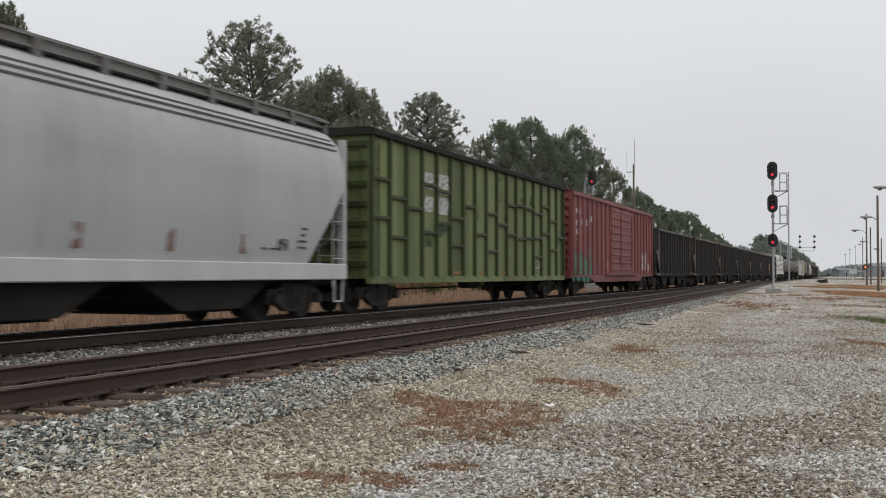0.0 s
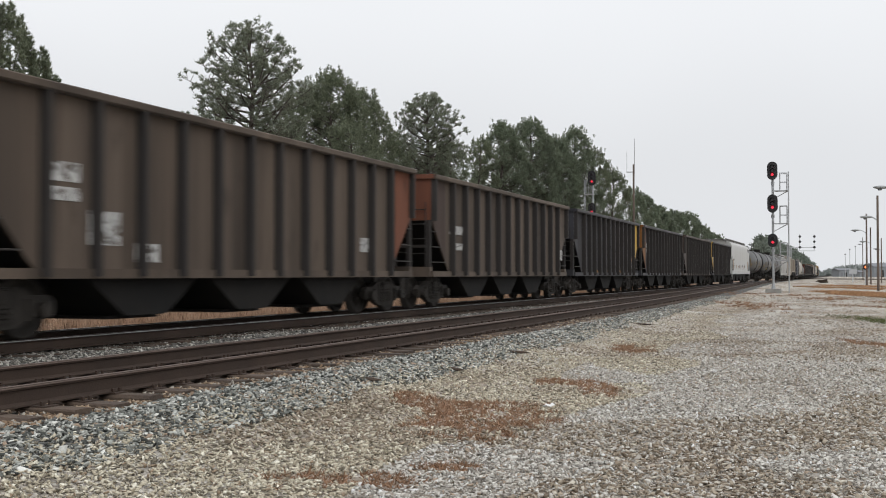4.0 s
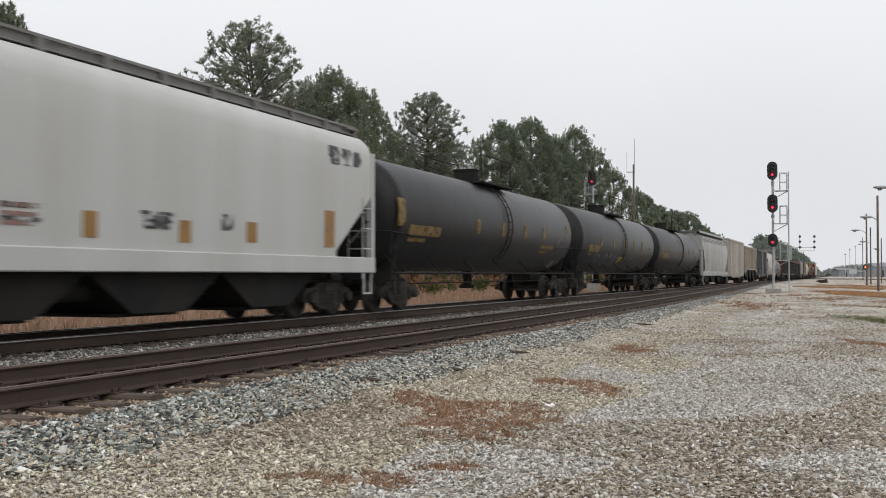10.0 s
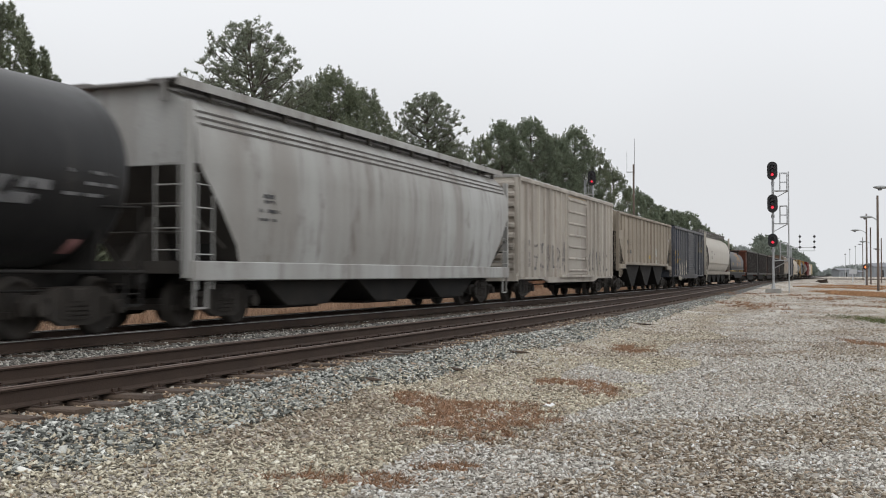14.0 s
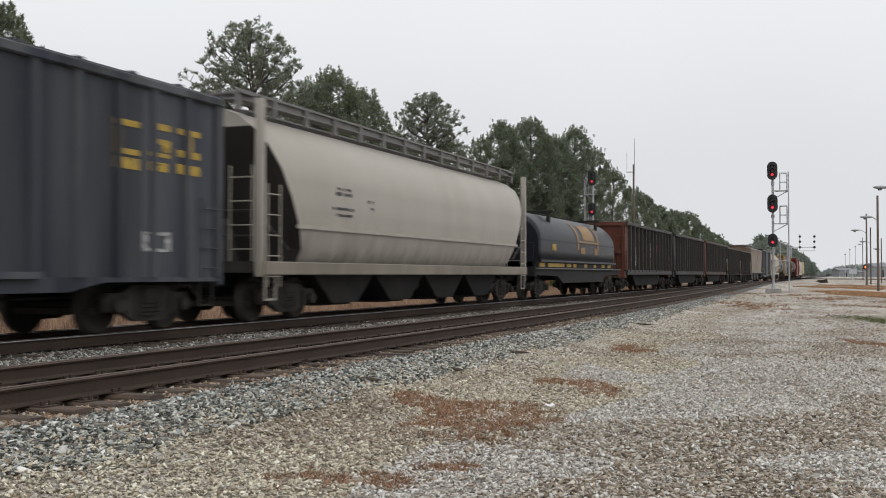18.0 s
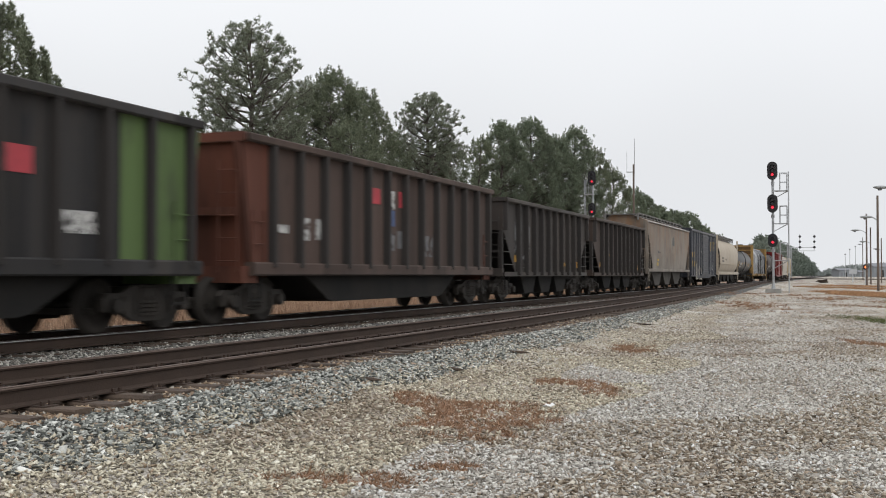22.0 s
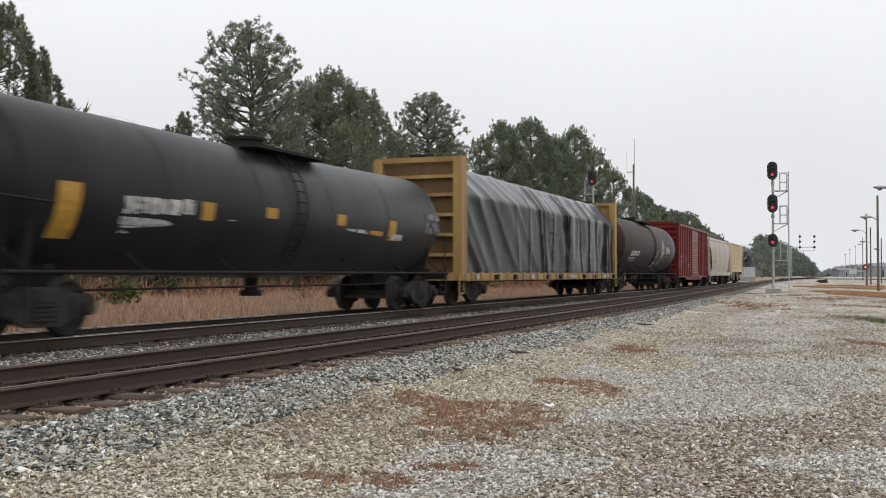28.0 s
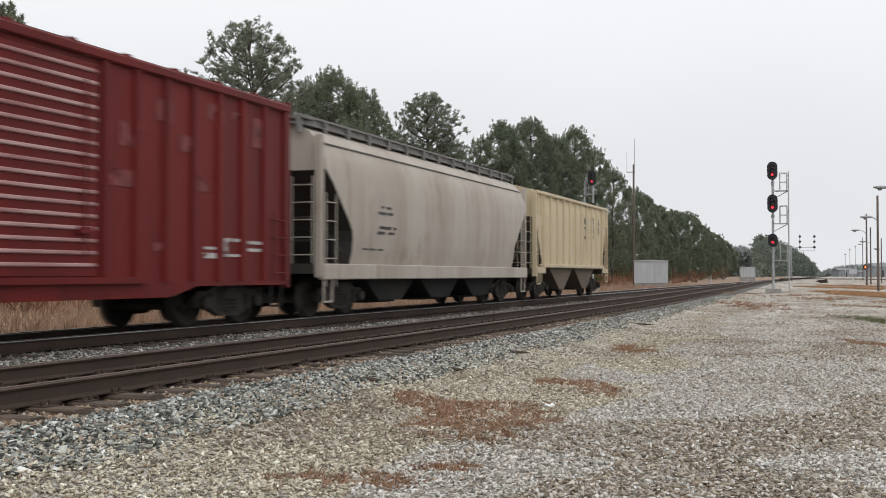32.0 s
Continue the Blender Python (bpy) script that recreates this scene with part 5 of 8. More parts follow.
def coil_car(i):
    hood_m = paint("hood_blue_black", (0.011, 0.0125, 0.0185), 0.4, (0.02, 0.021, 0.026), 0.6, bump=0.03, gloss=0.2, grazing_sheen=0.03)

    def surf(z):
        return 1.4 if z < 2.3 else 1.4 * math.sqrt(max(1 - ((z - 2.3) / 1.15) ** 2, 0.02))

    car, lc = begin(i, "coil_car", "dark blue-black coil car with a rounded hood on a low frame", surf, inset=2.3)
    h = lc / 2 - 1.5
    k = 18
    ring = [(1.4, 1.45), (1.4, 1.9), (1.4, 2.3)] + [(1.4 * math.cos(a), 2.3 + 1.12 * math.sin(a)) for a in [math.pi * j / (k + 1) for j in range(1, k + 1)]] + [(-1.4, 2.3), (-1.4, 1.9), (-1.4, 1.45)]
    rings = []
    for y, q in ((-h, 0.90), (-h + 0.08, 0.97), (-h + 0.3, 1.0), (h - 0.3, 1.0), (h - 0.08, 0.97), (h, 0.90)):
        rings.append([(x * (0.6 + 0.4 * q), y, 1.45 + (z - 1.45) * q) for x, z in ring])
    hood = part("hood", Geo().loft(rings), hood_m, car)
    for s in (1, -1):
        part("hood_seam", Geo().box(s * 1.4 - 0.01, s * 1.4 + 0.025, -h + 0.3, h - 0.3, 2.28, 2.31), hood_m, hood)
        part("hood_rim", Geo().box(s * 1.4 - 0.02, s * 1.4 + 0.06, -h, h, 1.44, 1.52), hood_m, hood)
        part("side_girder", Geo().prism([(-lc / 2 + 0.8, 1.2), (lc / 2 - 0.8, 1.2), (lc / 2 - 0.8, 0.95), (h - 2.4, 0.9), (h - 3.2, 0.62), (-h + 3.2, 0.62), (-h + 2.4, 0.9), (-lc / 2 + 0.8, 0.95)], s * 1.36 - 0.1, s * 1.36 + 0.1, axis="x"), COIL_FRAME, car)
        part("walkway", Geo().box(min(s * 1.35, s * 1.55), max(s * 1.35, s * 1.55), -lc / 2 + 0.8, lc / 2 - 0.8, 1.17, 1.21), GALV, car)
        part("trough_side", Geo().box(s * 1.28 - 0.06, s * 1.28 + 0.06, -h, h, 1.2, 1.45), COIL_FRAME, car)
        y = s * (lc / 2 - 0.8)
        part("end_sill", Geo().box(-1.45, 1.45, y - 0.1, y + 0.1, 0.9, 1.25), COIL_FRAME, car)
        ladder(car, 1.42, y - s * 0.2, 0.45, 1.3, 0.45, material=BLACK, rungs=3)
        g = Geo()
        for x in (-1.35, 1.35):
            g.tube((x, y, 1.2), (x, y, 2.1), 0.022, 6)
        g.tube((-1.35, y, 2.1), (1.35, y, 2.1), 0.022, 6)
        part("end_rail", g, BLACK, car)
        # lifting frame brackets on the hood
        yb = s * h * 0.62
        part("lifting_bracket", Geo().box(-1.2, 1.2, yb - 0.1, yb + 0.1, 3.38, 3.5).box(0.98, 1.08, yb - 0.13, yb + 0.13, 2.9, 3.42), BLACK, hood)
    part("hood_ridge", Geo().box(-0.3, 0.3, -h * 0.75, h * 0.75, 3.38, 3.46), BLACK, hood)
    part("trough_floor", Geo().box(-1.2, 1.2, -h, h, 1.0, 1.2), COIL_FRAME, car)
    y_bars = [(-6.6, -5.9), (-5.4, -2.9), (-2.5, -1.8), (-1.4, -0.9), (0.6, 1.1), (2.4, 2.9), (4.1, 4.7), (5.4, 6.1)]
    for a, b in y_bars:
        part("stripe", Geo().box(1.335, 1.352, a, b, 1.26, 1.4), MARK["yellow"], car)
    # an emblem of plain blocks on the hood
    def patch(y0, y1, z0, z1, m):
        rows = [[(surf(z) + 0.014, y0, z), (surf(z) + 0.014, y1, z)] for z in [z0 + (z1 - z0) * j / 8 for j in range(9)]]
        part("emblem", Geo().loft(rows, caps=False, closed=False), m, hood)
    patch(0.2, 2.3, 2.45, 3.1, MARK["orange"])
    patch(-0.9, -0.6, 2.0, 3.2, MARK["orange"])
    patch(2.9, 3.2, 2.0, 3.1, MARK["orange"])
    patch(-0.8, 3.1, 2.32, 2.4, MARK["orange"])
    patch(-0.3, 0.5, 1.85, 2.12, MARK["orange"])
    patch(2.3, 3.0, 1.85, 2.12, MARK["orange"])
    patch(-5.0, -4.4, 1.9, 2.15, MARK["yellow"])
    return car


# ---- centre-beam flat car with wrapped lumber
BULK_DIRT = paint("grimy_bulkhead_yellow", (0.16, 0.095, 0.04), 0.75, (0.06, 0.038, 0.024), 0.8, 2.0, runs=(0.045, 0.03, 0.022, 0.6))


def lumber_car(i):
    wrap = mat("black_lumber_wrap", (0.005, 0.0052, 0.006), 0.17, vary=0.35, grain=1.4, second=(0.01, 0.0105, 0.0115), second_amount=0.7, bump=0.05, bump_scale=5, gloss=0.09, dents=0.15)
    # pales the parts that face up, putting the sky's sheen into the colour
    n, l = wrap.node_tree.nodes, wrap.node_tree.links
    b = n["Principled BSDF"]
    geo, sep, lies, sky_sheen = n.new("ShaderNodeNewGeometry"), n.new("ShaderNodeSeparateXYZ"), n.new("ShaderNodeMapRange"), n.new("ShaderNodeMix")
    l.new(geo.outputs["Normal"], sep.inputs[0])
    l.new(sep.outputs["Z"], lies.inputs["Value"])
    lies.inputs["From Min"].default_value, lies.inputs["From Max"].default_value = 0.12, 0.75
    sky_sheen.data_type = "RGBA"
    sky_sheen.inputs["B"].default_value = (0.085, 0.085, 0.09, 1)
    l.new(lies.outputs[0], sky_sheen.inputs["Factor"])
    l.new(b.inputs["Base Color"].links[0].from_socket, sky_sheen.inputs["A"])
    l.new(sky_sheen.outputs["Result"], b.inputs["Base Color"])
    car, lc = begin(i, "lumber_car", "worn yellow centre-beam flat car loaded with black-wrapped lumber", lambda z: 1.42, inset=2.6)
    h = lc / 2 - 0.95
    top, deck = 4.44, 0.98
    part("deck", Geo().box(-1.4, 1.4, -h, h, deck - 0.1, deck), FLAT_YELLOW, car)
    part("centre_beam", Geo().box(-0.08, 0.08, -h, h, deck, top - 0.1), FLAT_YELLOW, car)
    for s in (1, -1):
        part("side_sill", Geo().chamfer(s * 1.4 - 0.08, s * 1.4 + 0.06, -h, h, deck - 0.22, deck + 0.03, 0.02), FLAT_YELLOW, car)
        for k in range(24):
            y = -h + 0.6 + (2 * h - 1.2) * k / 23
            part("stake_pocket", Geo().box(min(s * 1.43, s * 1.52), max(s * 1.43, s * 1.52), y - 0.1, y + 0.1, deck - 0.2, deck + 0.06), FLAT_YELLOW, car)
        y = s * h
        wall = part("bulkhead", Geo().box(-1.36, 1.36, y - 0.05, y + 0.05, deck, top), FLAT_YELLOW, car)
        for x in (-1.3, 1.3):
            w = 0.14 if abs(x) > 1 else 0.07
            part("bulkhead_post", Geo().chamfer(x - w, x + w, y - 0.22, y + 0.22, deck - 0.2, top, 0.02) if abs(x) > 1 else Geo().box(x - w, x + w, min(y + s * 0.05, y + s * 0.22), max(y + s * 0.05, y + s * 0.22), deck, top - 0.1), FLAT_YELLOW, wall)
        for z in (1.5, 2.1, 2.7, 3.3, 3.85):
            part("bulkhead_beam", Geo().box(-1.3, 1.3, min(y + s * 0.05, y + s * 0.2), max(y + s * 0.05, y + s * 0.2), z, z + 0.1), FLAT_YELLOW, wall)
        part("bulkhead_cap", Geo().chamfer(-1.44, 1.44, y - 0.16, y + 0.16, top - 0.1, top + 0.06, 0.02), FLAT_YELLOW, wall)
        part("end_sill", Geo().box(-1.4, 1.4, min(y, y + s * 0.35), max(y, y + s * 0.35), deck - 0.2, deck), FLAT_YELLOW, car)
        part("cable_roll", Geo().tube((-0.3, y - 0.1, top + 0.1), (0.25, y + 0.1, top + 0.1), 0.07, 10), BLACK, wall)
        part("bulkhead_panel", Geo().box(-1.16, 1.16, min(y + s * 0.052, y + s * 0.06), max(y + s * 0.052, y + s * 0.06), deck + 0.05, top - 0.15), BULK_DIRT, wall)
        end_step(car, 1.42, y + s * 0.15, FLAT_YELLOW, deck - 0.1)
    # the wrap: taut at the front, hanging in sharp folds towards the rear, creased across between the folds
    rnd = random.Random(5)
    folds = []
    y = -h * 0.5
    while y < h:
        folds.append((y, rnd.uniform(0.06, 0.17), rnd.uniform(0.06, 0.14), rnd.uniform(-0.12, 0.25)))
        y += rnd.uniform(0.6, 1.9)

    def wrap_x(y, z, u):
        loose = 0.15 + 0.85 * smooth((y + 0.55 * h) / (0.6 * h))
        x = 1.33 + 0.04 * noise.noise(Vector((y * 0.5 + z * 0.5, z * 0.3, 7)))
        x += 0.05 * (1 - loose) * (1 - abs(noise.noise(Vector((y * 0.75 + z * 0.8, z * 0.15, 12)))) * 2.2)
        sharp = 0.0
        for yf, deep, wide, lean in folds:
            d = (y - yf - lean * (1 - u) * 2) / wide
            if abs(d) < 4:
                sharp = max(sharp, deep * math.exp(-abs(d) ** 1.3) * (0.75 + 0.5 * noise.noise(Vector((yf, z * 0.9, 3)))))
        x += loose * (sharp + 0.045 * noise.noise(Vector((y * 1.3, z * 0.5, 1))))
        flat = max(0.0, 1 - sharp / 0.05)
        patch = max(0.0, noise.noise(Vector((y * 0.7, z * 0.3, 21))))
        x += loose * flat * patch * (0.05 * noise.noise(Vector((y * 1.6, z * 5.5, 4))) + 0.02 * noise.noise(Vector((y * 4, z * 11, 9))))
        return x

    for s in (1, -1):
        rows = []
        n = 300
        for k in range(n + 1):
            y = -h + 0.18 + (2 * h - 0.36) * k / n
            row = []
            for j in range(40):
                u = j / 39
                z = deck + 0.04 + u * (top - 0.3 - deck)
                x = wrap_x(y, z, u)
                if u > 0.74:
                    x -= ((u - 0.74) / 0.26) ** 1.15 * 0.62
                row.append((s * x, y, z))
            row.append((s * 0.6, y, top - 0.12 + 0.05 * noise.noise(Vector((y * 0.9, 2.0, s)))))
            row.append((s * 0.02, y, top - 0.08))
            rows.append(row)
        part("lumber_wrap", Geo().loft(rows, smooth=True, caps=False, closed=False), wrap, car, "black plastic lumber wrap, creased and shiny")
    for k in range(11):
        y = -h + 0.9 + (2 * h - 1.8) * k / 10
        part("winch", Geo().box(1.45, 1.56, y - 0.12, y + 0.12, deck - 0.18, deck - 0.02), BLACK if k % 3 else MARK["white"], car)
    return car


# ---- the train, front to rear
covered_hopper(0, "pale grey smooth-sided covered hopper with a raised roof walk", GREY_WHITE, FLOW, grooves=(3.72, 3.84, 3.95), board=4.5, bays=3, walk=GALV, sill_mat=paint("white_sill_paint", (0.52, 0.52, 0.51), 0.55, (0.40, 0.39, 0.375), 0.6))
chip_car(1)
box_car(2, "faded red ribbed box car with double doors and green spray paint", RED_P, 4.40, 0.92, [(-2.0, 0.3), (0.35, 3.15)], 0.95, door_beads=9, inset=2.7, sill_drop=0.3)
coal_hopper(3, "sooty black open-top coal hopper with an orange rear panel", COAL_GREY, rear=ORANGE_P)
coal_hopper(4, "dusty brown open-top coal hopper with ribbed sides", COAL_TAN, front=COAL_BROWN, rear=RUST_ORANGE)
coal_hopper(5, "grey-brown coal hopper with rust at the ends", COAL_TAN, front=RUST_ORANGE, front_panel=RUST_BROWN)
coal_hopper(6, "blue-black coal hopper with a yellow rear panel", COAL_BLUE, rear=YELLOW_P)
coal_hopper(7, "blue-black coal hopper with an orange front panel and graffiti", COAL_BLUE, front=ORANGE_P, front_panel=ORANGE_P)
coal_hopper(8, "brown-black coal hopper with rust at its rear end", COAL_ASH, front=RUST_BROWN, rear=RUST_ORANGE)
coal_hopper(9, "blue-black coal hopper with a bright yellow front end", COAL_BLUE, front=YELLOW_P, front_panel=YELLOW_P)
covered_hopper(10, "clean white covered hopper with orange stripes and lettering bars", WHITE_P, STRAIGHT, z_sill=(1.0, 1.36), cut=(1.5, 2.8), slant=1.8, bays=4, board=4.52, post_top=3.85)
for k in (11, 12, 13):
    tank_car(k, ("black tank car with orange marks and a top platform", "black tank car with orange marks and grey graffiti", "black tank car with orange marks and white plates")[k - 11], TANK_BLACK, 1.06, 4.08)
covered_hopper(14, "dirt-streaked light grey covered hopper with a flat roof walk", OLD_GREY, FLOW, grooves=(3.62, 3.74, 3.86), board=4.42, flat_walk=True, walk=GALV)
box_car(15, "dirty beige ribbed box car with a patched tan door", BEIGE_BOX, 4.35, 0.85, [(-1.05, 2.3)], 0.8, door_beads=7, roof=OLD_GREY)
ribbed_hopper(16, "weathered tan covered hopper with ribbed sides and dark bays", TAN_P, 1.55, 4.05, 3, BLACK, 13, board=4.36)
box_car(17, "navy blue box car with yellow blocks, graffiti and a slatted door", NAVY, 4.12, 0.9, [(-1.3, 1.75)], 1.05, door_beads=17)
covered_hopper(18, "clean beige rounded covered hopper with a belt rail", BEIGE, ROUND, z_sill=(0.95, 1.22), cut=(1.4, 3.9), slant=1.6, seam=1.95, bays=4, board=4.62, post_top=4.4, sill_mat=paint("dirty_beige_sill", (0.25, 0.22, 0.18), 0.65, (0.14, 0.12, 0.095), 0.8, 2.0))
coil_car(19)
tub_gondola(20, "black tub coal car with a rusty orange front end", COAL_BLACK, RUST_END)
tub_gondola(21, "black tub coal car with a light green rear panel", COAL_BLACK, COAL_BLACK, rear=LIME)
tub_gondola(22, "rust-brown tub coal car with white and red squares", RUST_BROWN, RUST_END)
coal_hopper(23, "sooty brown-black coal hopper with grey repainted panels", COAL_SOOT, ribs=12, top=3.45)
coal_hopper(24, "dark brown coal hopper with yellow lettering bars", COAL_BROWN, ribs=12, top=3.45)
covered_hopper(25, "grey covered hopper streaked with orange rust", RUSTY_TAN, EAVED, eave=3.99, skirt=BLACK, z_sill=(1.12, 1.3), cut=(1.4, 3.3), slant=1.5, bays=3, bay_top=1.2, bay_mat=paint("dusty_grey_bay", (0.085, 0.078, 0.07), 0.85, (0.045, 0.04, 0.036), 0.8, 2.0), board=4.5)
box_car(26, "navy blue box car with yellow blocks and a slatted door", NAVY, 4.27, 0.88, [(-1.3, 2.25)], 1.05, door_beads=17)
covered_hopper(27, "beige rounded covered hopper stained with rust", paint("stained_beige", (0.42, 0.365, 0.285), 0.55, (0.32, 0.25, 0.175), 0.6, 1.6, runs=(0.25, 0.17, 0.10, 0.5)), ROUND, z_sill=(0.95, 1.22), cut=(1.4, 3.9), slant=1.6, seam=1.95, bays=4, board=4.6, post_top=4.4)
tank_car(28, "low black tank car with white lettering bars and orange marks", TANK_BLACK, 0.98, 3.72, sag=0.09, hatch_at=0.0, railings=False, dome=0.18)
lumber_car(29)
tank_car(30, "brown-black tank car with a white diamond and a grey end", TANK_BROWN, 1.06, 4.1, railings=False, dome=0.16, band=mat("grey_end_band", (0.06, 0.062, 0.068), 0.5, vary=0.3), hatch_at=0.02)
box_car(31, "deep red ribbed box car with a pale slatted door", DEEP_RED, 4.37, 0.82, [(-1.4, 1.85)], 0.9, door_beads=17, sill_drop=0.24, bead_mat=paint("worn_door_slats", (0.46, 0.30, 0.29), 0.6, (0.2, 0.05, 0.05), 0.7), roof=DEEP_RED, bead=0.03)
covered_hopper(32, "pale grey covered hopper with a raised roof walk", paint("dusty_beige_grey", (0.43, 0.385, 0.335), 0.55, (0.30, 0.25, 0.205), 0.7, 1.6, runs=(0.24, 0.17, 0.12, 0.6)), FLOW, grooves=(3.84,), board=4.48, walk=GALV, cut=(1.9, 3.25), slant=1.35)
ribbed_hopper(33, "short cream-yellow ribbed covered hopper at the train's end", CREAM, 1.3, 4.0, 2, paint("dull_brown_bay", (0.13, 0.10, 0.075), 0.8), 11, board=4.2, slant=0.9)

# lettering as plain bars, plates and reflectors: along the car, and height over the rail
marks(0, "dark", [(7.77, 8.11, 1.88, 1.93), (7.77, 8.11, 1.75, 1.80), (7.75, 8.09, 1.62, 1.67), (7.75, 8.09, 1.49, 1.54), (6.91, 7.32, 1.44, 1.67), (6.32, 6.87, 1.45, 1.49), (0.45, 1.38, 1.06, 1.10), (0.45, 1.42, 0.97, 1.01)])
marks(0, "rust", [(0.95, 1.14, 1.35, 1.74), (3.26, 3.46, 1.35, 1.73), (5.55, 5.76, 1.35, 1.72)])
marks(1, "white", [(-5.79, -5.04, 3.28, 3.74), (-4.70, -3.70, 3.21, 3.77), (-5.87, -5.04, 2.67, 3.08), (-4.78, -3.84, 2.65, 3.13), (5.07, 5.72, 1.48, 1.52), (5.07, 5.72, 1.18, 1.22), (5.07, 5.15, 1.18, 1.51), (5.64, 5.72, 1.18, 1.53), (4.75, 5.72, 0.79, 0.91)])
marks(1, "orange", [(-3.36, -2.76, 0.97, 1.05), (-1.00, -0.47, 0.97, 1.06), (1.25, 1.99, 0.95, 1.10), (3.58, 4.15, 0.96, 1.05)])
marks(1, "teal", [(-5.85, -4.75, 1.72, 2.3), (-4.62, -3.72, 1.72, 2.3), (-1.78, -1.18, 2.66, 3.88), (0.15, 1.16, 3.36, 4.14), (2.58, 3.54, 3.22, 3.93), (3.65, 4.70, 3.45, 3.91)])
marks(2, "white", [(-8.84, -8.18, 3.53, 3.78), (-8.84, -8.26, 3.04, 3.27), (-8.01, -7.53, 3.09, 3.33), (-7.04, -6.39, 3.10, 3.36), (-6.20, -5.61, 3.32, 3.58), (-8.84, -8.22, 2.66, 2.89), (6.25, 6.74, 1.22, 2.07), (6.89, 7.33, 1.19, 1.84), (7.41, 7.90, 1.35, 2.23), (8.10, 8.62, 1.17, 1.55), (-1.63, -1.21, 0.99, 1.10), (1.98, 2.49, 0.99, 1.07), (1.51, 1.78, 2.58, 2.73), (2.00, 2.72, 2.41, 2.58)])
marks(2, "yellow", [(-1.81, -0.98, 2.23, 2.30), (-0.83, 0.13, 2.23, 2.29), (0.63, 1.49, 2.22, 2.29), (1.73, 2.67, 2.26, 2.33)])
marks(2, "orange", [(-2.85, -2.49, 1.16, 1.64), (3.5, 3.8, 1.16, 1.6)])
scrawl(2, "green", -9.35, -5.6, 0.74, 1.82, 4, 0.19, 3)
scrawl(2, "white", 6.3, 7.9, 1.15, 2.1, 3, 0.05, 4)
marks(3, "white", [(-5.81, -5.12, 2.42, 2.63), (-5.81, -5.17, 2.11, 2.32), (-3.82, -3.10, 1.17, 1.44), (3.92, 4.35, 1.43, 1.76), (4.97, 5.52, 1.44, 1.78), (3.34, 4.12, 1.44, 1.79), (4.52, 5.06, 1.46, 1.77), (-3.73, -3.11, 1.22, 1.43), (-4.81, -4.51, 1.41, 1.50)])
marks(4, "white", [(-6.01, -5.26, 2.32, 2.61), (-6.06, -5.26, 2.04, 2.24), (-3.93, -3.31, 1.16, 1.46), (4.46, 5.23, 1.49, 1.82), (-5.05, -4.31, 1.41, 1.93)])
marks(5, "white", [(-5.99, -4.88, 2.12, 2.37), (-5.77, -4.76, 1.67, 1.87), (5.85, 6.87, 1.52, 1.92)])
marks(6, "orange", [(-3.15, -2.59, 1.03, 1.16), (-0.57, -0.27, 1.04, 1.14), (-0.07, 0.27, 1.04, 1.14), (2.30, 2.85, 1.05, 1.16), (5.19, 5.75, 1.62, 1.82)])
marks(6, "white", [(5.05, 5.69, 1.26, 1.60)])
marks(7, "white", [(-6.03, -5.36, 2.46, 2.69), (-5.95, -5.32, 2.21, 2.39), (-5.84, -5.28, 1.28, 1.50), (-5.76, -5.28, 1.02, 1.17), (5.59, 6.27, 1.40, 1.71), (4.51, 5.15, 1.45, 1.59), (4.33, 4.92, 1.37, 1.74), (5.38, 5.91, 1.45, 1.77)])
scrawl(7, "grey", -2.2, 0.3, 1.05, 1.95, 3, 0.13, 5)
scrawl(7, "grey", 1.2, 4.0, 1.0, 1.95, 3, 0.13, 6)
marks(8, "white", [(-5.95, -5.26, 2.22, 2.48), (-5.88, -5.26, 1.98, 2.17), (-3.85, -3.23, 1.21, 1.44), (3.00, 3.62, 1.17, 1.58), (-0.70, -0.09, 1.10, 1.32)])
marks(9, "white", [(-5.91, -5.17, 2.29, 2.49), (-5.95, -5.24, 1.98, 2.21), (-6.01, -5.35, 1.13, 1.29), (5.40, 5.93, 1.24, 1.62)])
marks(9, "orange", [(-6.01, -5.52, 1.63, 1.86), (-3.02, -2.62, 1.05, 1.17), (2.29, 2.97, 1.03, 1.16), (5.50, 6.10, 1.62, 1.84), (-0.24, 0.03, 1.05, 1.17), (0.23, 0.51, 1.04, 1.16), (2.62, 3.06, 1.04, 1.16)])
marks(10, "dark", [(-8.04, -7.25, 2.33, 2.54), (-8.13, -7.34, 1.95, 2.11), (-8.19, -7.08, 1.79, 1.87), (-8.28, -7.08, 1.66, 1.74), (-2.07, -1.27, 1.88, 1.96), (-2.21, -1.27, 1.70, 1.76), (1.07, 1.75, 1.71, 1.93), (7.59, 8.08, 3.41, 3.81), (8.23, 8.66, 3.43, 3.80), (8.81, 9.26, 3.44, 3.79), (3.35, 3.71, 1.77, 2.06), (0.99, 1.91, 1.94, 2.00), (0.99, 1.83, 1.82, 1.87), (0.99, 1.75, 1.71, 1.76)])
marks(10, "orange", [(-8.37, -8.04, 1.50, 2.48), (-5.25, -4.94, 1.61, 1.93), (-3.02, -2.75, 1.59, 1.85), (-0.40, -0.08, 1.52, 1.92), (2.04, 2.37, 1.51, 1.89), (4.20, 4.57, 1.57, 1.96), (7.40, 7.86, 1.56, 2.36)])
marks(10, "rust", [(-2.05, -1.36, 1.89, 1.95), (-2.05, -1.36, 1.77, 1.83), (-2.05, -1.42, 1.64, 1.70)])
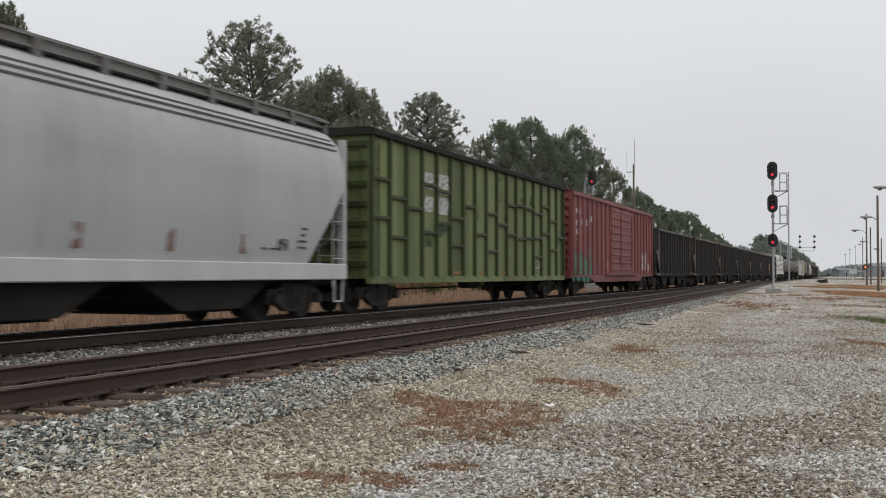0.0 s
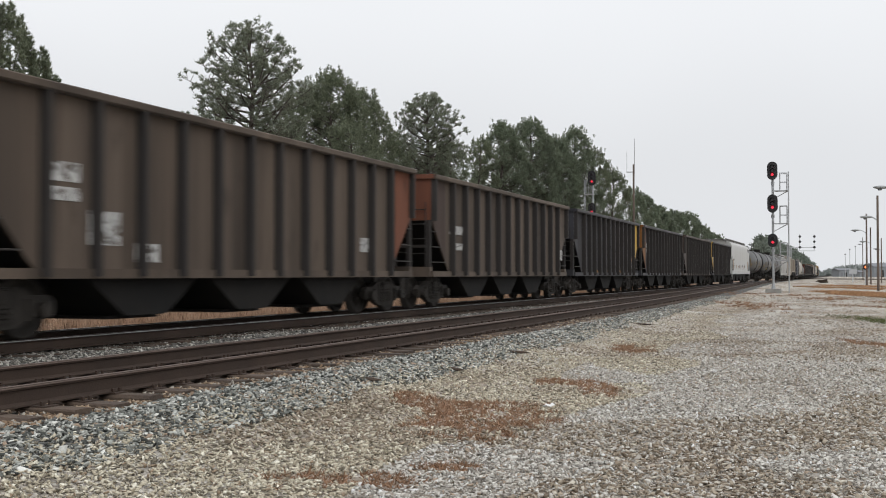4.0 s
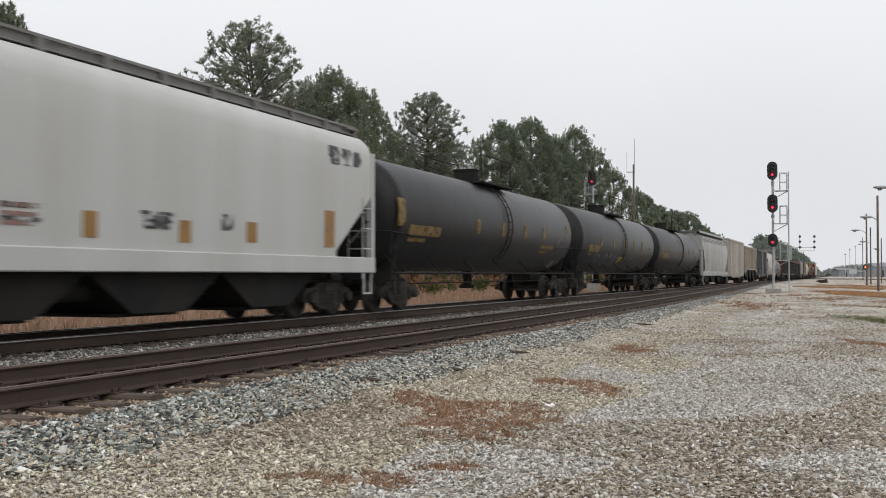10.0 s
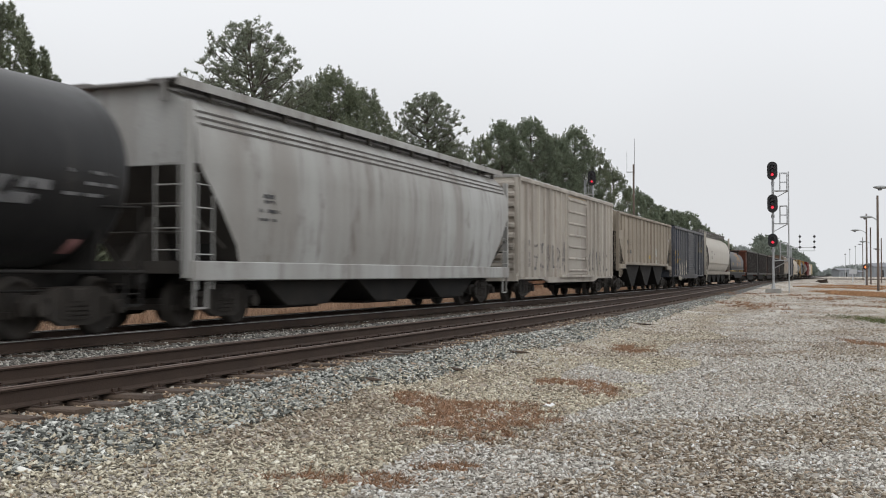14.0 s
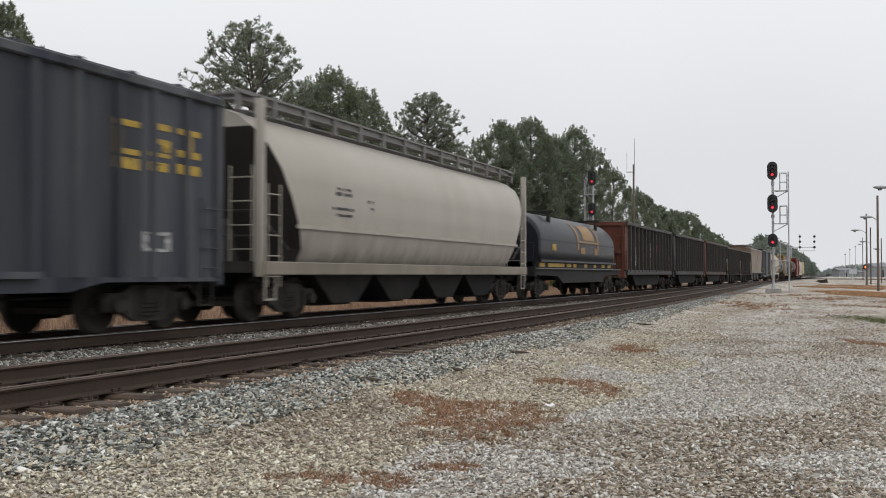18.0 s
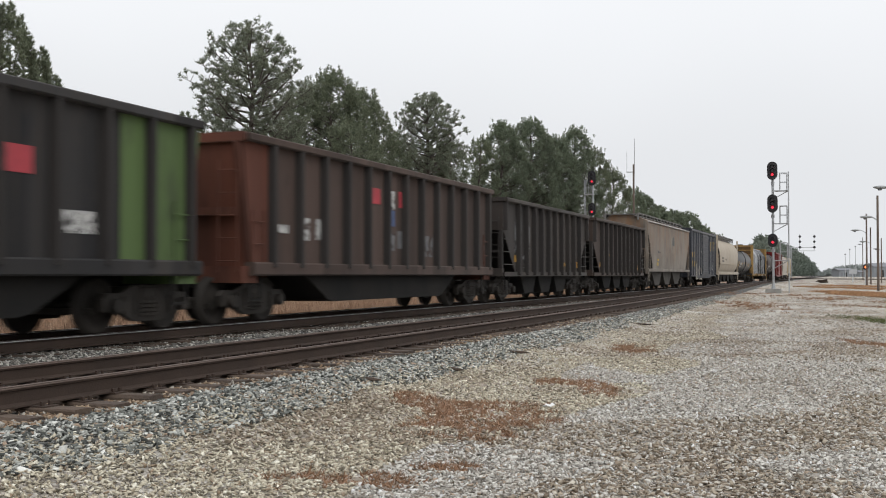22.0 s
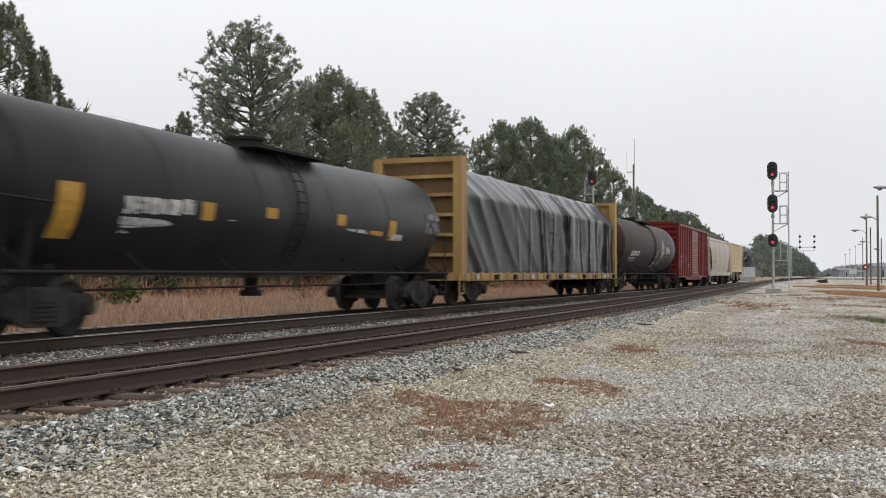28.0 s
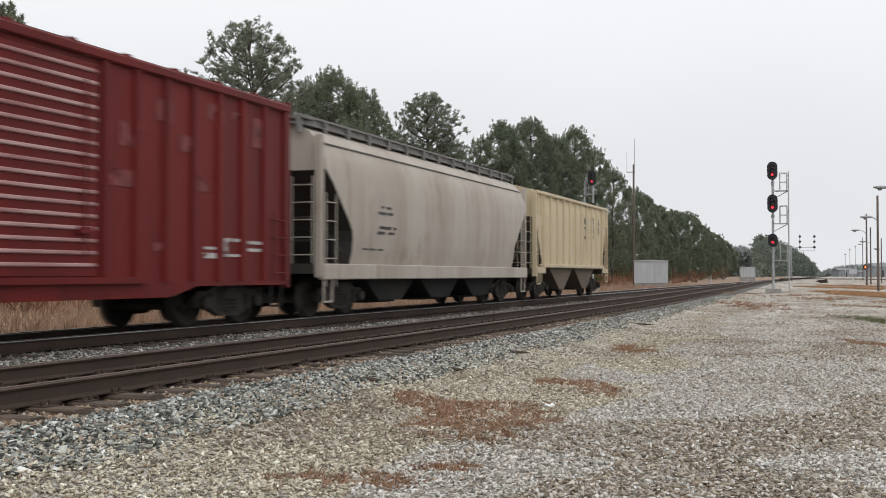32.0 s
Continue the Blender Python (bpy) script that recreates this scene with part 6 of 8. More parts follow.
marks(11, "ochre", [(-3.03, -2.70, 2.22, 2.66), (-0.47, -0.11, 2.21, 2.67), (2.10, 2.42, 2.23, 2.69), (4.53, 4.89, 2.23, 2.69), (7.96, 8.28, 2.59, 2.90), (4.58, 6.29, 1.92, 2.05), (4.58, 5.59, 1.75, 1.85), (-8.27, -6.01, 2.00, 2.27), (-9.09, -8.65, 2.20, 2.92), (-8.16, -6.96, 1.83, 1.93)])
marks(11, "grey", [(6.67, 7.92, 2.37, 2.46), (6.67, 7.92, 2.18, 2.26), (6.67, 7.92, 1.99, 2.07)])
marks(11, "white", [(7.44, 7.82, 1.26, 1.49)])
marks(12, "ochre", [(-7.62, -5.49, 1.98, 2.28), (-7.57, -6.68, 1.84, 1.90), (-5.38, -5.06, 2.23, 2.67), (-2.61, -2.30, 2.23, 2.68), (-0.04, 0.26, 2.25, 2.70), (2.59, 2.88, 2.22, 2.71), (4.91, 5.26, 2.24, 2.73), (5.23, 6.78, 1.92, 2.06)])
scrawl(12, "grey", -5.9, -4.4, 1.5, 1.95, 3, 0.06, 11)
scrawl(12, "grey", -3.9, -0.4, 1.45, 1.95, 5, 0.06, 12)
scrawl(12, "grey", 0.9, 3.4, 1.5, 1.95, 4, 0.06, 13)
marks(12, "grey", [(7.17, 8.29, 2.34, 2.46), (7.17, 8.29, 2.16, 2.25), (7.17, 8.29, 1.97, 2.07)])
marks(12, "yellow", [(-0.34, 0.60, 1.57, 1.84)])
marks(13, "ochre", [(-7.45, -5.22, 1.98, 2.30), (-7.43, -6.51, 1.86, 1.91), (-8.17, -7.78, 2.01, 2.88), (-5.16, -4.81, 2.24, 2.69), (-2.40, -2.01, 2.29, 2.70), (0.30, 0.66, 2.26, 2.71), (2.91, 3.34, 2.34, 2.73), (5.36, 5.74, 2.38, 2.70)])
marks(13, "grey", [(-1.28, -0.67, 3.13, 3.21), (-1.15, -0.47, 2.98, 3.07), (-1.02, -0.39, 2.88, 2.93), (0.60, 1.61, 1.79, 2.08), (6.22, 7.28, 1.95, 2.32), (6.82, 7.52, 2.17, 2.31), (6.82, 7.29, 1.96, 2.10), (7.85, 8.96, 2.47, 2.52), (7.81, 8.92, 2.30, 2.35), (7.81, 8.89, 2.13, 2.18)])
marks(14, "dark", [(-6.80, -6.41, 2.44, 2.52), (-6.80, -6.41, 2.34, 2.40), (-6.95, -6.21, 2.16, 2.23), (-6.95, -6.28, 2.00, 2.05)])
marks(15, "tanpaint", [(-0.77, 2.24, 3.68, 4.20), (-0.77, 2.03, 2.53, 3.24), (-0.77, 1.93, 1.11, 2.05)])
scrawl(15, "fadeblack", -6.9, -1.2, 1.1, 2.2, 8, 0.05, 9)
scrawl(15, "fadeblack", 2.8, 6.8, 1.1, 2.1, 6, 0.05, 10)
marks(16, "white", [(-3.28, -2.98, 1.84, 2.39), (2.74, 3.13, 2.01, 2.50), (3.00, 3.73, 1.53, 1.84), (3.27, 3.86, 1.47, 1.81)])
marks(16, "yellow", [(0.51, 0.95, 1.86, 2.05)])
marks(16, "dark", [(-5.11, -4.92, 2.49, 2.67), (-5.85, -5.55, 2.51, 2.73), (-4.37, -4.14, 2.51, 2.72), (-5.85, -5.52, 2.07, 2.23), (-5.17, -4.78, 2.07, 2.25)])
ring_mark(16, "white", 7.55, 3.32, 0.22, 0.28)
for k in (11, 12, 13):
    marks(k, "placard", [(8.42, 8.68, 1.28, 1.5)])
marks(17, "yellow", [(4.62, 5.25, 3.32, 3.42), (4.62, 4.83, 2.94, 3.29), (4.62, 5.25, 2.87, 2.96), (4.62, 5.25, 2.64, 2.82), (5.55, 6.09, 3.36, 3.47), (5.55, 5.73, 3.19, 3.34), (5.55, 6.09, 3.12, 3.21), (5.89, 6.09, 3.00, 3.14), (5.52, 6.06, 2.91, 2.98), (5.52, 6.01, 2.67, 2.82), (6.30, 6.96, 3.36, 3.46), (6.50, 6.75, 3.09, 3.36), (6.30, 6.96, 2.97, 3.09), (6.30, 6.96, 2.68, 2.85), (-6.82, -6.65, 2.18, 2.53), (-6.50, -6.20, 2.20, 2.56), (-5.82, -5.20, 2.47, 2.55), (-5.63, -5.42, 2.22, 2.46), (-6.80, -6.55, 1.69, 2.02), (-6.43, -6.13, 1.70, 2.04), (-5.95, -5.63, 1.72, 2.03), (-5.53, -5.20, 1.71, 2.03), (-5.01, -4.40, 1.95, 2.03), (-6.75, -6.25, 1.03, 1.29)])
scrawl(17, "graf", -5.5, -1.5, 0.74, 1.8, 5, 0.2, 7)
scrawl(17, "grey", -0.9, 1.5, 1.0, 1.5, 4, 0.07, 17)
marks(17, "white", [(5.37, 6.11, 1.61, 1.66), (5.37, 6.11, 1.34, 1.39), (5.37, 5.48, 1.34, 1.66), (5.99, 6.11, 1.34, 1.67), (-2.24, -1.90, 2.53, 2.70)])
marks(18, "dark", [(-5.90, -5.22, 2.83, 2.89), (-5.96, -5.19, 2.71, 2.79), (-6.15, -5.10, 2.39, 2.45), (-6.15, -5.16, 2.25, 2.31), (-4.34, -4.00, 2.63, 2.70), (-4.34, -4.00, 2.46, 2.53)])
marks(20, "white", [(-5.18, -4.56, 2.14, 2.40), (-4.28, -3.71, 2.11, 2.38), (-5.18, -4.56, 1.79, 2.05), (-4.35, -3.78, 1.79, 2.04), (-5.18, -4.65, 1.49, 1.69), (-4.35, -3.81, 1.44, 1.71), (0.16, 0.77, 2.30, 2.74), (0.21, 0.72, 1.93, 2.21)])
marks(20, "red", [(-1.59, -1.05, 2.34, 2.70), (1.95, 2.62, 2.33, 2.74)])
marks(20, "orange", [(-2.71, -2.29, 1.33, 1.73), (-0.05, 0.38, 1.33, 1.75), (-6.13, -5.86, 1.66, 2.27)])
marks(21, "red", [(-2.20, -1.58, 2.27, 2.67), (2.63, 3.29, 2.37, 2.76)])
marks(21, "white", [(0.12, 0.89, 2.26, 2.89), (3.88, 4.64, 1.57, 1.91)])
marks(21, "blue", [(0.12, 0.80, 1.96, 2.23)])
marks(21, "grey", [(-4.88, -4.04, 2.15, 2.43), (-3.50, -2.75, 2.13, 2.42), (-5.67, -5.15, 1.64, 1.79), (-4.94, -4.47, 1.66, 1.79)])
marks(21, "orange", [(-6.05, -5.67, 1.51, 2.05)])
marks(22, "white", [(-5.19, -4.70, 1.68, 2.15), (-4.42, -3.98, 1.70, 2.15), (-0.67, -0.18, 2.59, 3.05), (-6.00, -5.61, 1.80, 1.97)])
marks(22, "red", [(-1.69, -1.07, 2.67, 3.05), (0.10, 0.69, 2.66, 3.07)])
marks(22, "blue", [(-0.67, -0.18, 2.17, 2.56)])
marks(22, "grey", [(-0.77, -0.18, 1.56, 2.00), (-0.00, 0.66, 1.62, 2.06), (1.74, 2.44, 1.44, 2.00)])
marks(23, "amber", [(-4.66, -4.10, 1.38, 1.62), (-2.46, -2.04, 1.45, 1.59), (1.82, 2.30, 1.30, 1.44), (4.19, 4.85, 1.25, 1.48)])
marks(23, "grey", [(-4.62, -3.85, 1.63, 2.86), (-3.69, -2.78, 1.49, 2.87), (-3.56, -3.06, 1.20, 1.43), (2.96, 3.52, 1.12, 1.49)])
marks(24, "yellow", [(-4.59, -3.95, 2.36, 2.45), (-4.59, -4.34, 2.11, 2.31), (-4.27, -3.95, 2.14, 2.34), (-3.57, -2.89, 2.36, 2.46), (-3.38, -3.11, 2.12, 2.36), (-4.63, -3.98, 1.81, 1.94), (-4.59, -4.01, 1.63, 1.78), (-3.59, -2.99, 1.81, 1.95), (-3.56, -2.99, 1.62, 1.77), (-2.65, -1.92, 1.81, 1.93), (-2.60, -1.97, 1.63, 1.77)])
marks(24, "amber", [(-4.80, -4.27, 1.30, 1.51), (-2.48, -1.97, 1.20, 1.33), (-0.42, 0.29, 1.16, 1.44), (1.74, 2.35, 1.16, 1.31), (4.00, 4.70, 1.18, 1.44)])
marks(24, "white", [(2.82, 3.40, 1.29, 1.63)])
marks(25, "yellow", [(-5.12, -4.67, 1.76, 1.90), (-5.23, -4.75, 1.49, 1.69)])
marks(25, "dark", [(-4.94, -4.16, 2.24, 2.34), (-5.02, -4.63, 2.33, 2.38)])
marks(26, "yellow", [(-7.04, -6.60, 2.24, 2.59), (-6.47, -6.01, 2.25, 2.61), (-5.87, -4.95, 2.55, 2.63), (-5.63, -5.25, 2.25, 2.55), (-7.00, -6.56, 1.56, 1.98), (-6.42, -5.96, 1.56, 1.96), (-5.82, -4.85, 1.56, 1.96), (3.88, 4.93, 3.53, 3.66), (3.88, 4.20, 3.04, 3.51), (3.88, 4.93, 2.91, 3.06), (5.18, 6.04, 3.56, 3.69), (5.35, 5.86, 2.92, 3.56), (6.21, 7.11, 3.55, 3.69), (6.39, 6.84, 2.94, 3.55)])
scrawl(26, "graf", -4.85, -1.2, 0.66, 1.5, 4, 0.17, 8)
marks(26, "white", [(5.10, 5.95, 1.31, 1.75), (-2.22, -1.81, 2.60, 2.80)])
marks(27, "dark", [(-6.24, -4.86, 2.39, 2.52), (-6.24, -4.63, 2.11, 2.24), (-3.41, -2.40, 2.27, 2.41)])
marks(28, "white", [(-5.75, -5.57, 1.94, 2.22), (-5.52, -5.35, 1.95, 2.23), (-5.29, -5.12, 1.97, 2.23), (-5.07, -4.89, 1.96, 2.24), (-4.83, -4.65, 1.98, 2.23), (-4.59, -4.25, 1.98, 2.24), (-4.18, -3.84, 2.01, 2.27), (-5.78, -4.09, 1.76, 1.89), (-5.71, -3.51, 1.63, 1.75), (-2.74, -1.74, 1.85, 1.98), (1.14, 1.73, 1.84, 1.98), (2.31, 3.42, 1.86, 2.02), (4.90, 5.54, 1.83, 1.98)])
marks(28, "amber", [(-7.30, -6.80, 1.50, 2.34), (-3.59, -3.21, 1.79, 2.26), (-1.37, -0.94, 1.82, 2.29), (1.75, 2.17, 1.83, 2.32), (4.66, 5.08, 1.82, 2.31), (3.58, 4.32, 1.69, 2.02)])
marks(28, "grey", [(7.07, 8.20, 2.44, 2.62), (7.11, 8.11, 2.07, 2.38)])
marks(30, "white", [(4.58, 4.77, 2.25, 2.66), (4.84, 5.06, 2.25, 2.67), (5.13, 5.36, 2.27, 2.67), (5.47, 5.67, 2.27, 2.66), (5.78, 6.12, 2.27, 2.66), (1.27, 1.99, 1.57, 1.71), (1.30, 1.94, 1.42, 1.53), (2.60, 3.31, 1.65, 1.72), (2.66, 3.25, 1.57, 1.62), (-6.41, -5.96, 1.95, 2.21), (-5.84, -5.37, 1.97, 2.23), (-5.25, -4.79, 1.97, 2.23), (-4.69, -4.11, 1.98, 2.25), (-6.68, -4.85, 1.81, 1.87), (-6.68, -5.00, 1.70, 1.75)])
marks(30, "orange", [(1.40, 1.71, 1.88, 2.34), (4.32, 4.55, 1.95, 2.28)])
marks(31, "white", [(-6.99, -6.50, 2.30, 2.39), (-6.99, -6.50, 2.09, 2.22), (-6.44, -6.04, 2.30, 2.39), (-6.44, -6.04, 2.10, 2.22), (-7.05, -6.59, 1.91, 2.00), (-7.05, -6.59, 1.74, 1.86), (-6.50, -6.04, 1.91, 1.98), (-6.47, -6.04, 1.75, 1.85), (-7.05, -6.64, 1.47, 1.65), (-7.05, -6.64, 1.30, 1.40), (-6.50, -6.04, 1.49, 1.64), (-6.47, -6.04, 1.30, 1.41), (-4.65, -4.30, 1.91, 2.19), (-3.13, -2.55, 1.42, 1.76), (5.43, 6.14, 1.57, 1.63), (5.43, 6.14, 1.29, 1.34), (5.43, 5.53, 1.28, 1.62), (6.04, 6.14, 1.29, 1.63), (4.76, 5.25, 1.41, 1.46), (4.76, 5.25, 1.25, 1.35), (6.24, 6.76, 1.54, 1.60), (6.24, 6.76, 1.40, 1.46), (-0.08, 0.26, 1.50, 1.66)])
marks(31, "fade", [(1.56, 2.07, 2.98, 3.32), (2.41, 2.98, 2.99, 3.39), (3.36, 3.83, 3.52, 3.89), (4.85, 5.40, 3.72, 4.03), (5.68, 6.18, 3.67, 3.99), (6.38, 6.80, 3.41, 3.98), (2.21, 2.84, 2.35, 2.62), (3.28, 3.67, 1.35, 1.49), (4.58, 5.03, 2.43, 2.73), (3.99, 4.49, 3.07, 3.36)])
marks(32, "dark", [(-4.86, -4.18, 2.56, 2.62), (-4.96, -4.11, 2.41, 2.48), (-4.99, -3.87, 2.06, 2.13), (-5.05, -3.97, 1.93, 2.00), (-5.75, -4.46, 1.54, 1.58)])
marks(33, "dark", [(1.70, 2.34, 3.13, 3.43), (2.89, 3.46, 3.19, 3.49), (3.92, 4.51, 3.18, 3.49), (1.70, 2.34, 2.74, 3.04), (2.89, 3.46, 2.78, 3.08), (3.92, 4.51, 2.77, 3.08), (1.70, 2.34, 2.49, 2.64), (2.89, 3.46, 2.53, 2.68)])


EMBLEM_WHITE = mat("faded_emblem_white", (0.42, 0.41, 0.39), 0.65, vary=0.4, grain=8, bump=0)
EMBLEM_GREY = mat("faded_emblem_grey", (0.20, 0.195, 0.19), 0.7, vary=0.5, grain=6, bump=0)
EMBLEM_DARK = mat("faded_emblem_dark", (0.075, 0.08, 0.075), 0.7, vary=0.4, grain=6, second=(0.13, 0.115, 0.095), bump=0)


def diamond_mark():
    """The white diamond on the brown tank car, with plain blocks inside."""
    car, surf = BY_NUMBER[30], SURFACE[30]

    def lozenge(yc, zc, a, b, m, lift, hole=0.0):
        rows = []
        for q in [hole + (1 - hole) * j / 6 for j in range(7)]:
            ring = []
            for k in range(41):
                t = k / 40 * 4
                c, f = int(t) % 4, t - int(t)
                pts = [(1, 0), (0, 1), (-1, 0), (0, -1), (1, 0)]
                py, pz = pts[c][0] + (pts[c + 1][0] - pts[c][0]) * f, pts[c][1] + (pts[c + 1][1] - pts[c][1]) * f
                z = zc + b * pz * max(q, 0.01)
                ring.append((surf(z) + lift, yc + a * py * max(q, 0.01), z))
            rows.append(ring)
        part("emblem", Geo().loft(rows, caps=False, closed=False), m, car)

    lozenge(3.4, 2.46, 0.8, 0.84, EMBLEM_GREY, 0.014, 0.0)
    for dy, dz in ((0, 0.42), (-0.22, 0.21), (0.22, 0.21), (0, 0.0), (-0.22, -0.21), (0.22, -0.21), (0, -0.42)):
        lozenge(3.4 + dy, 2.46 + dz, 0.19, 0.18, EMBLEM_WHITE, 0.022)


diamond_mark()


def round_emblem():
    """A faded dark disc on the rusty hopper, green at its foot."""
    car, surf = BY_NUMBER[25], SURFACE[25]
    yc, zc, r = 0.98, 2.97, 0.44
    for lo, hi, m in ((-1.0, -0.35, MARK["teal"]), (-0.35, 1.0, EMBLEM_DARK)):
        rows = []
        for k in range(11):
            q = lo + (hi - lo) * k / 10
            w = r * math.sqrt(max(1 - q * q, 0.003))
            z = zc + r * q
            rows.append([(surf(z) + 0.013, yc - w, z), (surf(z) + 0.013, yc + w, z)])
        part("emblem", Geo().loft(rows, caps=False, closed=False), m, car)


round_emblem()

# ---- woods, verge, signals, poles
def at_view(px, depth):
    """Plan position at a bearing across the view and a depth along it."""
    a = radians(YAW)
    s = (px - 784) / 1877 * depth
    return (s * math.cos(a) - depth * math.sin(a), s * math.sin(a) + depth * math.cos(a))


def view_z(py, depth):
    return EYE[2] + (486 - py) / 1877 * depth


def tri_mesh(name, pts, material, per_face=3):
    """Many loose triangles (or quads) from an array of corners."""
    pts = np.asarray(pts, dtype=np.float32).reshape(-1, 3)
    n = len(pts) // per_face
    me = bpy.data.meshes.new(name)
    me.vertices.add(len(pts))
    me.vertices.foreach_set("co", pts.ravel())
    me.loops.add(n * per_face)
    me.loops.foreach_set("vertex_index", np.arange(n * per_face, dtype=np.int32))
    me.polygons.add(n)
    me.polygons.foreach_set("loop_start", np.arange(0, n * per_face, per_face, dtype=np.int32))
    me.materials.append(material)
    me.update(calc_edges=True)
    return me


BARK = mat("pine_bark", (0.13, 0.11, 0.095), 0.95, vary=0.5, grain=4, bump=0.8, bump_scale=15)
NEEDLE = mat("pine_needles", (0.26, 0.285, 0.215), 0.85, vary=0.4, grain=0.5, second=(0.20, 0.225, 0.16), tones=0.8, bump=0, gloss=0.2, leaf=0.5)
NEEDLE_DARK = mat("dense_pine_needles", (0.215, 0.24, 0.165), 0.85, vary=0.4, grain=0.5, second=(0.185, 0.21, 0.14), tones=0.8, bump=0, gloss=0.2, leaf=0.5)
# paler, greyer needles for the farther pines: distance haze put into the colour
NEEDLE_HAZED = mat("hazed_pine_needles", (0.235, 0.27, 0.195), 0.85, vary=0.4, grain=0.5, second=(0.19, 0.225, 0.155), tones=0.8, bump=0, gloss=0.2, leaf=0.5)
DRY = mat("dry_weeds", (0.36, 0.25, 0.175), 0.9, vary=0.4, grain=0.6, second=(0.31, 0.20, 0.135), second_amount=0.8, tones=0.8, bump=0, gloss=0.1)
RED_WEED = mat("russet_weeds", (0.25, 0.135, 0.085), 0.9, vary=0.4, grain=0.6, second=(0.19, 0.11, 0.07), tones=0.8, bump=0, gloss=0.1)
SHRUB = mat("green_shrub", (0.10, 0.12, 0.04), 0.8, vary=0.4, grain=0.8, second=(0.075, 0.08, 0.035), tones=0.9, bump=0, gloss=0.2, leaf=0.35)
STRAW_TURF = mat("straw_turf", (0.42, 0.25, 0.14), 0.95, vary=0.4, grain=2, second=(0.33, 0.19, 0.11), tones=0.8, bump=0, gloss=0.1)
GRASS = mat("dead_turf", (0.30, 0.185, 0.12), 0.95, vary=0.4, grain=2, second=(0.28, 0.165, 0.10), tones=0.8, bump=0, gloss=0.1)


def blades(rng, centres, length, width, lift, count):
    """count thin triangles round each centre, pointing mostly upwards."""
    c = np.repeat(centres, count, axis=0)
    n = len(c)
    d = rng.normal(size=(n, 3))
    d[:, 2] = np.abs(d[:, 2]) * 0.6 + lift
    d /= np.linalg.norm(d, axis=1, keepdims=True)
    side = np.cross(d, rng.normal(size=(n, 3)))
    side /= np.linalg.norm(side, axis=1, keepdims=True)
    ln = rng.uniform(length[0], length[1], (n, 1))
    wd = rng.uniform(width[0], width[1], (n, 1))
    return np.stack([c - side * wd, c + side * wd, c + d * ln], axis=1).reshape(-1, 3)


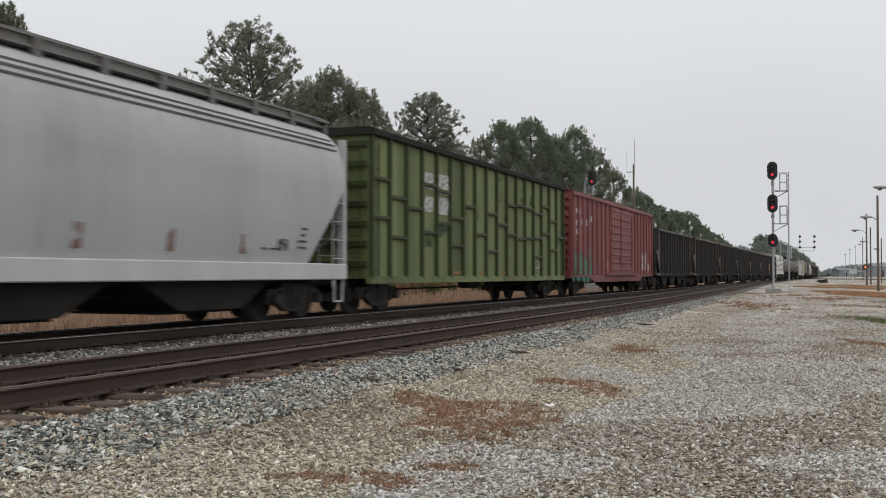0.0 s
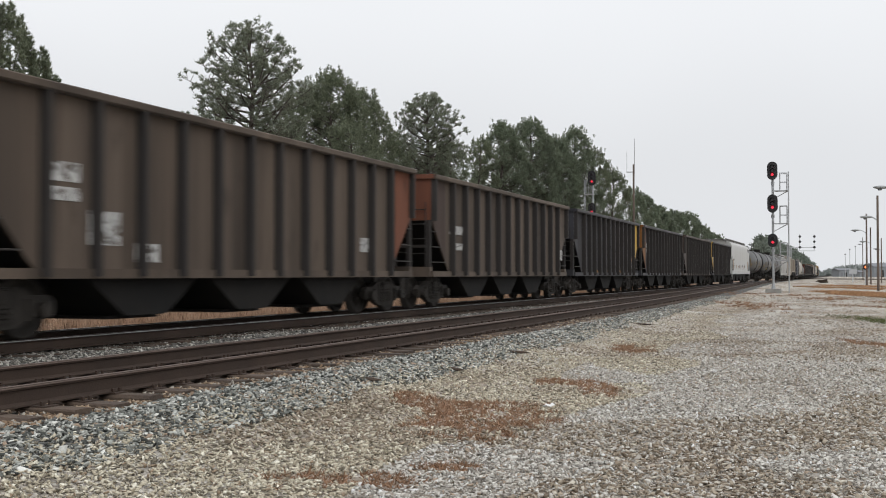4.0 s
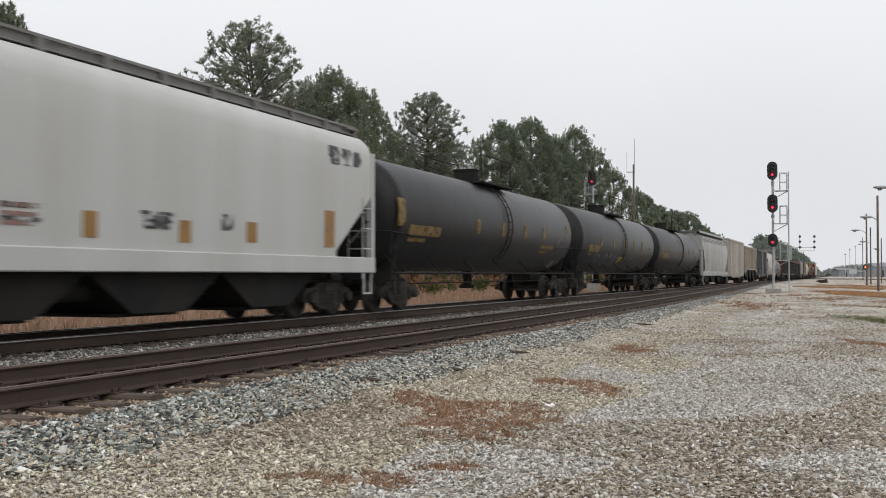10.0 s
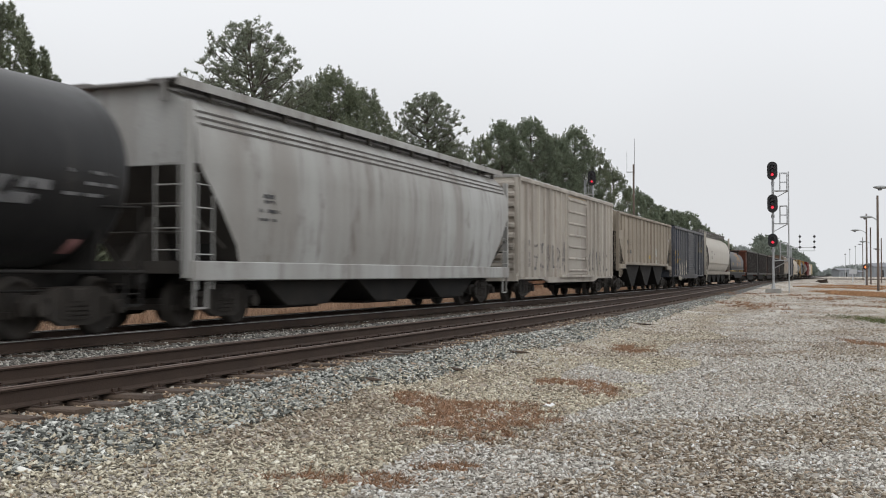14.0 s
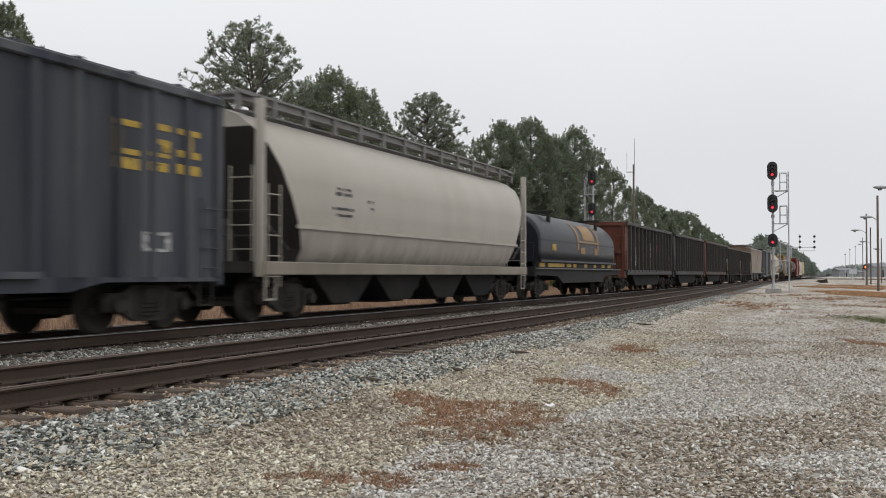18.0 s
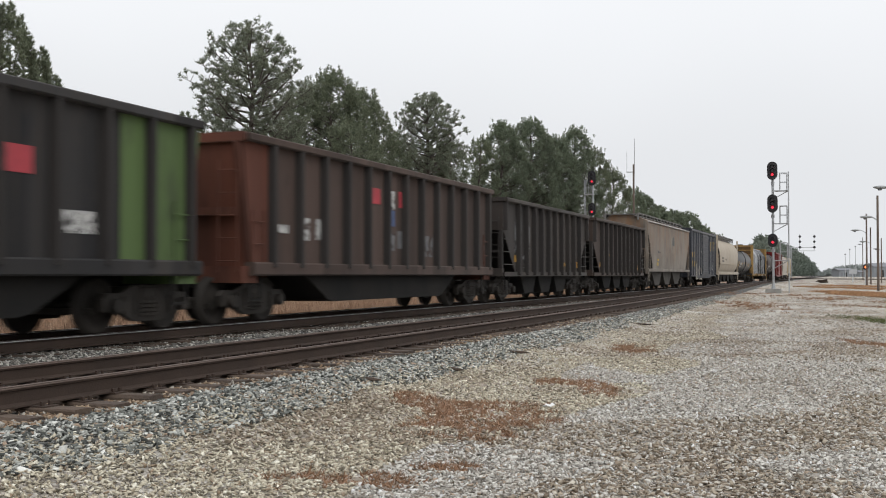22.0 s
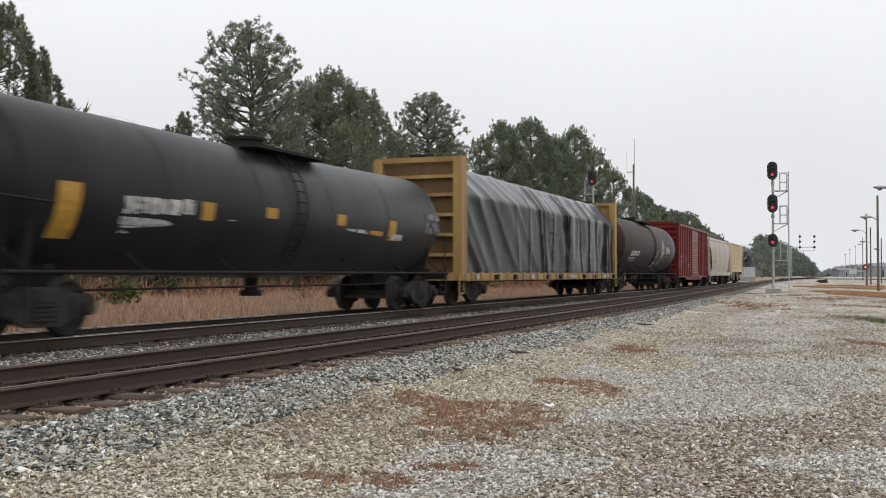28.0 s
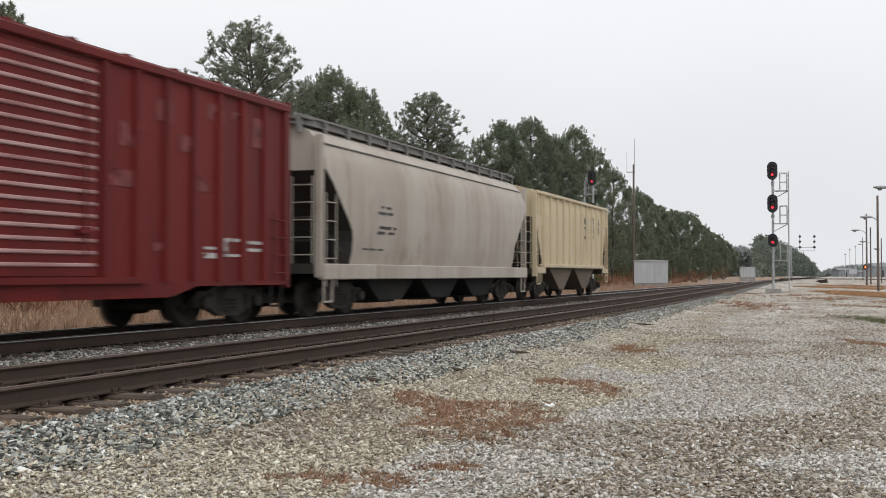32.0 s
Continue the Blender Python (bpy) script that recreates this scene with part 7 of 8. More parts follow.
def pine(px, depth, top_py, wide, bare=0.4, seed=1, density=1.0, dense=False, label="tall loblolly pine with an open crown", tuft=1.0, spires=0.0):
    """A pine whose tip shows at the height top_py of the view."""
    rng = np.random.default_rng(seed)
    rnd = random.Random(seed)
    x, y = at_view(px, depth)
    z0 = ground_z(x, y) - 0.1
    h = view_z(top_py, depth) - z0
    tree = new("pine_tree")
    tree.matrix_basis = pose(x, y, z0)
    tagged(tree, label, "tree", group="pines along the line")
    trunk = Geo()
    bend = [(0, 0)] + [(rnd.uniform(-0.25, 0.25), rnd.uniform(-0.25, 0.25)) for _ in range(5)]

    def axis(z):
        k = min(max(z / (h * 0.97) * 5, 0), 4.999)
        q, f = int(k), k - int(k)
        return Vector((bend[q][0] + (bend[q + 1][0] - bend[q][0]) * f, bend[q][1] + (bend[q + 1][1] - bend[q][1]) * f, z))

    rings = []
    for k in range(6):
        z, r = h * 0.97 * k / 5, (0.25 * (1 - k / 5.6) + 0.03) * h / 17
        rings.append([(bend[k][0] + r * math.cos(a * math.tau / 8), bend[k][1] + r * math.sin(a * math.tau / 8), z) for a in range(8)])
    trunk.loft(rings)
    tufts = []

    def puff(p, size, count):
        """A rounded bunch of needles at the end of a twig."""
        for _ in range(count):
            v = Vector((rnd.gauss(0, 1), rnd.gauss(0, 1), rnd.gauss(0, 0.8)))
            tufts.append(p + v * (size * (0.35 + 0.65 * rnd.random()) / max(0.6, v.length)))

    if not dense:
        # open crown: limbs rise from the stem, fork, and carry separate bunches of needles with gaps between
        n_limb = int(40 * density)
        for k in range(n_limb):
            u = ((k + rnd.random()) / n_limb) ** 0.9
            z = h * (bare + (0.985 - bare) * u)
            shape = (1 - u ** 3.6) ** 0.55 * min(1.0, 0.75 + 0.9 * u)
            reach = wide * shape * rnd.uniform(0.7, 1.03) + 0.15
            a = k * 2.4 + rnd.uniform(-0.5, 0.5)
            rise = 0.1 + 0.55 * u + rnd.uniform(-0.12, 0.15)
            tip = axis(z) + Vector((math.cos(a) * reach, math.sin(a) * reach, 0.1 * reach))
            base = axis(max(0.2, z - reach * rise))
            mid = base.lerp(tip, 0.55) - Vector((0, 0, 0.09 * reach))
            fat = 0.028 + 0.014 * reach
            trunk.tube(base, mid, fat, 5, fat * 0.62, caps=False)
            trunk.tube(mid, tip, fat * 0.62, 5, 0.014, caps=False)
            twigs = int(4 + 3.1 * reach)
            for j in range(twigs):
                w = 0.4 + 0.64 * ((j + rnd.random()) / twigs)
                on = base.lerp(mid, w / 0.55) if w < 0.55 else mid.lerp(tip, (w - 0.55) / 0.45)
                spread = 0.2 + 0.19 * reach * (1.15 - 0.6 * w)
                p = on + Vector((rnd.uniform(-1, 1) * spread, rnd.uniform(-1, 1) * spread, rnd.uniform(-0.15, 0.85) * spread))
                trunk.tube(on, p, 0.022, 4, 0.009, caps=False)
                puff(p, rnd.uniform(0.18, 0.32) * (0.8 + 0.05 * wide), 10)
        for _ in range(int(4 + 3 * density)):
            puff(axis(h * 0.96) + Vector((rnd.gauss(0, 0.45), rnd.gauss(0, 0.45), rnd.uniform(-0.7, 0.1))), 0.26, 9)
    else:
        # a closed crown: rounded sprays of needles at the ends of many limbs
        n_spray = int(74 * density * max(1.0, wide / 2.6))
        for k in range(n_spray):
            u = ((k + rnd.random()) / n_spray) ** 0.85
            z = h * (bare + (0.965 - bare) * u)
            reach = wide * (1.0 - u ** 2.8) ** 0.58 * min(1.0, 0.6 + 2.5 * u) * (0.62 + 0.42 * math.sqrt(rnd.random())) + 0.1
            a = k * 2.4 + rnd.uniform(-0.5, 0.5)
            p = axis(z) + Vector((math.cos(a) * reach, math.sin(a) * reach, 0))
            trunk.tube(axis(max(0.2, z - reach * 0.4)), p, 0.045, 4, 0.012, caps=False)
            size = rnd.uniform(0.3, 0.5) * (0.65 + 0.12 * wide)
            if spires:
                # the tips of the limbs turn up into tall candles of needles
                tall = spires * rnd.uniform(0.6, 1.15)
                for j in range(16):
                    f = j / 15
                    for _ in range(2):
                        tufts.append(p + Vector((rnd.gauss(0, 0.17 * (1.1 - f)), rnd.gauss(0, 0.17 * (1.1 - f)), tall * f)))
                trunk.tube(p, p + Vector((0, 0, tall)), 0.02, 4, 0.008, caps=False)
                puff(p, size * 0.9, 14)
            else:
                puff(p, size * 1.25, 36)
                for _ in range(3):
                    v = Vector((rnd.gauss(0, size * 0.8), rnd.gauss(0, size * 0.8), size * rnd.uniform(0.7, 1.2)))
                    tufts += [p + v, p + v + Vector((0, 0, 0.14)), p + v + Vector((0, 0, 0.28))]
        for _ in range(int(16 * density)):
            tufts.append(axis(h * 0.96) + Vector((rnd.gauss(0, 0.25), rnd.gauss(0, 0.25), -rnd.random() * 1.1)))
    part("trunk", trunk, BARK, tree)
    c = np.array([tuple(p) for p in tufts])
    pts = blades(rng, c, (0.12 * tuft, 0.28 * tuft), (0.012 * tuft, 0.024 * tuft) if not dense else (0.016 * tuft, 0.032 * tuft), 0.7, (11 if depth < 105 else 14) if not dense else 12)
    m = NEEDLE_HAZED if label == MIXED else NEEDLE_DARK if dense else NEEDLE
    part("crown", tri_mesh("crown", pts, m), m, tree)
    return tree


DENSE = "dense dark green pine with branches down to the ground"
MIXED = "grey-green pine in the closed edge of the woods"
CANDLED = "young dark green pine with upright candle-like branch tips"
for args in (
        (-42, 52, -10, 3.7, 0.3, 21, 1.9, True, CANDLED, 1.0, 1.1), (70, 58, 118, 1.5, 0.3, 22, 0.7, True, CANDLED, 1.0, 0.9), (118, 62, 175, 1.2, 0.2, 23, 0.6, True, CANDLED, 1.0, 0.8),
        (327, 78, 200, 0.8, 0.35, 24, 0.6, True, CANDLED, 1.0, 0.8), (300, 80, 225, 0.9, 0.3, 25, 0.5, True, CANDLED, 1.0, 0.8), (352, 82, 250, 1.2, 0.2, 26, 0.6, True, CANDLED, 1.0, 0.7),
        (443, 67, 38, 4.15, 0.5, 1, 1.65), (500, 76, 225, 2.2, 0.3, 32, 0.8),
        (588, 82, 122, 4.0, 0.1, 3, 2.0, True, DENSE), (638, 86, 158, 3.6, 0.1, 4, 1.8, True, DENSE), (543, 84, 155, 3.2, 0.1, 5, 1.6, True, DENSE), (690, 92, 235, 2.4, 0.1, 33, 0.8, True, DENSE), (620, 76, 215, 2.6, 0.05, 34, 0.9, True, DENSE),
        (755, 95, 162, 3.3, 0.52, 2, 1.75), (715, 100, 250, 2.6, 0.1, 6, 0.9, True, DENSE), (800, 104, 245, 2.8, 0.1, 7, 0.9, True, DENSE), (765, 108, 270, 3.0, 0.1, 35, 0.9, True, DENSE),
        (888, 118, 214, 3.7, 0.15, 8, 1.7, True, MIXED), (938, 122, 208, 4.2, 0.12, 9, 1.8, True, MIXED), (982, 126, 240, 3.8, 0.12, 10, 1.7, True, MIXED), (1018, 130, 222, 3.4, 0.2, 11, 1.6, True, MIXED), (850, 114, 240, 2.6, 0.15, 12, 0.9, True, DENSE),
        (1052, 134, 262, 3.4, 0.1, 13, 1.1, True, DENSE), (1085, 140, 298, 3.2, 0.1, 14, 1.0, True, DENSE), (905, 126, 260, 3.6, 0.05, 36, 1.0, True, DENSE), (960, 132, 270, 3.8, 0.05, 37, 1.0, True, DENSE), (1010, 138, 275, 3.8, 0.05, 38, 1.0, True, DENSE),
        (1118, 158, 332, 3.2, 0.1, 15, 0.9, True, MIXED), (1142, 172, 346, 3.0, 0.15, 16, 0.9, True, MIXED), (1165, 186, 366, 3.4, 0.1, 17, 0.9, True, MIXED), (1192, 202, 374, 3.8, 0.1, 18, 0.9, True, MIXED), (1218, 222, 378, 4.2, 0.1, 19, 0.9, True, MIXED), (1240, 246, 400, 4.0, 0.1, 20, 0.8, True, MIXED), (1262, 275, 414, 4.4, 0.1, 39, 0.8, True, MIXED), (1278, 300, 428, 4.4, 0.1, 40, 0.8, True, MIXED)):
    pine(*args) if len(args) > 9 else pine(*args, tuft=1.0 if args[1] < 105 else 1.15 if args[1] < 160 else 1.9)


def thicket():
    """The closed lower part of the woods, behind the trees that stand out."""
    rng = np.random.default_rng(8)
    c = []
    for k in range(9000):
        px = rng.uniform(-120, 1290)
        dx = 1500 - px
        depth = 38.5 * 1877 / (0.934 * dx) + rng.uniform(0, 14)
        x, y = at_view(px, depth)
        roof = float(np.interp(px, [-120, 100, 300, 360, 520, 700, 850, 1000, 1090, 1150, 1250, 1290], [11, 9.5, 8, 8, 11, 10, 12, 12.5, 12, 11, 10, 8]))
        z = ground_z(x, y) + roof * rng.uniform(0.02, 1.0) ** 0.8 * (0.85 + 0.3 * noise.noise(Vector((px * 0.03, 0, 2))))
        c.append((x, y, z))
    c = np.array(c)
    far = np.repeat(c, 6, axis=0) + rng.normal(size=(len(c) * 6, 3)) * np.array([0.7, 0.7, 0.5])
    pts = blades(rng, far, (0.5, 1.1), (0.05, 0.12), 0.3, 6)
    ob = new("pine_thicket", tri_mesh("pine_thicket", pts, NEEDLE_DARK))
    tagged(ob, "dark thicket of young pines closing the edge of the woods", "trees", kind="stuff")
    # far woods: a dark stand where the line bends, and horizon ones paled for haze
    stands = {"line_woods": [], "far_woods": []}
    for k in range(7000):
        name = "far_woods"
        if k < 2200:
            px = rng.uniform(1280, 1345)
            depth, roof = 620, float(np.interp(px, [1280, 1310, 1345], [444, 439, 447]))
        elif k < 5200:
            name = "line_woods"
            px = rng.uniform(1338, 1449)
            depth, roof = 460 + (px - 1340) * 5, float(np.interp(px, [1338, 1346, 1365, 1395, 1420, 1438, 1449], [430, 420, 421, 437, 452, 470, 486]))
        else:
            px = rng.uniform(1450, 1700)
            depth, roof = 900, float(np.interp(px, [1450, 1475, 1500, 1540, 1600, 1700], [485, 477, 472, 470, 464, 460]))
        roof += 2.5 * noise.noise(Vector((px * 0.12, 3, 0)))
        py = roof + (489 - roof) * rng.uniform(0, 1)
        x, y = at_view(px, depth + rng.uniform(0, 60))
        stands[name].append((x, y, view_z(py, depth)))
    for name, m, label in (("line_woods", LINE_WOOD, "dark green stand of trees where the line bends"), ("far_woods", FAR_WOOD, "far woods along the horizon, coloured pale for haze")):
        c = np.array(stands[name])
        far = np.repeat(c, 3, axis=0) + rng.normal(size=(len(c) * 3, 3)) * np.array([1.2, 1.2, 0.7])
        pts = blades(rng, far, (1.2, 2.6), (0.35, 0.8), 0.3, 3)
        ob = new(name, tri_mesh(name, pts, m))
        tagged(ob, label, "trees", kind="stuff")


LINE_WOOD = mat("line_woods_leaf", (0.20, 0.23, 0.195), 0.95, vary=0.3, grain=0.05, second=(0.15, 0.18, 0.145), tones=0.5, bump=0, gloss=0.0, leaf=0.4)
# the horizon woods carry the haze in their pale base colour
FAR_WOOD = mat("hazed_far_leaf", (0.35, 0.375, 0.36), 0.95, vary=0.3, grain=0.05, second=(0.29, 0.315, 0.295), tones=0.4, bump=0, gloss=0.0, leaf=0.4)
thicket()


def verge_plants():
    rng = np.random.default_rng(3)
    # tall dead grass beyond the train
    n = 15000
    y = rng.uniform(-4, 1, n) + 135 * rng.uniform(0, 1, n) ** 1.6
    d = 3.2 + 15 * rng.uniform(0, 1, n) ** 1.2
    c = np.array([(TRACK_X - a, b, ground_z(TRACK_X - a, b)) for a, b in zip(d, y)])
    ob = new("tall_dead_grass", tri_mesh("tall_dead_grass", blades(rng, c, (0.25, 0.75), (0.008, 0.025), 1.1, 8), DRY))
    tagged(ob, "tall dead tan grass on the verge beyond the train", "grass", kind="stuff")
    n = 3600
    y = rng.uniform(2, 190, n)
    d = 12 + 12 * rng.uniform(0, 1, n)
    keep = np.array([noise.noise(Vector((a * 0.25, b * 0.09, 4))) > -0.05 for a, b in zip(d, y)])
    c = np.array([(TRACK_X - a, b, ground_z(TRACK_X - a, b)) for a, b in zip(d[keep], y[keep])])
    ob = new("russet_weeds", tri_mesh("russet_weeds", blades(rng, c, (0.6, 1.7), (0.02, 0.06), 1.3, 9), RED_WEED))
    tagged(ob, "russet dead weeds along the edge of the woods", "weeds", kind="stuff")
    # single green and brown shrubs
    rnd = random.Random(9)
    for k in range(66):
        y = rnd.uniform(4, 110)
        x = TRACK_X - rnd.uniform(11, 20)
        r = rnd.uniform(0.5, 1.3)
        if k >= 44:
            # taller russet bushes along the foot of the woods farther on
            px = 1050 + (k - 44) * 11 + rnd.uniform(-6, 6)
            x, y = at_view(px, rnd.uniform(26, 33) * 1877 / (0.934 * (1500 - px)))
            r = rnd.uniform(1.0, 1.9)
        shrub = new("shrub")
        shrub.matrix_basis = pose(x, y, ground_z(x, y))
        green = k % 3 and k < 44 or k % 7 == 0
        tagged(shrub, "low green shrub in the dead grass" if green else "low russet shrub in the dead grass", "shrub", group="shrubs on the verge")
        g = Geo()
        for _ in range(6):
            a = rnd.uniform(0, math.tau)
            g.tube((0, 0, -0.05), (math.cos(a) * r * 0.6, math.sin(a) * r * 0.6, r * rnd.uniform(0.7, 1.2)), 0.02, 4, 0.008, caps=False)
        part("stem", g, BARK, shrub)
        c = rng.normal(size=(70 if k < 44 else 130, 3)) * np.array([r * 0.45, r * 0.45, r * 0.35]) + np.array([0, 0, r * 0.75])
        c[:, 2] = np.abs(c[:, 2])
        m = SHRUB if green else RED_WEED
        part("foliage", tri_mesh("foliage", blades(rng, c, (0.1, 0.28), (0.03, 0.08), 0.4, 8), m), m, shrub)


verge_plants()


def rocks(name, spots, sizes, material, seed, label):
    """Loose stones: each a squashed, cut block turned at random."""
    rng = np.random.default_rng(seed)
    n = len(spots)
    cube = np.array([(x, y, z) for x in (-1, 1) for y in (-1, 1) for z in (-1, 1)], dtype=np.float32)
    v = cube[None] * rng.uniform(0.3, 1.0, (n, 8, 3)) * np.stack([rng.uniform(1.15, 2.1, n), rng.uniform(0.65, 1.15, n), rng.uniform(0.24, 0.5, n)], axis=1)[:, None, :]
    q = rng.normal(size=(n, 4)) * np.array([1, 0.25, 0.25, 1.2])
    q /= np.linalg.norm(q, axis=1, keepdims=True)
    w, x, y, z = q.T
    rot = np.stack([1 - 2 * (y * y + z * z), 2 * (x * y - z * w), 2 * (x * z + y * w), 2 * (x * y + z * w), 1 - 2 * (x * x + z * z), 2 * (y * z - x * w), 2 * (x * z - y * w), 2 * (y * z + x * w), 1 - 2 * (x * x + y * y)], axis=1).reshape(n, 3, 3)
    v = np.einsum("nij,nkj->nki", rot, v) * sizes[:, None, None] + spots[:, None, :]
    quads = np.array([(0, 1, 3, 2), (4, 6, 7, 5), (0, 4, 5, 1), (2, 3, 7, 6), (0, 2, 6, 4), (1, 5, 7, 3)], dtype=np.int32)
    faces = (quads[None] + (np.arange(n, dtype=np.int32) * 8)[:, None, None]).reshape(-1)
    me = bpy.data.meshes.new(name)
    me.vertices.add(n * 8)
    me.vertices.foreach_set("co", v.astype(np.float32).ravel())
    me.loops.add(len(faces))
    me.loops.foreach_set("vertex_index", faces)
    me.polygons.add(len(faces) // 4)
    me.polygons.foreach_set("loop_start", np.arange(0, len(faces), 4, dtype=np.int32))
    me.materials.append(material)
    me.update(calc_edges=True)
    ob = new(name, me)
    tagged(ob, label, "gravel", kind="stuff")


def scatter(rng, bands, x_of):
    """Points over strips of ground: bands of (y0, y1, how many to the square metre)."""
    out = []
    for y0, y1, per in bands:
        x0, x1 = x_of(y0)[0], x_of(y0)[1]
        x2, x3 = x_of(y1)[0], x_of(y1)[1]
        lo, hi = min(x0, x2), max(x1, x3)
        n = int((hi - lo) * (y1 - y0) * per)
        xs, ys = rng.uniform(lo, hi, n), rng.uniform(y0, y1, n)
        for x, y in zip(xs, ys):
            a, b = x_of(y)
            if a < x < b and x > -0.95 * y - 1.5 and x < 0.06 * y + 0.6:
                out.append((x, y, ground_z(x, y) + relief(x, y) + 0.008 + 0.013 * rng.random()))
    return np.array(out)


TURF = [(850, 742, 125, 34), (745, 714, 60, 9), (1052, 690, 42, 15), (975, 678, 22, 5), (625, 852, 135, 20), (790, 828, 60, 8), (1335, 541, 60, 9), (1395, 524, 50, 9), (1556, 612, 26, 14), (1560, 548, 36, 7), (1120, 618, 40, 6)]


def patch_plan(px, py, a, b):
    drop = EYE[2] - 0.02
    for _ in range(4):
        d = drop * 1877 / (py - 486)
        x, y = at_view(px, d)
        drop = EYE[2] - ground_z(x, y)
    return (x, y, a * d / 1877, b * d * d / (drop * 1877))


def turf_plan():
    """Patches of dead turf on the lot: centre, half length and half width on the ground."""
    return [patch_plan(*row) for row in TURF]


TURF_PLAN = turf_plan()


def in_turf(x, y, grow=1.0):
    a = radians(YAW)
    for cx, cy, u, v in TURF_PLAN:
        dx, dy = x - cx, y - cy
        s, t = dx * math.cos(a) + dy * math.sin(a), -dx * math.sin(a) + dy * math.cos(a)
        if (s / u) ** 2 + (t / v) ** 2 < grow * (0.88 + 1.5 * noise.noise(Vector((x * 1.1, y * 1.1, 3))) + 1.3 * noise.noise(Vector((x * 3.5, y * 3.5, 3)))):
            return True
    return False


def off_ties(p):
    """Keeps the stones that lie between the ties of the siding."""
    gap = np.abs((p[:, 1] + 1.0) / 0.53 - np.round((p[:, 1] + 1.0) / 0.53)) * 0.53
    return p[gap > 0.125]


def loose_stone():
    rng = np.random.default_rng(2)
    p = scatter(rng, [(2, 8, 800), (8, 14, 820), (14, 22, 560), (22, 34, 260), (34, 60, 90)], lambda y: (near_x(y) + 1.36, near_x(y) + 2.55 + 0.5 * noise.noise(Vector((y * 0.5, 2, 0)))))
    rocks("ballast_stones", p, 0.011 + 0.019 * rng.uniform(0, 1, len(p)) ** 1.3, STONE_GREY, 5, "loose grey ballast stones on the shoulder of the track")
    p = scatter(rng, [(2, 14, 900), (14, 30, 420)], lambda y: (near_x(y) + 0.84, near_x(y) + 1.5 + 0.25 * noise.noise(Vector((y * 0.8, 5, 0)))))
    p = off_ties(p)
    rocks("cinder_stones", p, rng.uniform(0.01, 0.028, len(p)), STONE_RUST, 9, "rusty stones and dirt round the tie ends")
    p = scatter(rng, [(2, 14, 260), (14, 26, 170), (26, 50, 60)], lambda y: (main_x(y) - 1.6, near_x(y) - 1.3))
    rocks("track_stones", p, rng.uniform(0.012, 0.03, len(p)), STONE_MID, 6, "loose grey-brown stones between the two tracks")
    p = scatter(rng, [(2, 14, 200), (14, 30, 110)], lambda y: (near_x(y) - 0.7, near_x(y) + 0.7))
    p = off_ties(p)
    rocks("cess_stones", p, rng.uniform(0.012, 0.028, len(p)), STONE_RUST, 7, "loose dark stones between the rails")
    p = scatter(rng, [(4, 9, 1300), (9, 13, 1000), (13, 18, 600), (18, 26, 330), (26, 36, 130), (36, 60, 45)], lambda y: (near_x(y) + 1.8, 5.0))
    thin = np.array([not in_turf(a, b, 0.8) or rng.random() < 0.15 for a, b, _ in p])
    bare = np.array([noise.noise(Vector((a * 0.28 + b * 0.1, b * 0.42 - a * 0.16, 9))) < 0.13 - 0.32 * smooth((b - 8.5) / 3) * math.exp(-((a - 0.3) / 1.1) ** 2) or rng.random() < 0.35 for a, b, _ in p])
    soil = p[thin & ~bare]
    soil = soil[rng.random(len(soil)) < 0.85]
    rocks("dirty_lot_stones", soil, 0.007 + 0.017 * rng.uniform(0, 1, len(soil)) ** 1.8, STONE_SOIL, 28, "brown dirty stones in the worn lanes of the lot")
    p = p[thin & bare]
    shore = np.array([a - near_x(b) > 2.3 or rng.random() < (a - near_x(b) - 1.75) / 0.6 for a, b, _ in p])
    p = p[shore]
    tan = np.array([a - near_x(b) + 1.6 * noise.noise(Vector((a * 0.6, b * 0.3, 2))) < 4.4 for a, b, _ in p])
    for name, q, m, seed, label in (("lot_stones", p[tan], STONE_TAN, 8, "loose tan stones along the foot of the ballast"), ("pale_lot_stones", p[~tan], STONE_PALE, 18, "loose pale grey stones over the gravel lot")):
        rocks(name, q, 0.0075 + 0.014 * rng.uniform(0, 1, len(q)) ** 1.8, m, seed, label)
    # dead turf
    c = []
    for cx, cy, u, v in TURF_PLAN:
        n = int(min(5200, (1150 if cy < 25 else 90) * math.pi * u * v))
        a = radians(YAW)
        for _ in range(n):
            s, t = rng.uniform(-1.5, 1.5) * u, rng.uniform(-1.5, 1.5) * v
            x, y = cx + s * math.cos(a) - t * math.sin(a), cy + s * math.sin(a) + t * math.cos(a)
            if in_turf(x, y) and (cy < 25 or noise.noise(Vector((x * 0.45, y * 0.3, 6))) + 0.8 * noise.noise(Vector((x * 1.3, y * 0.9, 1))) > 0.12):
                c.append((x, y, ground_z(x, y) + relief(x, y)))
    c = np.array(c)
    near, far = c[c[:, 1] < 25], c[c[:, 1] >= 25]
    pts = np.concatenate([blades(rng, near, (0.03, 0.09), (0.003, 0.008), 0.25, 5), blades(rng, far, (0.05, 0.14), (0.006, 0.015), 0.3, 5)])
    cx, cy, u, v = patch_plan(1572, 570, 32, 10)
    q = rng.normal(size=(1300, 2)) * np.array([u, v]) * 0.6
    a = radians(YAW)
    spots = np.array([(cx + s * math.cos(a) - t * math.sin(a), cy + s * math.sin(a) + t * math.cos(a), ground_z(cx, cy)) for s, t in q])
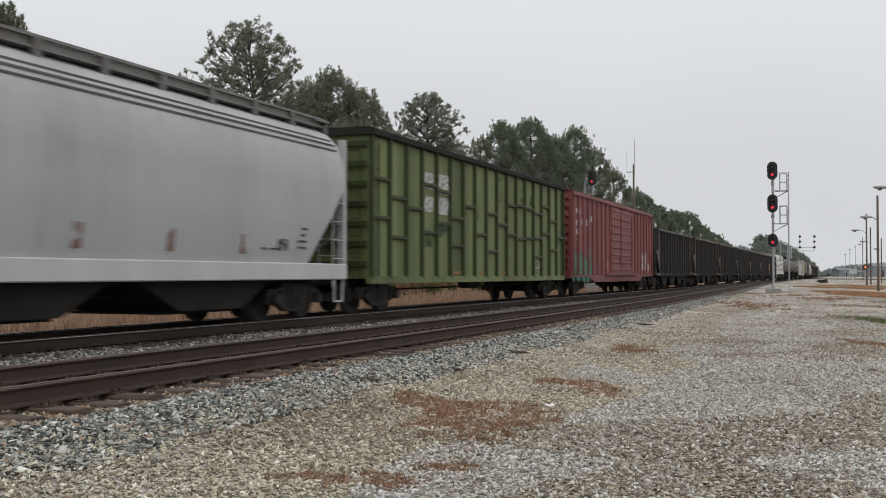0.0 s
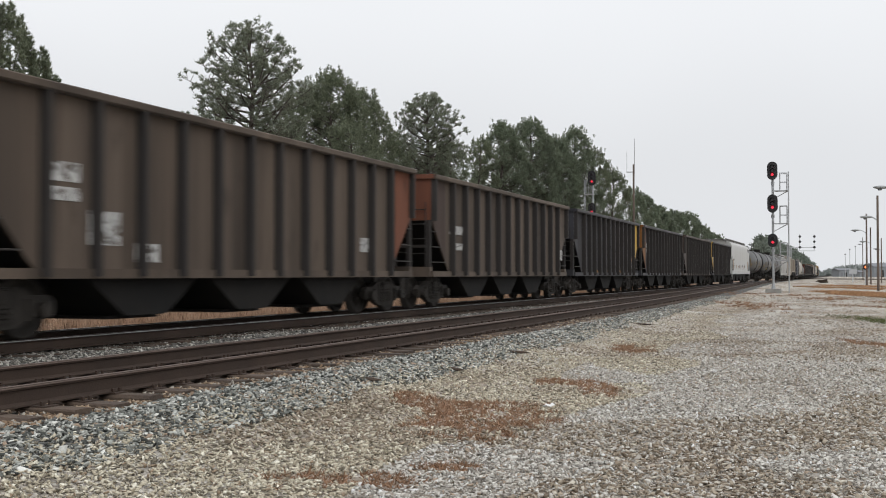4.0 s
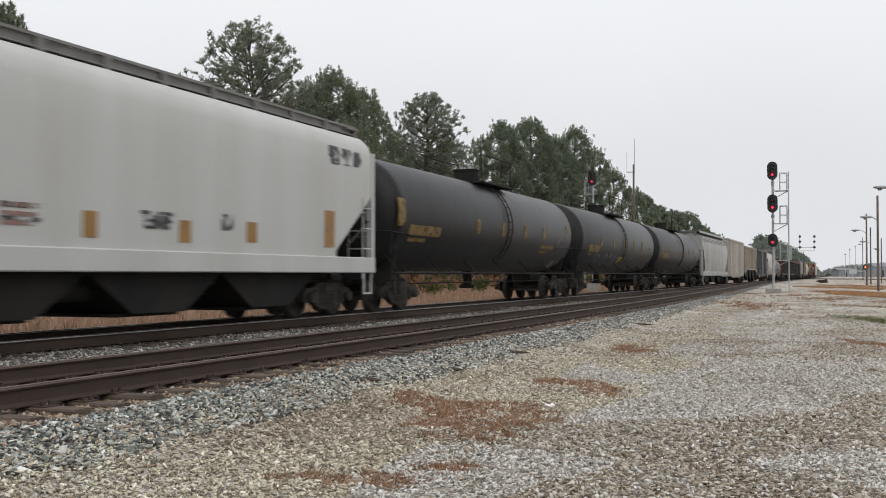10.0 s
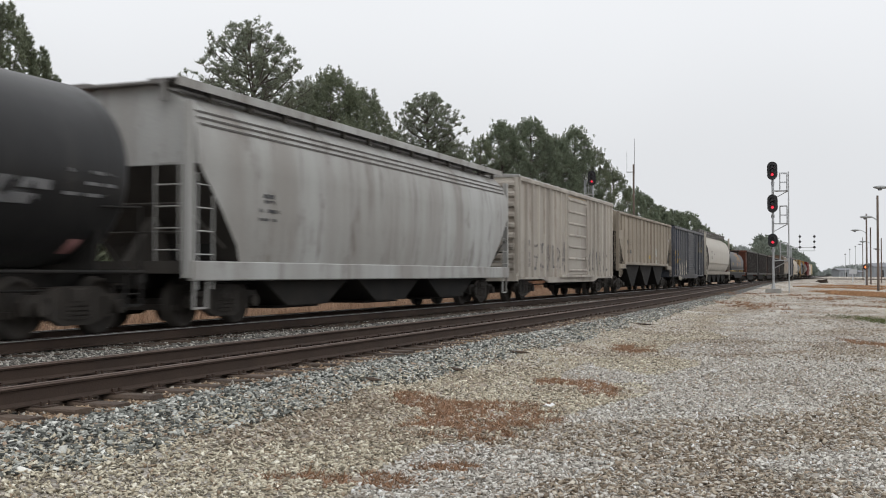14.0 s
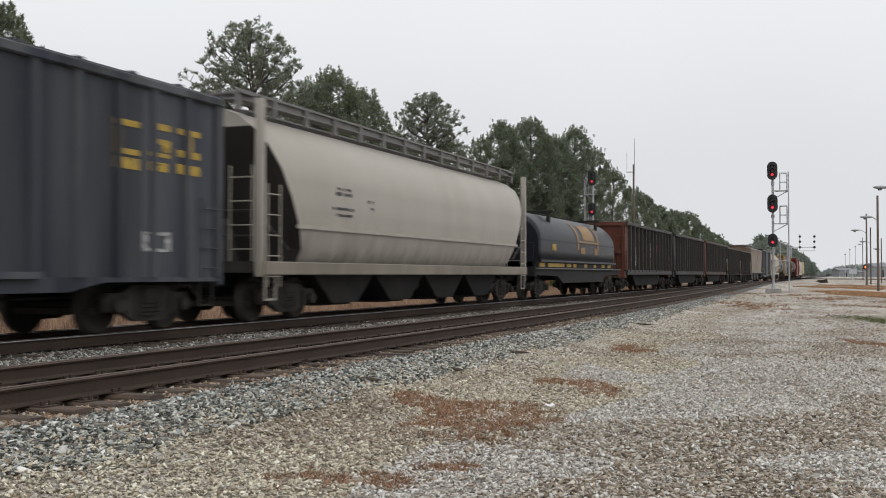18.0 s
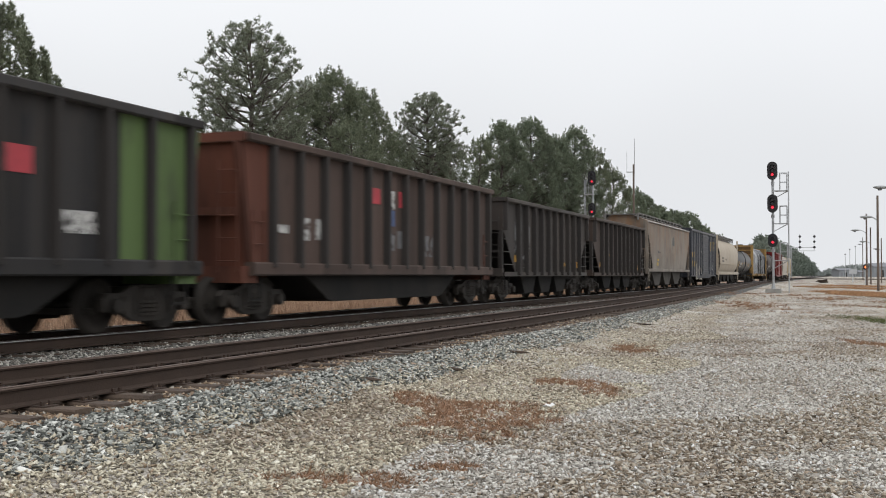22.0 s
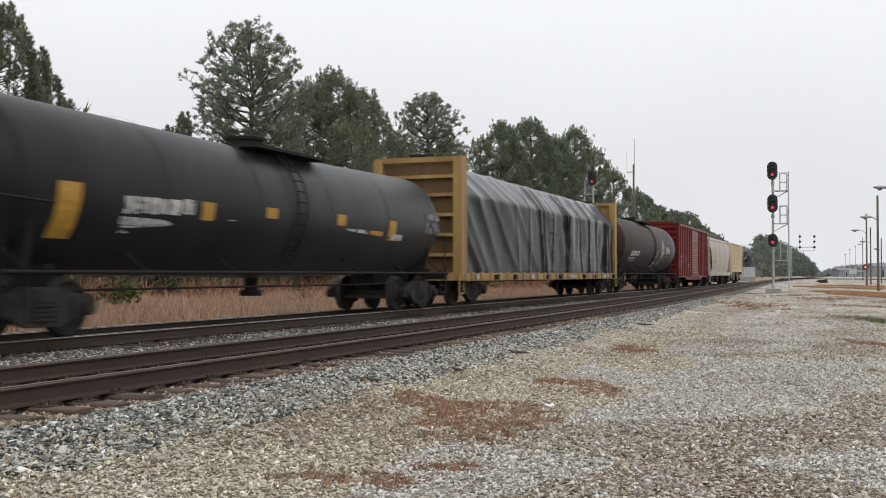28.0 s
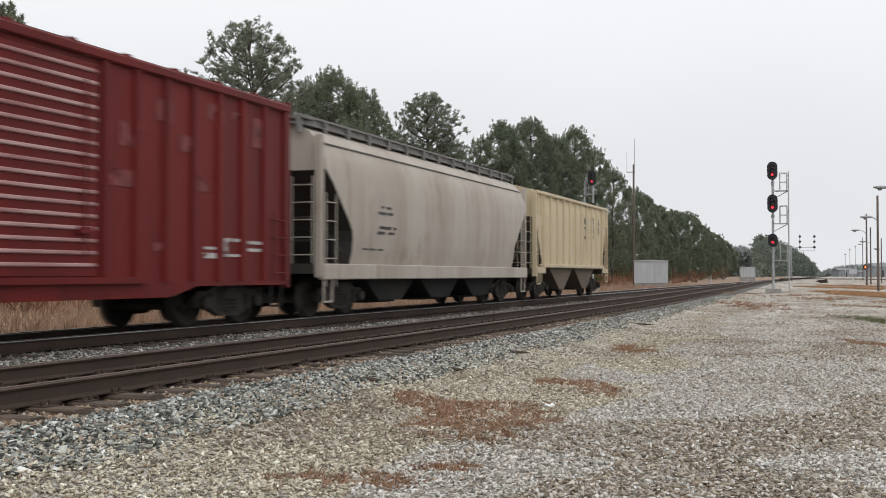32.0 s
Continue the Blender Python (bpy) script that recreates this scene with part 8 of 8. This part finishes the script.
    tuft = new("green_turf", tri_mesh("green_turf", blades(rng, spots, (0.04, 0.12), (0.005, 0.012), 0.4, 5), SHRUB))
    tagged(tuft, "thin olive green turf at the edge of the lot", "grass", kind="stuff")
    # tan grass round the feet of the lamp poles
    spots = []
    for px, py, half, deep in ((1548, 521, 32, 4), (1572, 526, 24, 4.5), (1508, 511, 20, 3), (1548, 508, 24, 2.5)):
        cx, cy, u, v = patch_plan(px, py, half, deep)
        for _ in range(3600):
            s, t = max(-1.1, min(1.1, rng.normal() * 0.6)) * u, max(-1.1, min(1.1, rng.normal() * 0.6)) * v
            x, y = cx + s * math.cos(a) - t * math.sin(a), cy + s * math.sin(a) + t * math.cos(a)
            if noise.noise(Vector((x * 0.5, y * 0.12, 8))) > -0.25:
                spots.append((x, y, ground_z(x, y)))
    straw = new("pole_grass", tri_mesh("pole_grass", blades(rng, np.array(spots), (0.06, 0.18), (0.012, 0.03), 0.5, 5), STRAW_TURF))
    tagged(straw, "orange-tan dead grass round the feet of the lamp poles", "grass", kind="stuff")
    ob = new("dead_turf", tri_mesh("dead_turf", pts, GRASS))
    tagged(ob, "matted dead brown turf in patches on the gravel", "grass", kind="stuff")


loose_stone()

# ---- signals
PAINTED_STEEL = mat("aluminium_paint", (0.42, 0.43, 0.44), 0.5, 0.5, vary=0.25, grain=6)
SIGNAL_BLACK = mat("signal_black", (0.015, 0.014, 0.016), 0.6, vary=0.2, grain=5)
RED_LIGHT = mat("red_signal_light", (0.5, 0.02, 0.04), 0.4, vary=0.0, bump=0, glow=(1.0, 0.04, 0.08, 0.8))
DARK_LENS = mat("dark_lens", (0.02, 0.01, 0.015), 0.15, vary=0.0, bump=0)
CONCRETE = mat("old_concrete", (0.32, 0.31, 0.29), 0.9, vary=0.3, grain=5, bump=0.4)


def signal_head(parent, x, z, w=0.3, h=0.55, lit=2, lenses=3, y=-0.35):
    """A head with an oval target and hooded lenses, facing -y."""
    out = []
    for k in range(24):
        a = k * math.tau / 24
        out.append((x + w * math.cos(a), z + (h - w) * (1 if math.sin(a) > 0 else -1) + w * math.sin(a)))
    head = part("signal_head", Geo().prism(out, y, y + 0.03), SIGNAL_BLACK, parent)
    part("lamp_case", Geo().chamfer(x - w * 0.6, x + w * 0.6, y + 0.03, y + 0.3, z - h * 0.75, z + h * 0.75, 0.03), SIGNAL_BLACK, head)
    for k in range(lenses):
        zz = z + (h - w) * (1 - k * 2 / (lenses - 1)) * 0.95
        part("lens", Geo().tube((x, y - 0.005, zz), (x, y - 0.02, zz), 0.085, 18), RED_LIGHT if k == lit else DARK_LENS, head)
        g = Geo()
        for j in range(12):
            a, b = math.pi * (-0.1 + 1.2 * j / 12), math.pi * (-0.1 + 1.2 * (j + 1) / 12)
            g.add([(x + 0.125 * math.cos(a), y, zz + 0.125 * math.sin(a)), (x + 0.125 * math.cos(b), y, zz + 0.125 * math.sin(b)), (x + 0.125 * math.cos(b), y - 0.22, zz + 0.125 * math.sin(b)), (x + 0.125 * math.cos(a), y - 0.22, zz + 0.125 * math.sin(a)),
                   (x + 0.135 * math.cos(a), y, zz + 0.135 * math.sin(a)), (x + 0.135 * math.cos(b), y, zz + 0.135 * math.sin(b)), (x + 0.135 * math.cos(b), y - 0.22, zz + 0.135 * math.sin(b)), (x + 0.135 * math.cos(a), y - 0.22, zz + 0.135 * math.sin(a))],
                  [(0, 1, 2, 3), (4, 5, 6, 7), (2, 3, 7, 6)])
        part("hood", g, SIGNAL_BLACK, head)
    part("bracket", Geo().box(x - 0.05, x + 0.05, y + 0.25, 0.06, z - 0.1, z + 0.1), PAINTED_STEEL, head)
    return head


def signal_mast(px, depth, base_py, heads, label, ladder_side=0.92, top_py=None, face=0.0):
    x, y = at_view(px, depth)
    z0 = view_z(base_py, depth)
    mast = new("railway_signal")
    mast.matrix_basis = pose(x, y, z0, 0, 0, face)
    tagged(mast, label, "signal", group="railway signals")
    tops = [view_z(a, depth) - z0 for a, *_ in heads]
    height = max(tops) - 0.2
    part("mast", Geo().tube((0, 0, 0), (0, 0, height), 0.075, 12), PAINTED_STEEL, mast)
    part("mast_base", Geo().chamfer(-0.45, 0.45, -0.45, 0.45, -0.9, 0.12, 0.04), CONCRETE, mast)
    part("base_collar", Geo().tube((0, 0, 0.1), (0, 0, 0.45), 0.14, 12, 0.09), PAINTED_STEEL, mast)
    for (py, w, h, n, lit), z in zip(heads, tops):
        signal_head(mast, 0, z, w, h, lit, n)
        part("mast_clamp", Geo().tube((0, 0, z - h - 0.3), (0, 0, z - h - 0.1), 0.1, 10), PAINTED_STEEL, mast)
        # stand for the maintainer with its guard rail
        g = Geo().box(0.1, ladder_side, -0.3, 0.3, z - 1.25, z - 1.2)
        stand = part("stand", g, PAINTED_STEEL, mast)
        part("stand_brace", Geo().tube((0.05, 0, z - 1.7), (ladder_side, 0, z - 1.22), 0.025, 6), PAINTED_STEEL, stand)
        g = Geo()
        for xx in (ladder_side * 0.45, ladder_side * 0.9):
            for yy in (-0.3, 0.3):
                g.tube((xx, yy, z - 1.22), (xx, yy, z - 0.15), 0.02, 6)
        for yy in (-0.3, 0.3):
            g.tube((ladder_side * 0.45, yy, z - 0.15), (ladder_side * 0.9, yy, z - 0.15), 0.02, 6)
            g.tube((ladder_side * 0.45, yy, z - 0.7), (ladder_side * 0.9, yy, z - 0.7), 0.016, 6)
        part("guard_rail", g, PAINTED_STEEL, stand)
    ladder_top = view_z(top_py, depth) - z0 if top_py else height
    g = Geo()
    for yy in (-0.2, 0.2):
        g.tube((ladder_side, yy, -0.1), (ladder_side, yy, ladder_top), 0.028, 6)
    for k in range(int(ladder_top / 0.33)):
        g.tube((ladder_side, -0.2, 0.3 + k * 0.33), (ladder_side, 0.2, 0.3 + k * 0.33), 0.014, 5)
    part("ladder", g, PAINTED_STEEL, mast)
    return mast


signal_mast(1368.5, 65, 515, [(303, 0.31, 0.56, 3, 2), (361, 0.31, 0.56, 3, 2), (426, 0.29, 0.41, 2, 1)], "tall three-head railway signal mast showing red beside the track", top_py=305)
signal_mast(1049.5, 82, 505, [(316, 0.31, 0.58, 3, 2), (371, 0.29, 0.5, 3, 2)], "two-head railway signal mast showing red behind the train", ladder_side=-0.62, top_py=318)


def signal_bridge():
    depth = 257
    x0, y0 = at_view(1396, depth)
    z0 = 0.3
    bridge = new("signal_bridge")
    bridge.matrix_basis = pose(x0, y0, z0, 0, 0, YAW)
    tagged(bridge, "grey cantilever signal bridge with two groups of heads", "signal", group="railway signals")
    zb = view_z(441, depth) - z0
    for dx in (0, 0.7):
        for dy in (0, 0.7):
            part("leg", Geo().box(dx - 0.06, dx + 0.06, dy - 0.06, dy + 0.06, 0, zb + 0.4), PAINTED_STEEL, bridge)
    for k in range(10):
        z = 0.4 + k * zb / 10
        part("lattice", Geo().tube((0, 0, z), (0.7, 0, z + zb / 10), 0.035, 5), PAINTED_STEEL, bridge)
    for dz in (-0.45, 0.4):
        part("beam", Geo().box(0, 6.6, -0.06, 0.06, zb + dz - 0.06, zb + dz + 0.06), PAINTED_STEEL, bridge)
    for px in (1415.5, 1441):
        x = (px - 1396) / 1877 * depth
        part("post", Geo().tube((x, 0, zb - 0.5), (x, 0, zb + 3.6), 0.05, 6), PAINTED_STEEL, bridge)
        for py in (419, 428, 438):
            z = view_z(py, depth) - z0
            part("signal_head", Geo().tube((x - 0.0, -0.25, z), (x, -0.1, z), 0.3, 14), SIGNAL_BLACK, bridge)


signal_bridge()

# ---- light poles, cabinets and far things
POLE_WOOD = mat("weathered_pole", (0.17, 0.13, 0.105), 0.9, vary=0.5, grain=5, bump=0.5, bump_scale=20, streak=True)
LAMP_GREY = mat("lamp_grey", (0.30, 0.31, 0.31), 0.5, 0.3, vary=0.2)
WHITE_BOX = mat("white_cabinet", (0.45, 0.46, 0.475), 0.5, vary=0.15, grain=3, streak=True)


def light_pole(px, depth, base_py, top_py, lamps, label="weathered wooden light pole with a lamp arm"):
    """lamps: (bearing of the lamp, height in the view)."""
    x, y = at_view(px, depth)
    z0 = ground_z(x, y)
    pole = new("light_pole")
    pole.matrix_basis = pose(x, y, z0 - 0.05, 0, 0, YAW)
    tagged(pole, label, "light pole", group="light poles by the lot")
    h = view_z(top_py, depth) - z0
    part("pole", Geo().tube((0, 0, -0.5), (0.0, 0, h), 0.09, 12, 0.07), POLE_WOOD, pole)
    for lx, ly in lamps:
        dx, z = (lx - px) / 1877 * depth, view_z(ly, depth) - z0
        s = 1 if dx > 0 else -1
        arm = part("arm", Geo().tube((0, 0, z - 0.25), (dx * 0.5, 0, z + 0.02), 0.03, 6).tube((dx * 0.5, 0, z + 0.02), (dx - s * 0.25, 0, z + 0.04), 0.03, 6), LAMP_GREY, pole)
        rings = [[(dx + u, w * math.cos(a * math.tau / 10), z + hh * math.sin(a * math.tau / 10)) for a in range(10)] for u, w, hh in ((-0.42, 0.03, 0.02), (-0.3, 0.13, 0.07), (0, 0.17, 0.1), (0.25, 0.13, 0.08), (0.4, 0.05, 0.05))]
        lamp = part("lamp_head", Geo().loft(rings), LAMP_GREY, arm)
        part("lamp_glass", Geo().tube((dx - 0.05, 0, z - 0.07), (dx - 0.05, 0, z - 0.17), 0.14, 12, 0.08), MARK["grey"], lamp)
    return pole


light_pole(1554, 72, 512, 345, [(1533, 383)])
light_pole(1534, 104, 500, 378, [(1514, 407)])
light_pole(1541, 118, 500, 402, [(1528, 427)])
light_pole(1560, 140, 496, 421, [(1551, 440)])
light_pole(1527, 210, 492, 420, [(1522, 432)])
light_pole(1595, 58, 515, 322, [(1560, 330)])


def thin_mast(px, depth, top_py):
    x, y = at_view(px, depth)
    z0 = ground_z(x, y)
    mast = new("yard_light_mast")
    mast.matrix_basis = pose(x, y, z0)
    tagged(mast, "thin grey yard light mast far down the line", "light mast", group="far yard masts")
    h = view_z(top_py, depth) - z0
    part("mast", Geo().tube((0, 0, -0.5), (0, 0, h), 0.14, 8, 0.07), PAINTED_STEEL, mast)
    part("lamp_ring", Geo().tube((0, 0, h - 0.3), (0, 0, h + 0.1), 0.3, 10), LAMP_GREY, mast)


for px, top in ((1496, 450), (1504, 441), (1514, 436)):
    thin_mast(px, 420, top)


def antenna_pole():
    depth = 118
    x, y = at_view(1122, depth)
    z0 = ground_z(x, y)
    pole = new("radio_pole")
    pole.matrix_basis = pose(x, y, z0, 0, 0, YAW)
    tagged(pole, "dark wooden pole carrying a radio whip aerial", "pole")
    h = view_z(291, depth) - z0
    part("pole", Geo().tube((0, 0, -0.5), (0, 0, h), 0.15, 10, 0.1), POLE_WOOD, pole)
    part("aerial", Geo().tube((0.1, 0, h - 1), (0.1, 0, view_z(245, depth) - z0), 0.035, 6), PAINTED_STEEL, pole)
    part("cross_arm", Geo().box(-0.8, 0.1, -0.04, 0.04, h - 0.9, h - 0.8), PAINTED_STEEL, pole)
    part("side_aerial", Geo().tube((-0.75, 0, h - 0.9), (-0.75, 0, h + 1.4), 0.02, 5), PAINTED_STEEL, pole)


antenna_pole()


def cabinet(px0, px1, top_py, base_py, depth, label, deep=2.2):
    x, y = at_view((px0 + px1) / 2, depth)
    z0 = view_z(base_py, depth)
    w, h = (px1 - px0) / 1877 * depth / 2, view_z(top_py, depth) - z0
    box = new("equipment_cabinet")
    box.matrix_basis = pose(x, y, z0, 0, 0, YAW * 0.5)
    tagged(box, label, "cabinet", group="trackside cabinets")
    part("body", Geo().chamfer(-w, w, -deep / 2, deep / 2, 0.1, h - 0.12, 0.02), WHITE_BOX, box)
    part("roof", Geo().prism([(-w - 0.1, h - 0.12), (w + 0.1, h - 0.12), (w + 0.1, h - 0.04), (0, h + 0.03), (-w - 0.1, h - 0.04)], -deep / 2 - 0.1, deep / 2 + 0.1), WHITE_BOX, box)
    part("base", Geo().box(-w + 0.05, w - 0.05, -deep / 2 + 0.05, deep / 2 - 0.05, -0.6, 0.1), CONCRETE, box)
    for k in range(1, 5):
        xx = -w + 2 * w * k / 5
        part("panel_joint", Geo().box(xx - 0.015, xx + 0.015, -deep / 2 - 0.02, -deep / 2 + 0.005, 0.12, h - 0.14), LAMP_GREY, box)
    door = part("door", Geo().box(w - 1.05, w - 0.15, -deep / 2 - 0.035, -deep / 2 - 0.004, 0.15, h - 0.3), WHITE_BOX, box)
    part("handle", Geo().box(w - 0.95, w - 0.9, -deep / 2 - 0.08, -deep / 2 - 0.035, h * 0.4, h * 0.5), LAMP_GREY, door)


cabinet(1123, 1181, 461, 503, 112, "white metal trackside equipment cabinet in the dead grass")
cabinet(1310, 1335, 473, 492, 200, "small white trackside cabinet far down the line")


def small_far_things():
    depth = 110
    x, y = at_view(1531.5, depth)
    post = new("crossing_light")
    post.matrix_basis = pose(x, y, ground_z(x, y), 0, 0, YAW)
    tagged(post, "crossing light on a post, glowing orange-red", "crossing light")
    h = view_z(473, depth) - ground_z(x, y)
    part("post", Geo().tube((0, 0, -0.3), (0, 0, h + 0.3), 0.06, 8), PAINTED_STEEL, post)
    part("target", Geo().tube((0, -0.1, h), (0, -0.07, h), 0.3, 18), SIGNAL_BLACK, post)
    part("lamp", Geo().tube((0, -0.16, h), (0, -0.1, h), 0.13, 16), mat("orange_lamp", (0.6, 0.2, 0.05), 0.4, vary=0, bump=0, glow=(1.0, 0.16, 0.04, 2.0)), post)

    depth = 150
    x, y = at_view(1509, depth)
    z0 = ground_z(x, y)
    sign = new("white_sign")
    sign.matrix_basis = pose(x, y, z0, 0, 0, YAW)
    tagged(sign, "small white board on a post beside the lot", "sign")
    part("post", Geo().box(-0.06, 0.06, -0.05, 0.05, -0.3, view_z(478, depth) - z0), WHITE_BOX, sign)
    part("board", Geo().chamfer(-0.52, 0.52, -0.09, -0.05, view_z(485, depth) - z0, view_z(477, depth) - z0, 0.01), WHITE_BOX, sign)

    x, y = at_view(1258, 150)
    z0 = ground_z(x, y)
    marker = new("marker_post")
    marker.matrix_basis = pose(x, y, z0)
    tagged(marker, "thin white marker post by the track", "post")
    part("post", Geo().box(-0.06, 0.06, -0.03, 0.03, -0.3, 1.5), WHITE_BOX, marker)

    # scrap heap on the lot far off
    depth = 140
    x, y = at_view(1455, depth)
    z0 = ground_z(x, y)
    heap = new("scrap_heap")
    heap.matrix_basis = pose(x, y, z0)
    tagged(heap, "low dark heap of old rails and ties", "scrap heap")
    rnd = random.Random(6)
    for k in range(11):
        m = pose(rnd.uniform(-0.35, 0.35), rnd.uniform(-0.4, 0.4), 0.07 + 0.04 * k * rnd.random(), rnd.uniform(-8, 8), rnd.uniform(-6, 6), 90 + rnd.uniform(-35, 35))
        part("scrap_piece", Geo().chamfer(-0.06, 0.06, -0.55, 0.55, -0.045, 0.045, 0.015, m), TIE if k % 2 else STEEL, heap)

    # low sheds far to the side of the yard
    wall = mat("shed_wall", (0.26, 0.28, 0.30), 0.7, vary=0.2, grain=0.3, streak=True)
    roof = mat("shed_roof", (0.20, 0.21, 0.23), 0.6, vary=0.2, grain=0.3)
    for px0, px1, top, depth in ((1478, 1504, 475, 520), (1538, 1600, 466, 430), (1514, 1530, 479, 480)):
        x, y = at_view((px0 + px1) / 2, depth)
        z0 = ground_z(x, y)
        shed = new("yard_shed")
        shed.matrix_basis = pose(x, y, z0, 0, 0, YAW)
        tagged(shed, "long low grey-blue shed across the yard", "building", group="far yard sheds")
        w, h = (px1 - px0) / 1877 * depth / 2, view_z(top, depth) - z0
        part("wall", Geo().box(-w, w, -5, 5, -0.5, h * 0.75), wall, shed)
        part("roof", Geo().prism([(-5.4, h * 0.75), (5.4, h * 0.75), (0, h)], -w - 0.3, w + 0.3, axis="x"), roof, shed)
        for k in range(int(w)):
            part("bay_door", Geo().box(-w + 0.7 + 2 * k, -w + 1.9 + 2 * k, -5.06, -4.99, 0, h * 0.5), SIGNAL_BLACK if k % 2 else roof, shed)

    # the line that crosses farther on
    line = new("crossing_track")
    tagged(line, "rusty rails of a line that crosses beyond the signals", "railway track", kind="structure")
    ax, ay = at_view(1385, 245)
    bx, by = at_view(1800, 190)
    d = Vector((bx - ax, by - ay, 0)).normalized()
    nrm = Vector((-d.y, d.x, 0))
    for s in (-0.75, 0.75):
        a, b = Vector((ax, ay, 0.43)) + nrm * s, Vector((bx, by, 0.43)) + nrm * s
        g = Geo()
        w = nrm * 0.04
        g.add([a - w, a + w, b + w, b - w, a - w + Vector((0, 0, 0.17)), a + w + Vector((0, 0, 0.17)), b + w + Vector((0, 0, 0.17)), b - w + Vector((0, 0, 0.17))],
              [(0, 1, 2, 3), (4, 5, 6, 7), (0, 1, 5, 4), (1, 2, 6, 5), (2, 3, 7, 6), (3, 0, 4, 7)])
        part("rail", g, STEEL, line)

    # litter on the lot
    paper = mat("white_paper", (0.75, 0.75, 0.74), 0.7, vary=0.1, bump=0)
    for px, py, w in ((968, 723, 0.09), (1033, 667, 0.06), (1196, 592, 0.06), (360, 655, 0.03)):
        depth = 1.48 * 1877 / (py - 486)
        x, y = at_view(px, depth)
        scrap = new("paper_scrap")
        scrap.matrix_basis = pose(x, y, ground_z(x, y) + relief(x, y) + 0.03, 4, 3, px)
        tagged(scrap, "crumpled scrap of white paper on the gravel", "litter", group="litter on the lot")
        g = Geo()
        g.loft([[(w * (u - 0.5) * 2, w * (v - 0.5) * 0.9, 0.02 * math.sin(5 * u + 3 * v)) for v in (0, 0.5, 1)] for u in (0, 0.3, 0.6, 1)], smooth=False, caps=False, closed=False)
        part("sheet", g, paper, scrap)
    for px, py, w in ((650, 698, 0.2), (800, 671, 0.2), (1133, 584, 0.3), (905, 640, 0.3)):
        depth = 1.42 * 1877 / (py - 486)
        x, y = at_view(px, depth)
        tar = new("tie_scrap")
        tar.matrix_basis = pose(x, y, ground_z(x, y) + relief(x, y), 0, 0, 60 + px % 40)
        tagged(tar, "splinter of dark old tie lying on the ballast", "litter", group="litter on the lot")
        part("splinter", Geo().loft([[(0.03 * r * math.cos(a * 1.05) + 0.03 * math.sin(u * 5), u * w, 0.02 + 0.025 * r * math.sin(a * 1.05)) for a in range(6)] for u, r in ((-1, 0.3), (-0.6, 0.9), (0.1, 1.1), (0.6, 0.7), (1, 0.2))], smooth=False), TIE, tar)


small_far_things()


def motions():
    times = [0, 8, 16, 24, 32]
    for i, car in CARS:
        walk(car, [(t, pose(main_x(car_y(i, t)), car_y(i, t), RAIL_Z)) for t in times])


    # wheels roll while their car goes by at close range
    step = 1 / 24
    for w, y in WHEELSETS:
        i = next(n for n, car in CARS if car is w.parent.parent)
        rows = [(0.0, pose(0, y, WHEEL_R))]
        go = [k * step for k in range(1, 768) if 5 < car_y(i, k * step) < 42]
        for t in go:
            turn = -math.degrees((advance(t) - advance(go[0])) * UNIT / WHEEL_R)
            rows.append((t, pose(0, y, WHEEL_R, turn % 360)))
        if not go or go[-1] < 31.9:
            rows.append((32.0, rows[-1][1]))
        walk(w, rows)


build_ties()
motions()
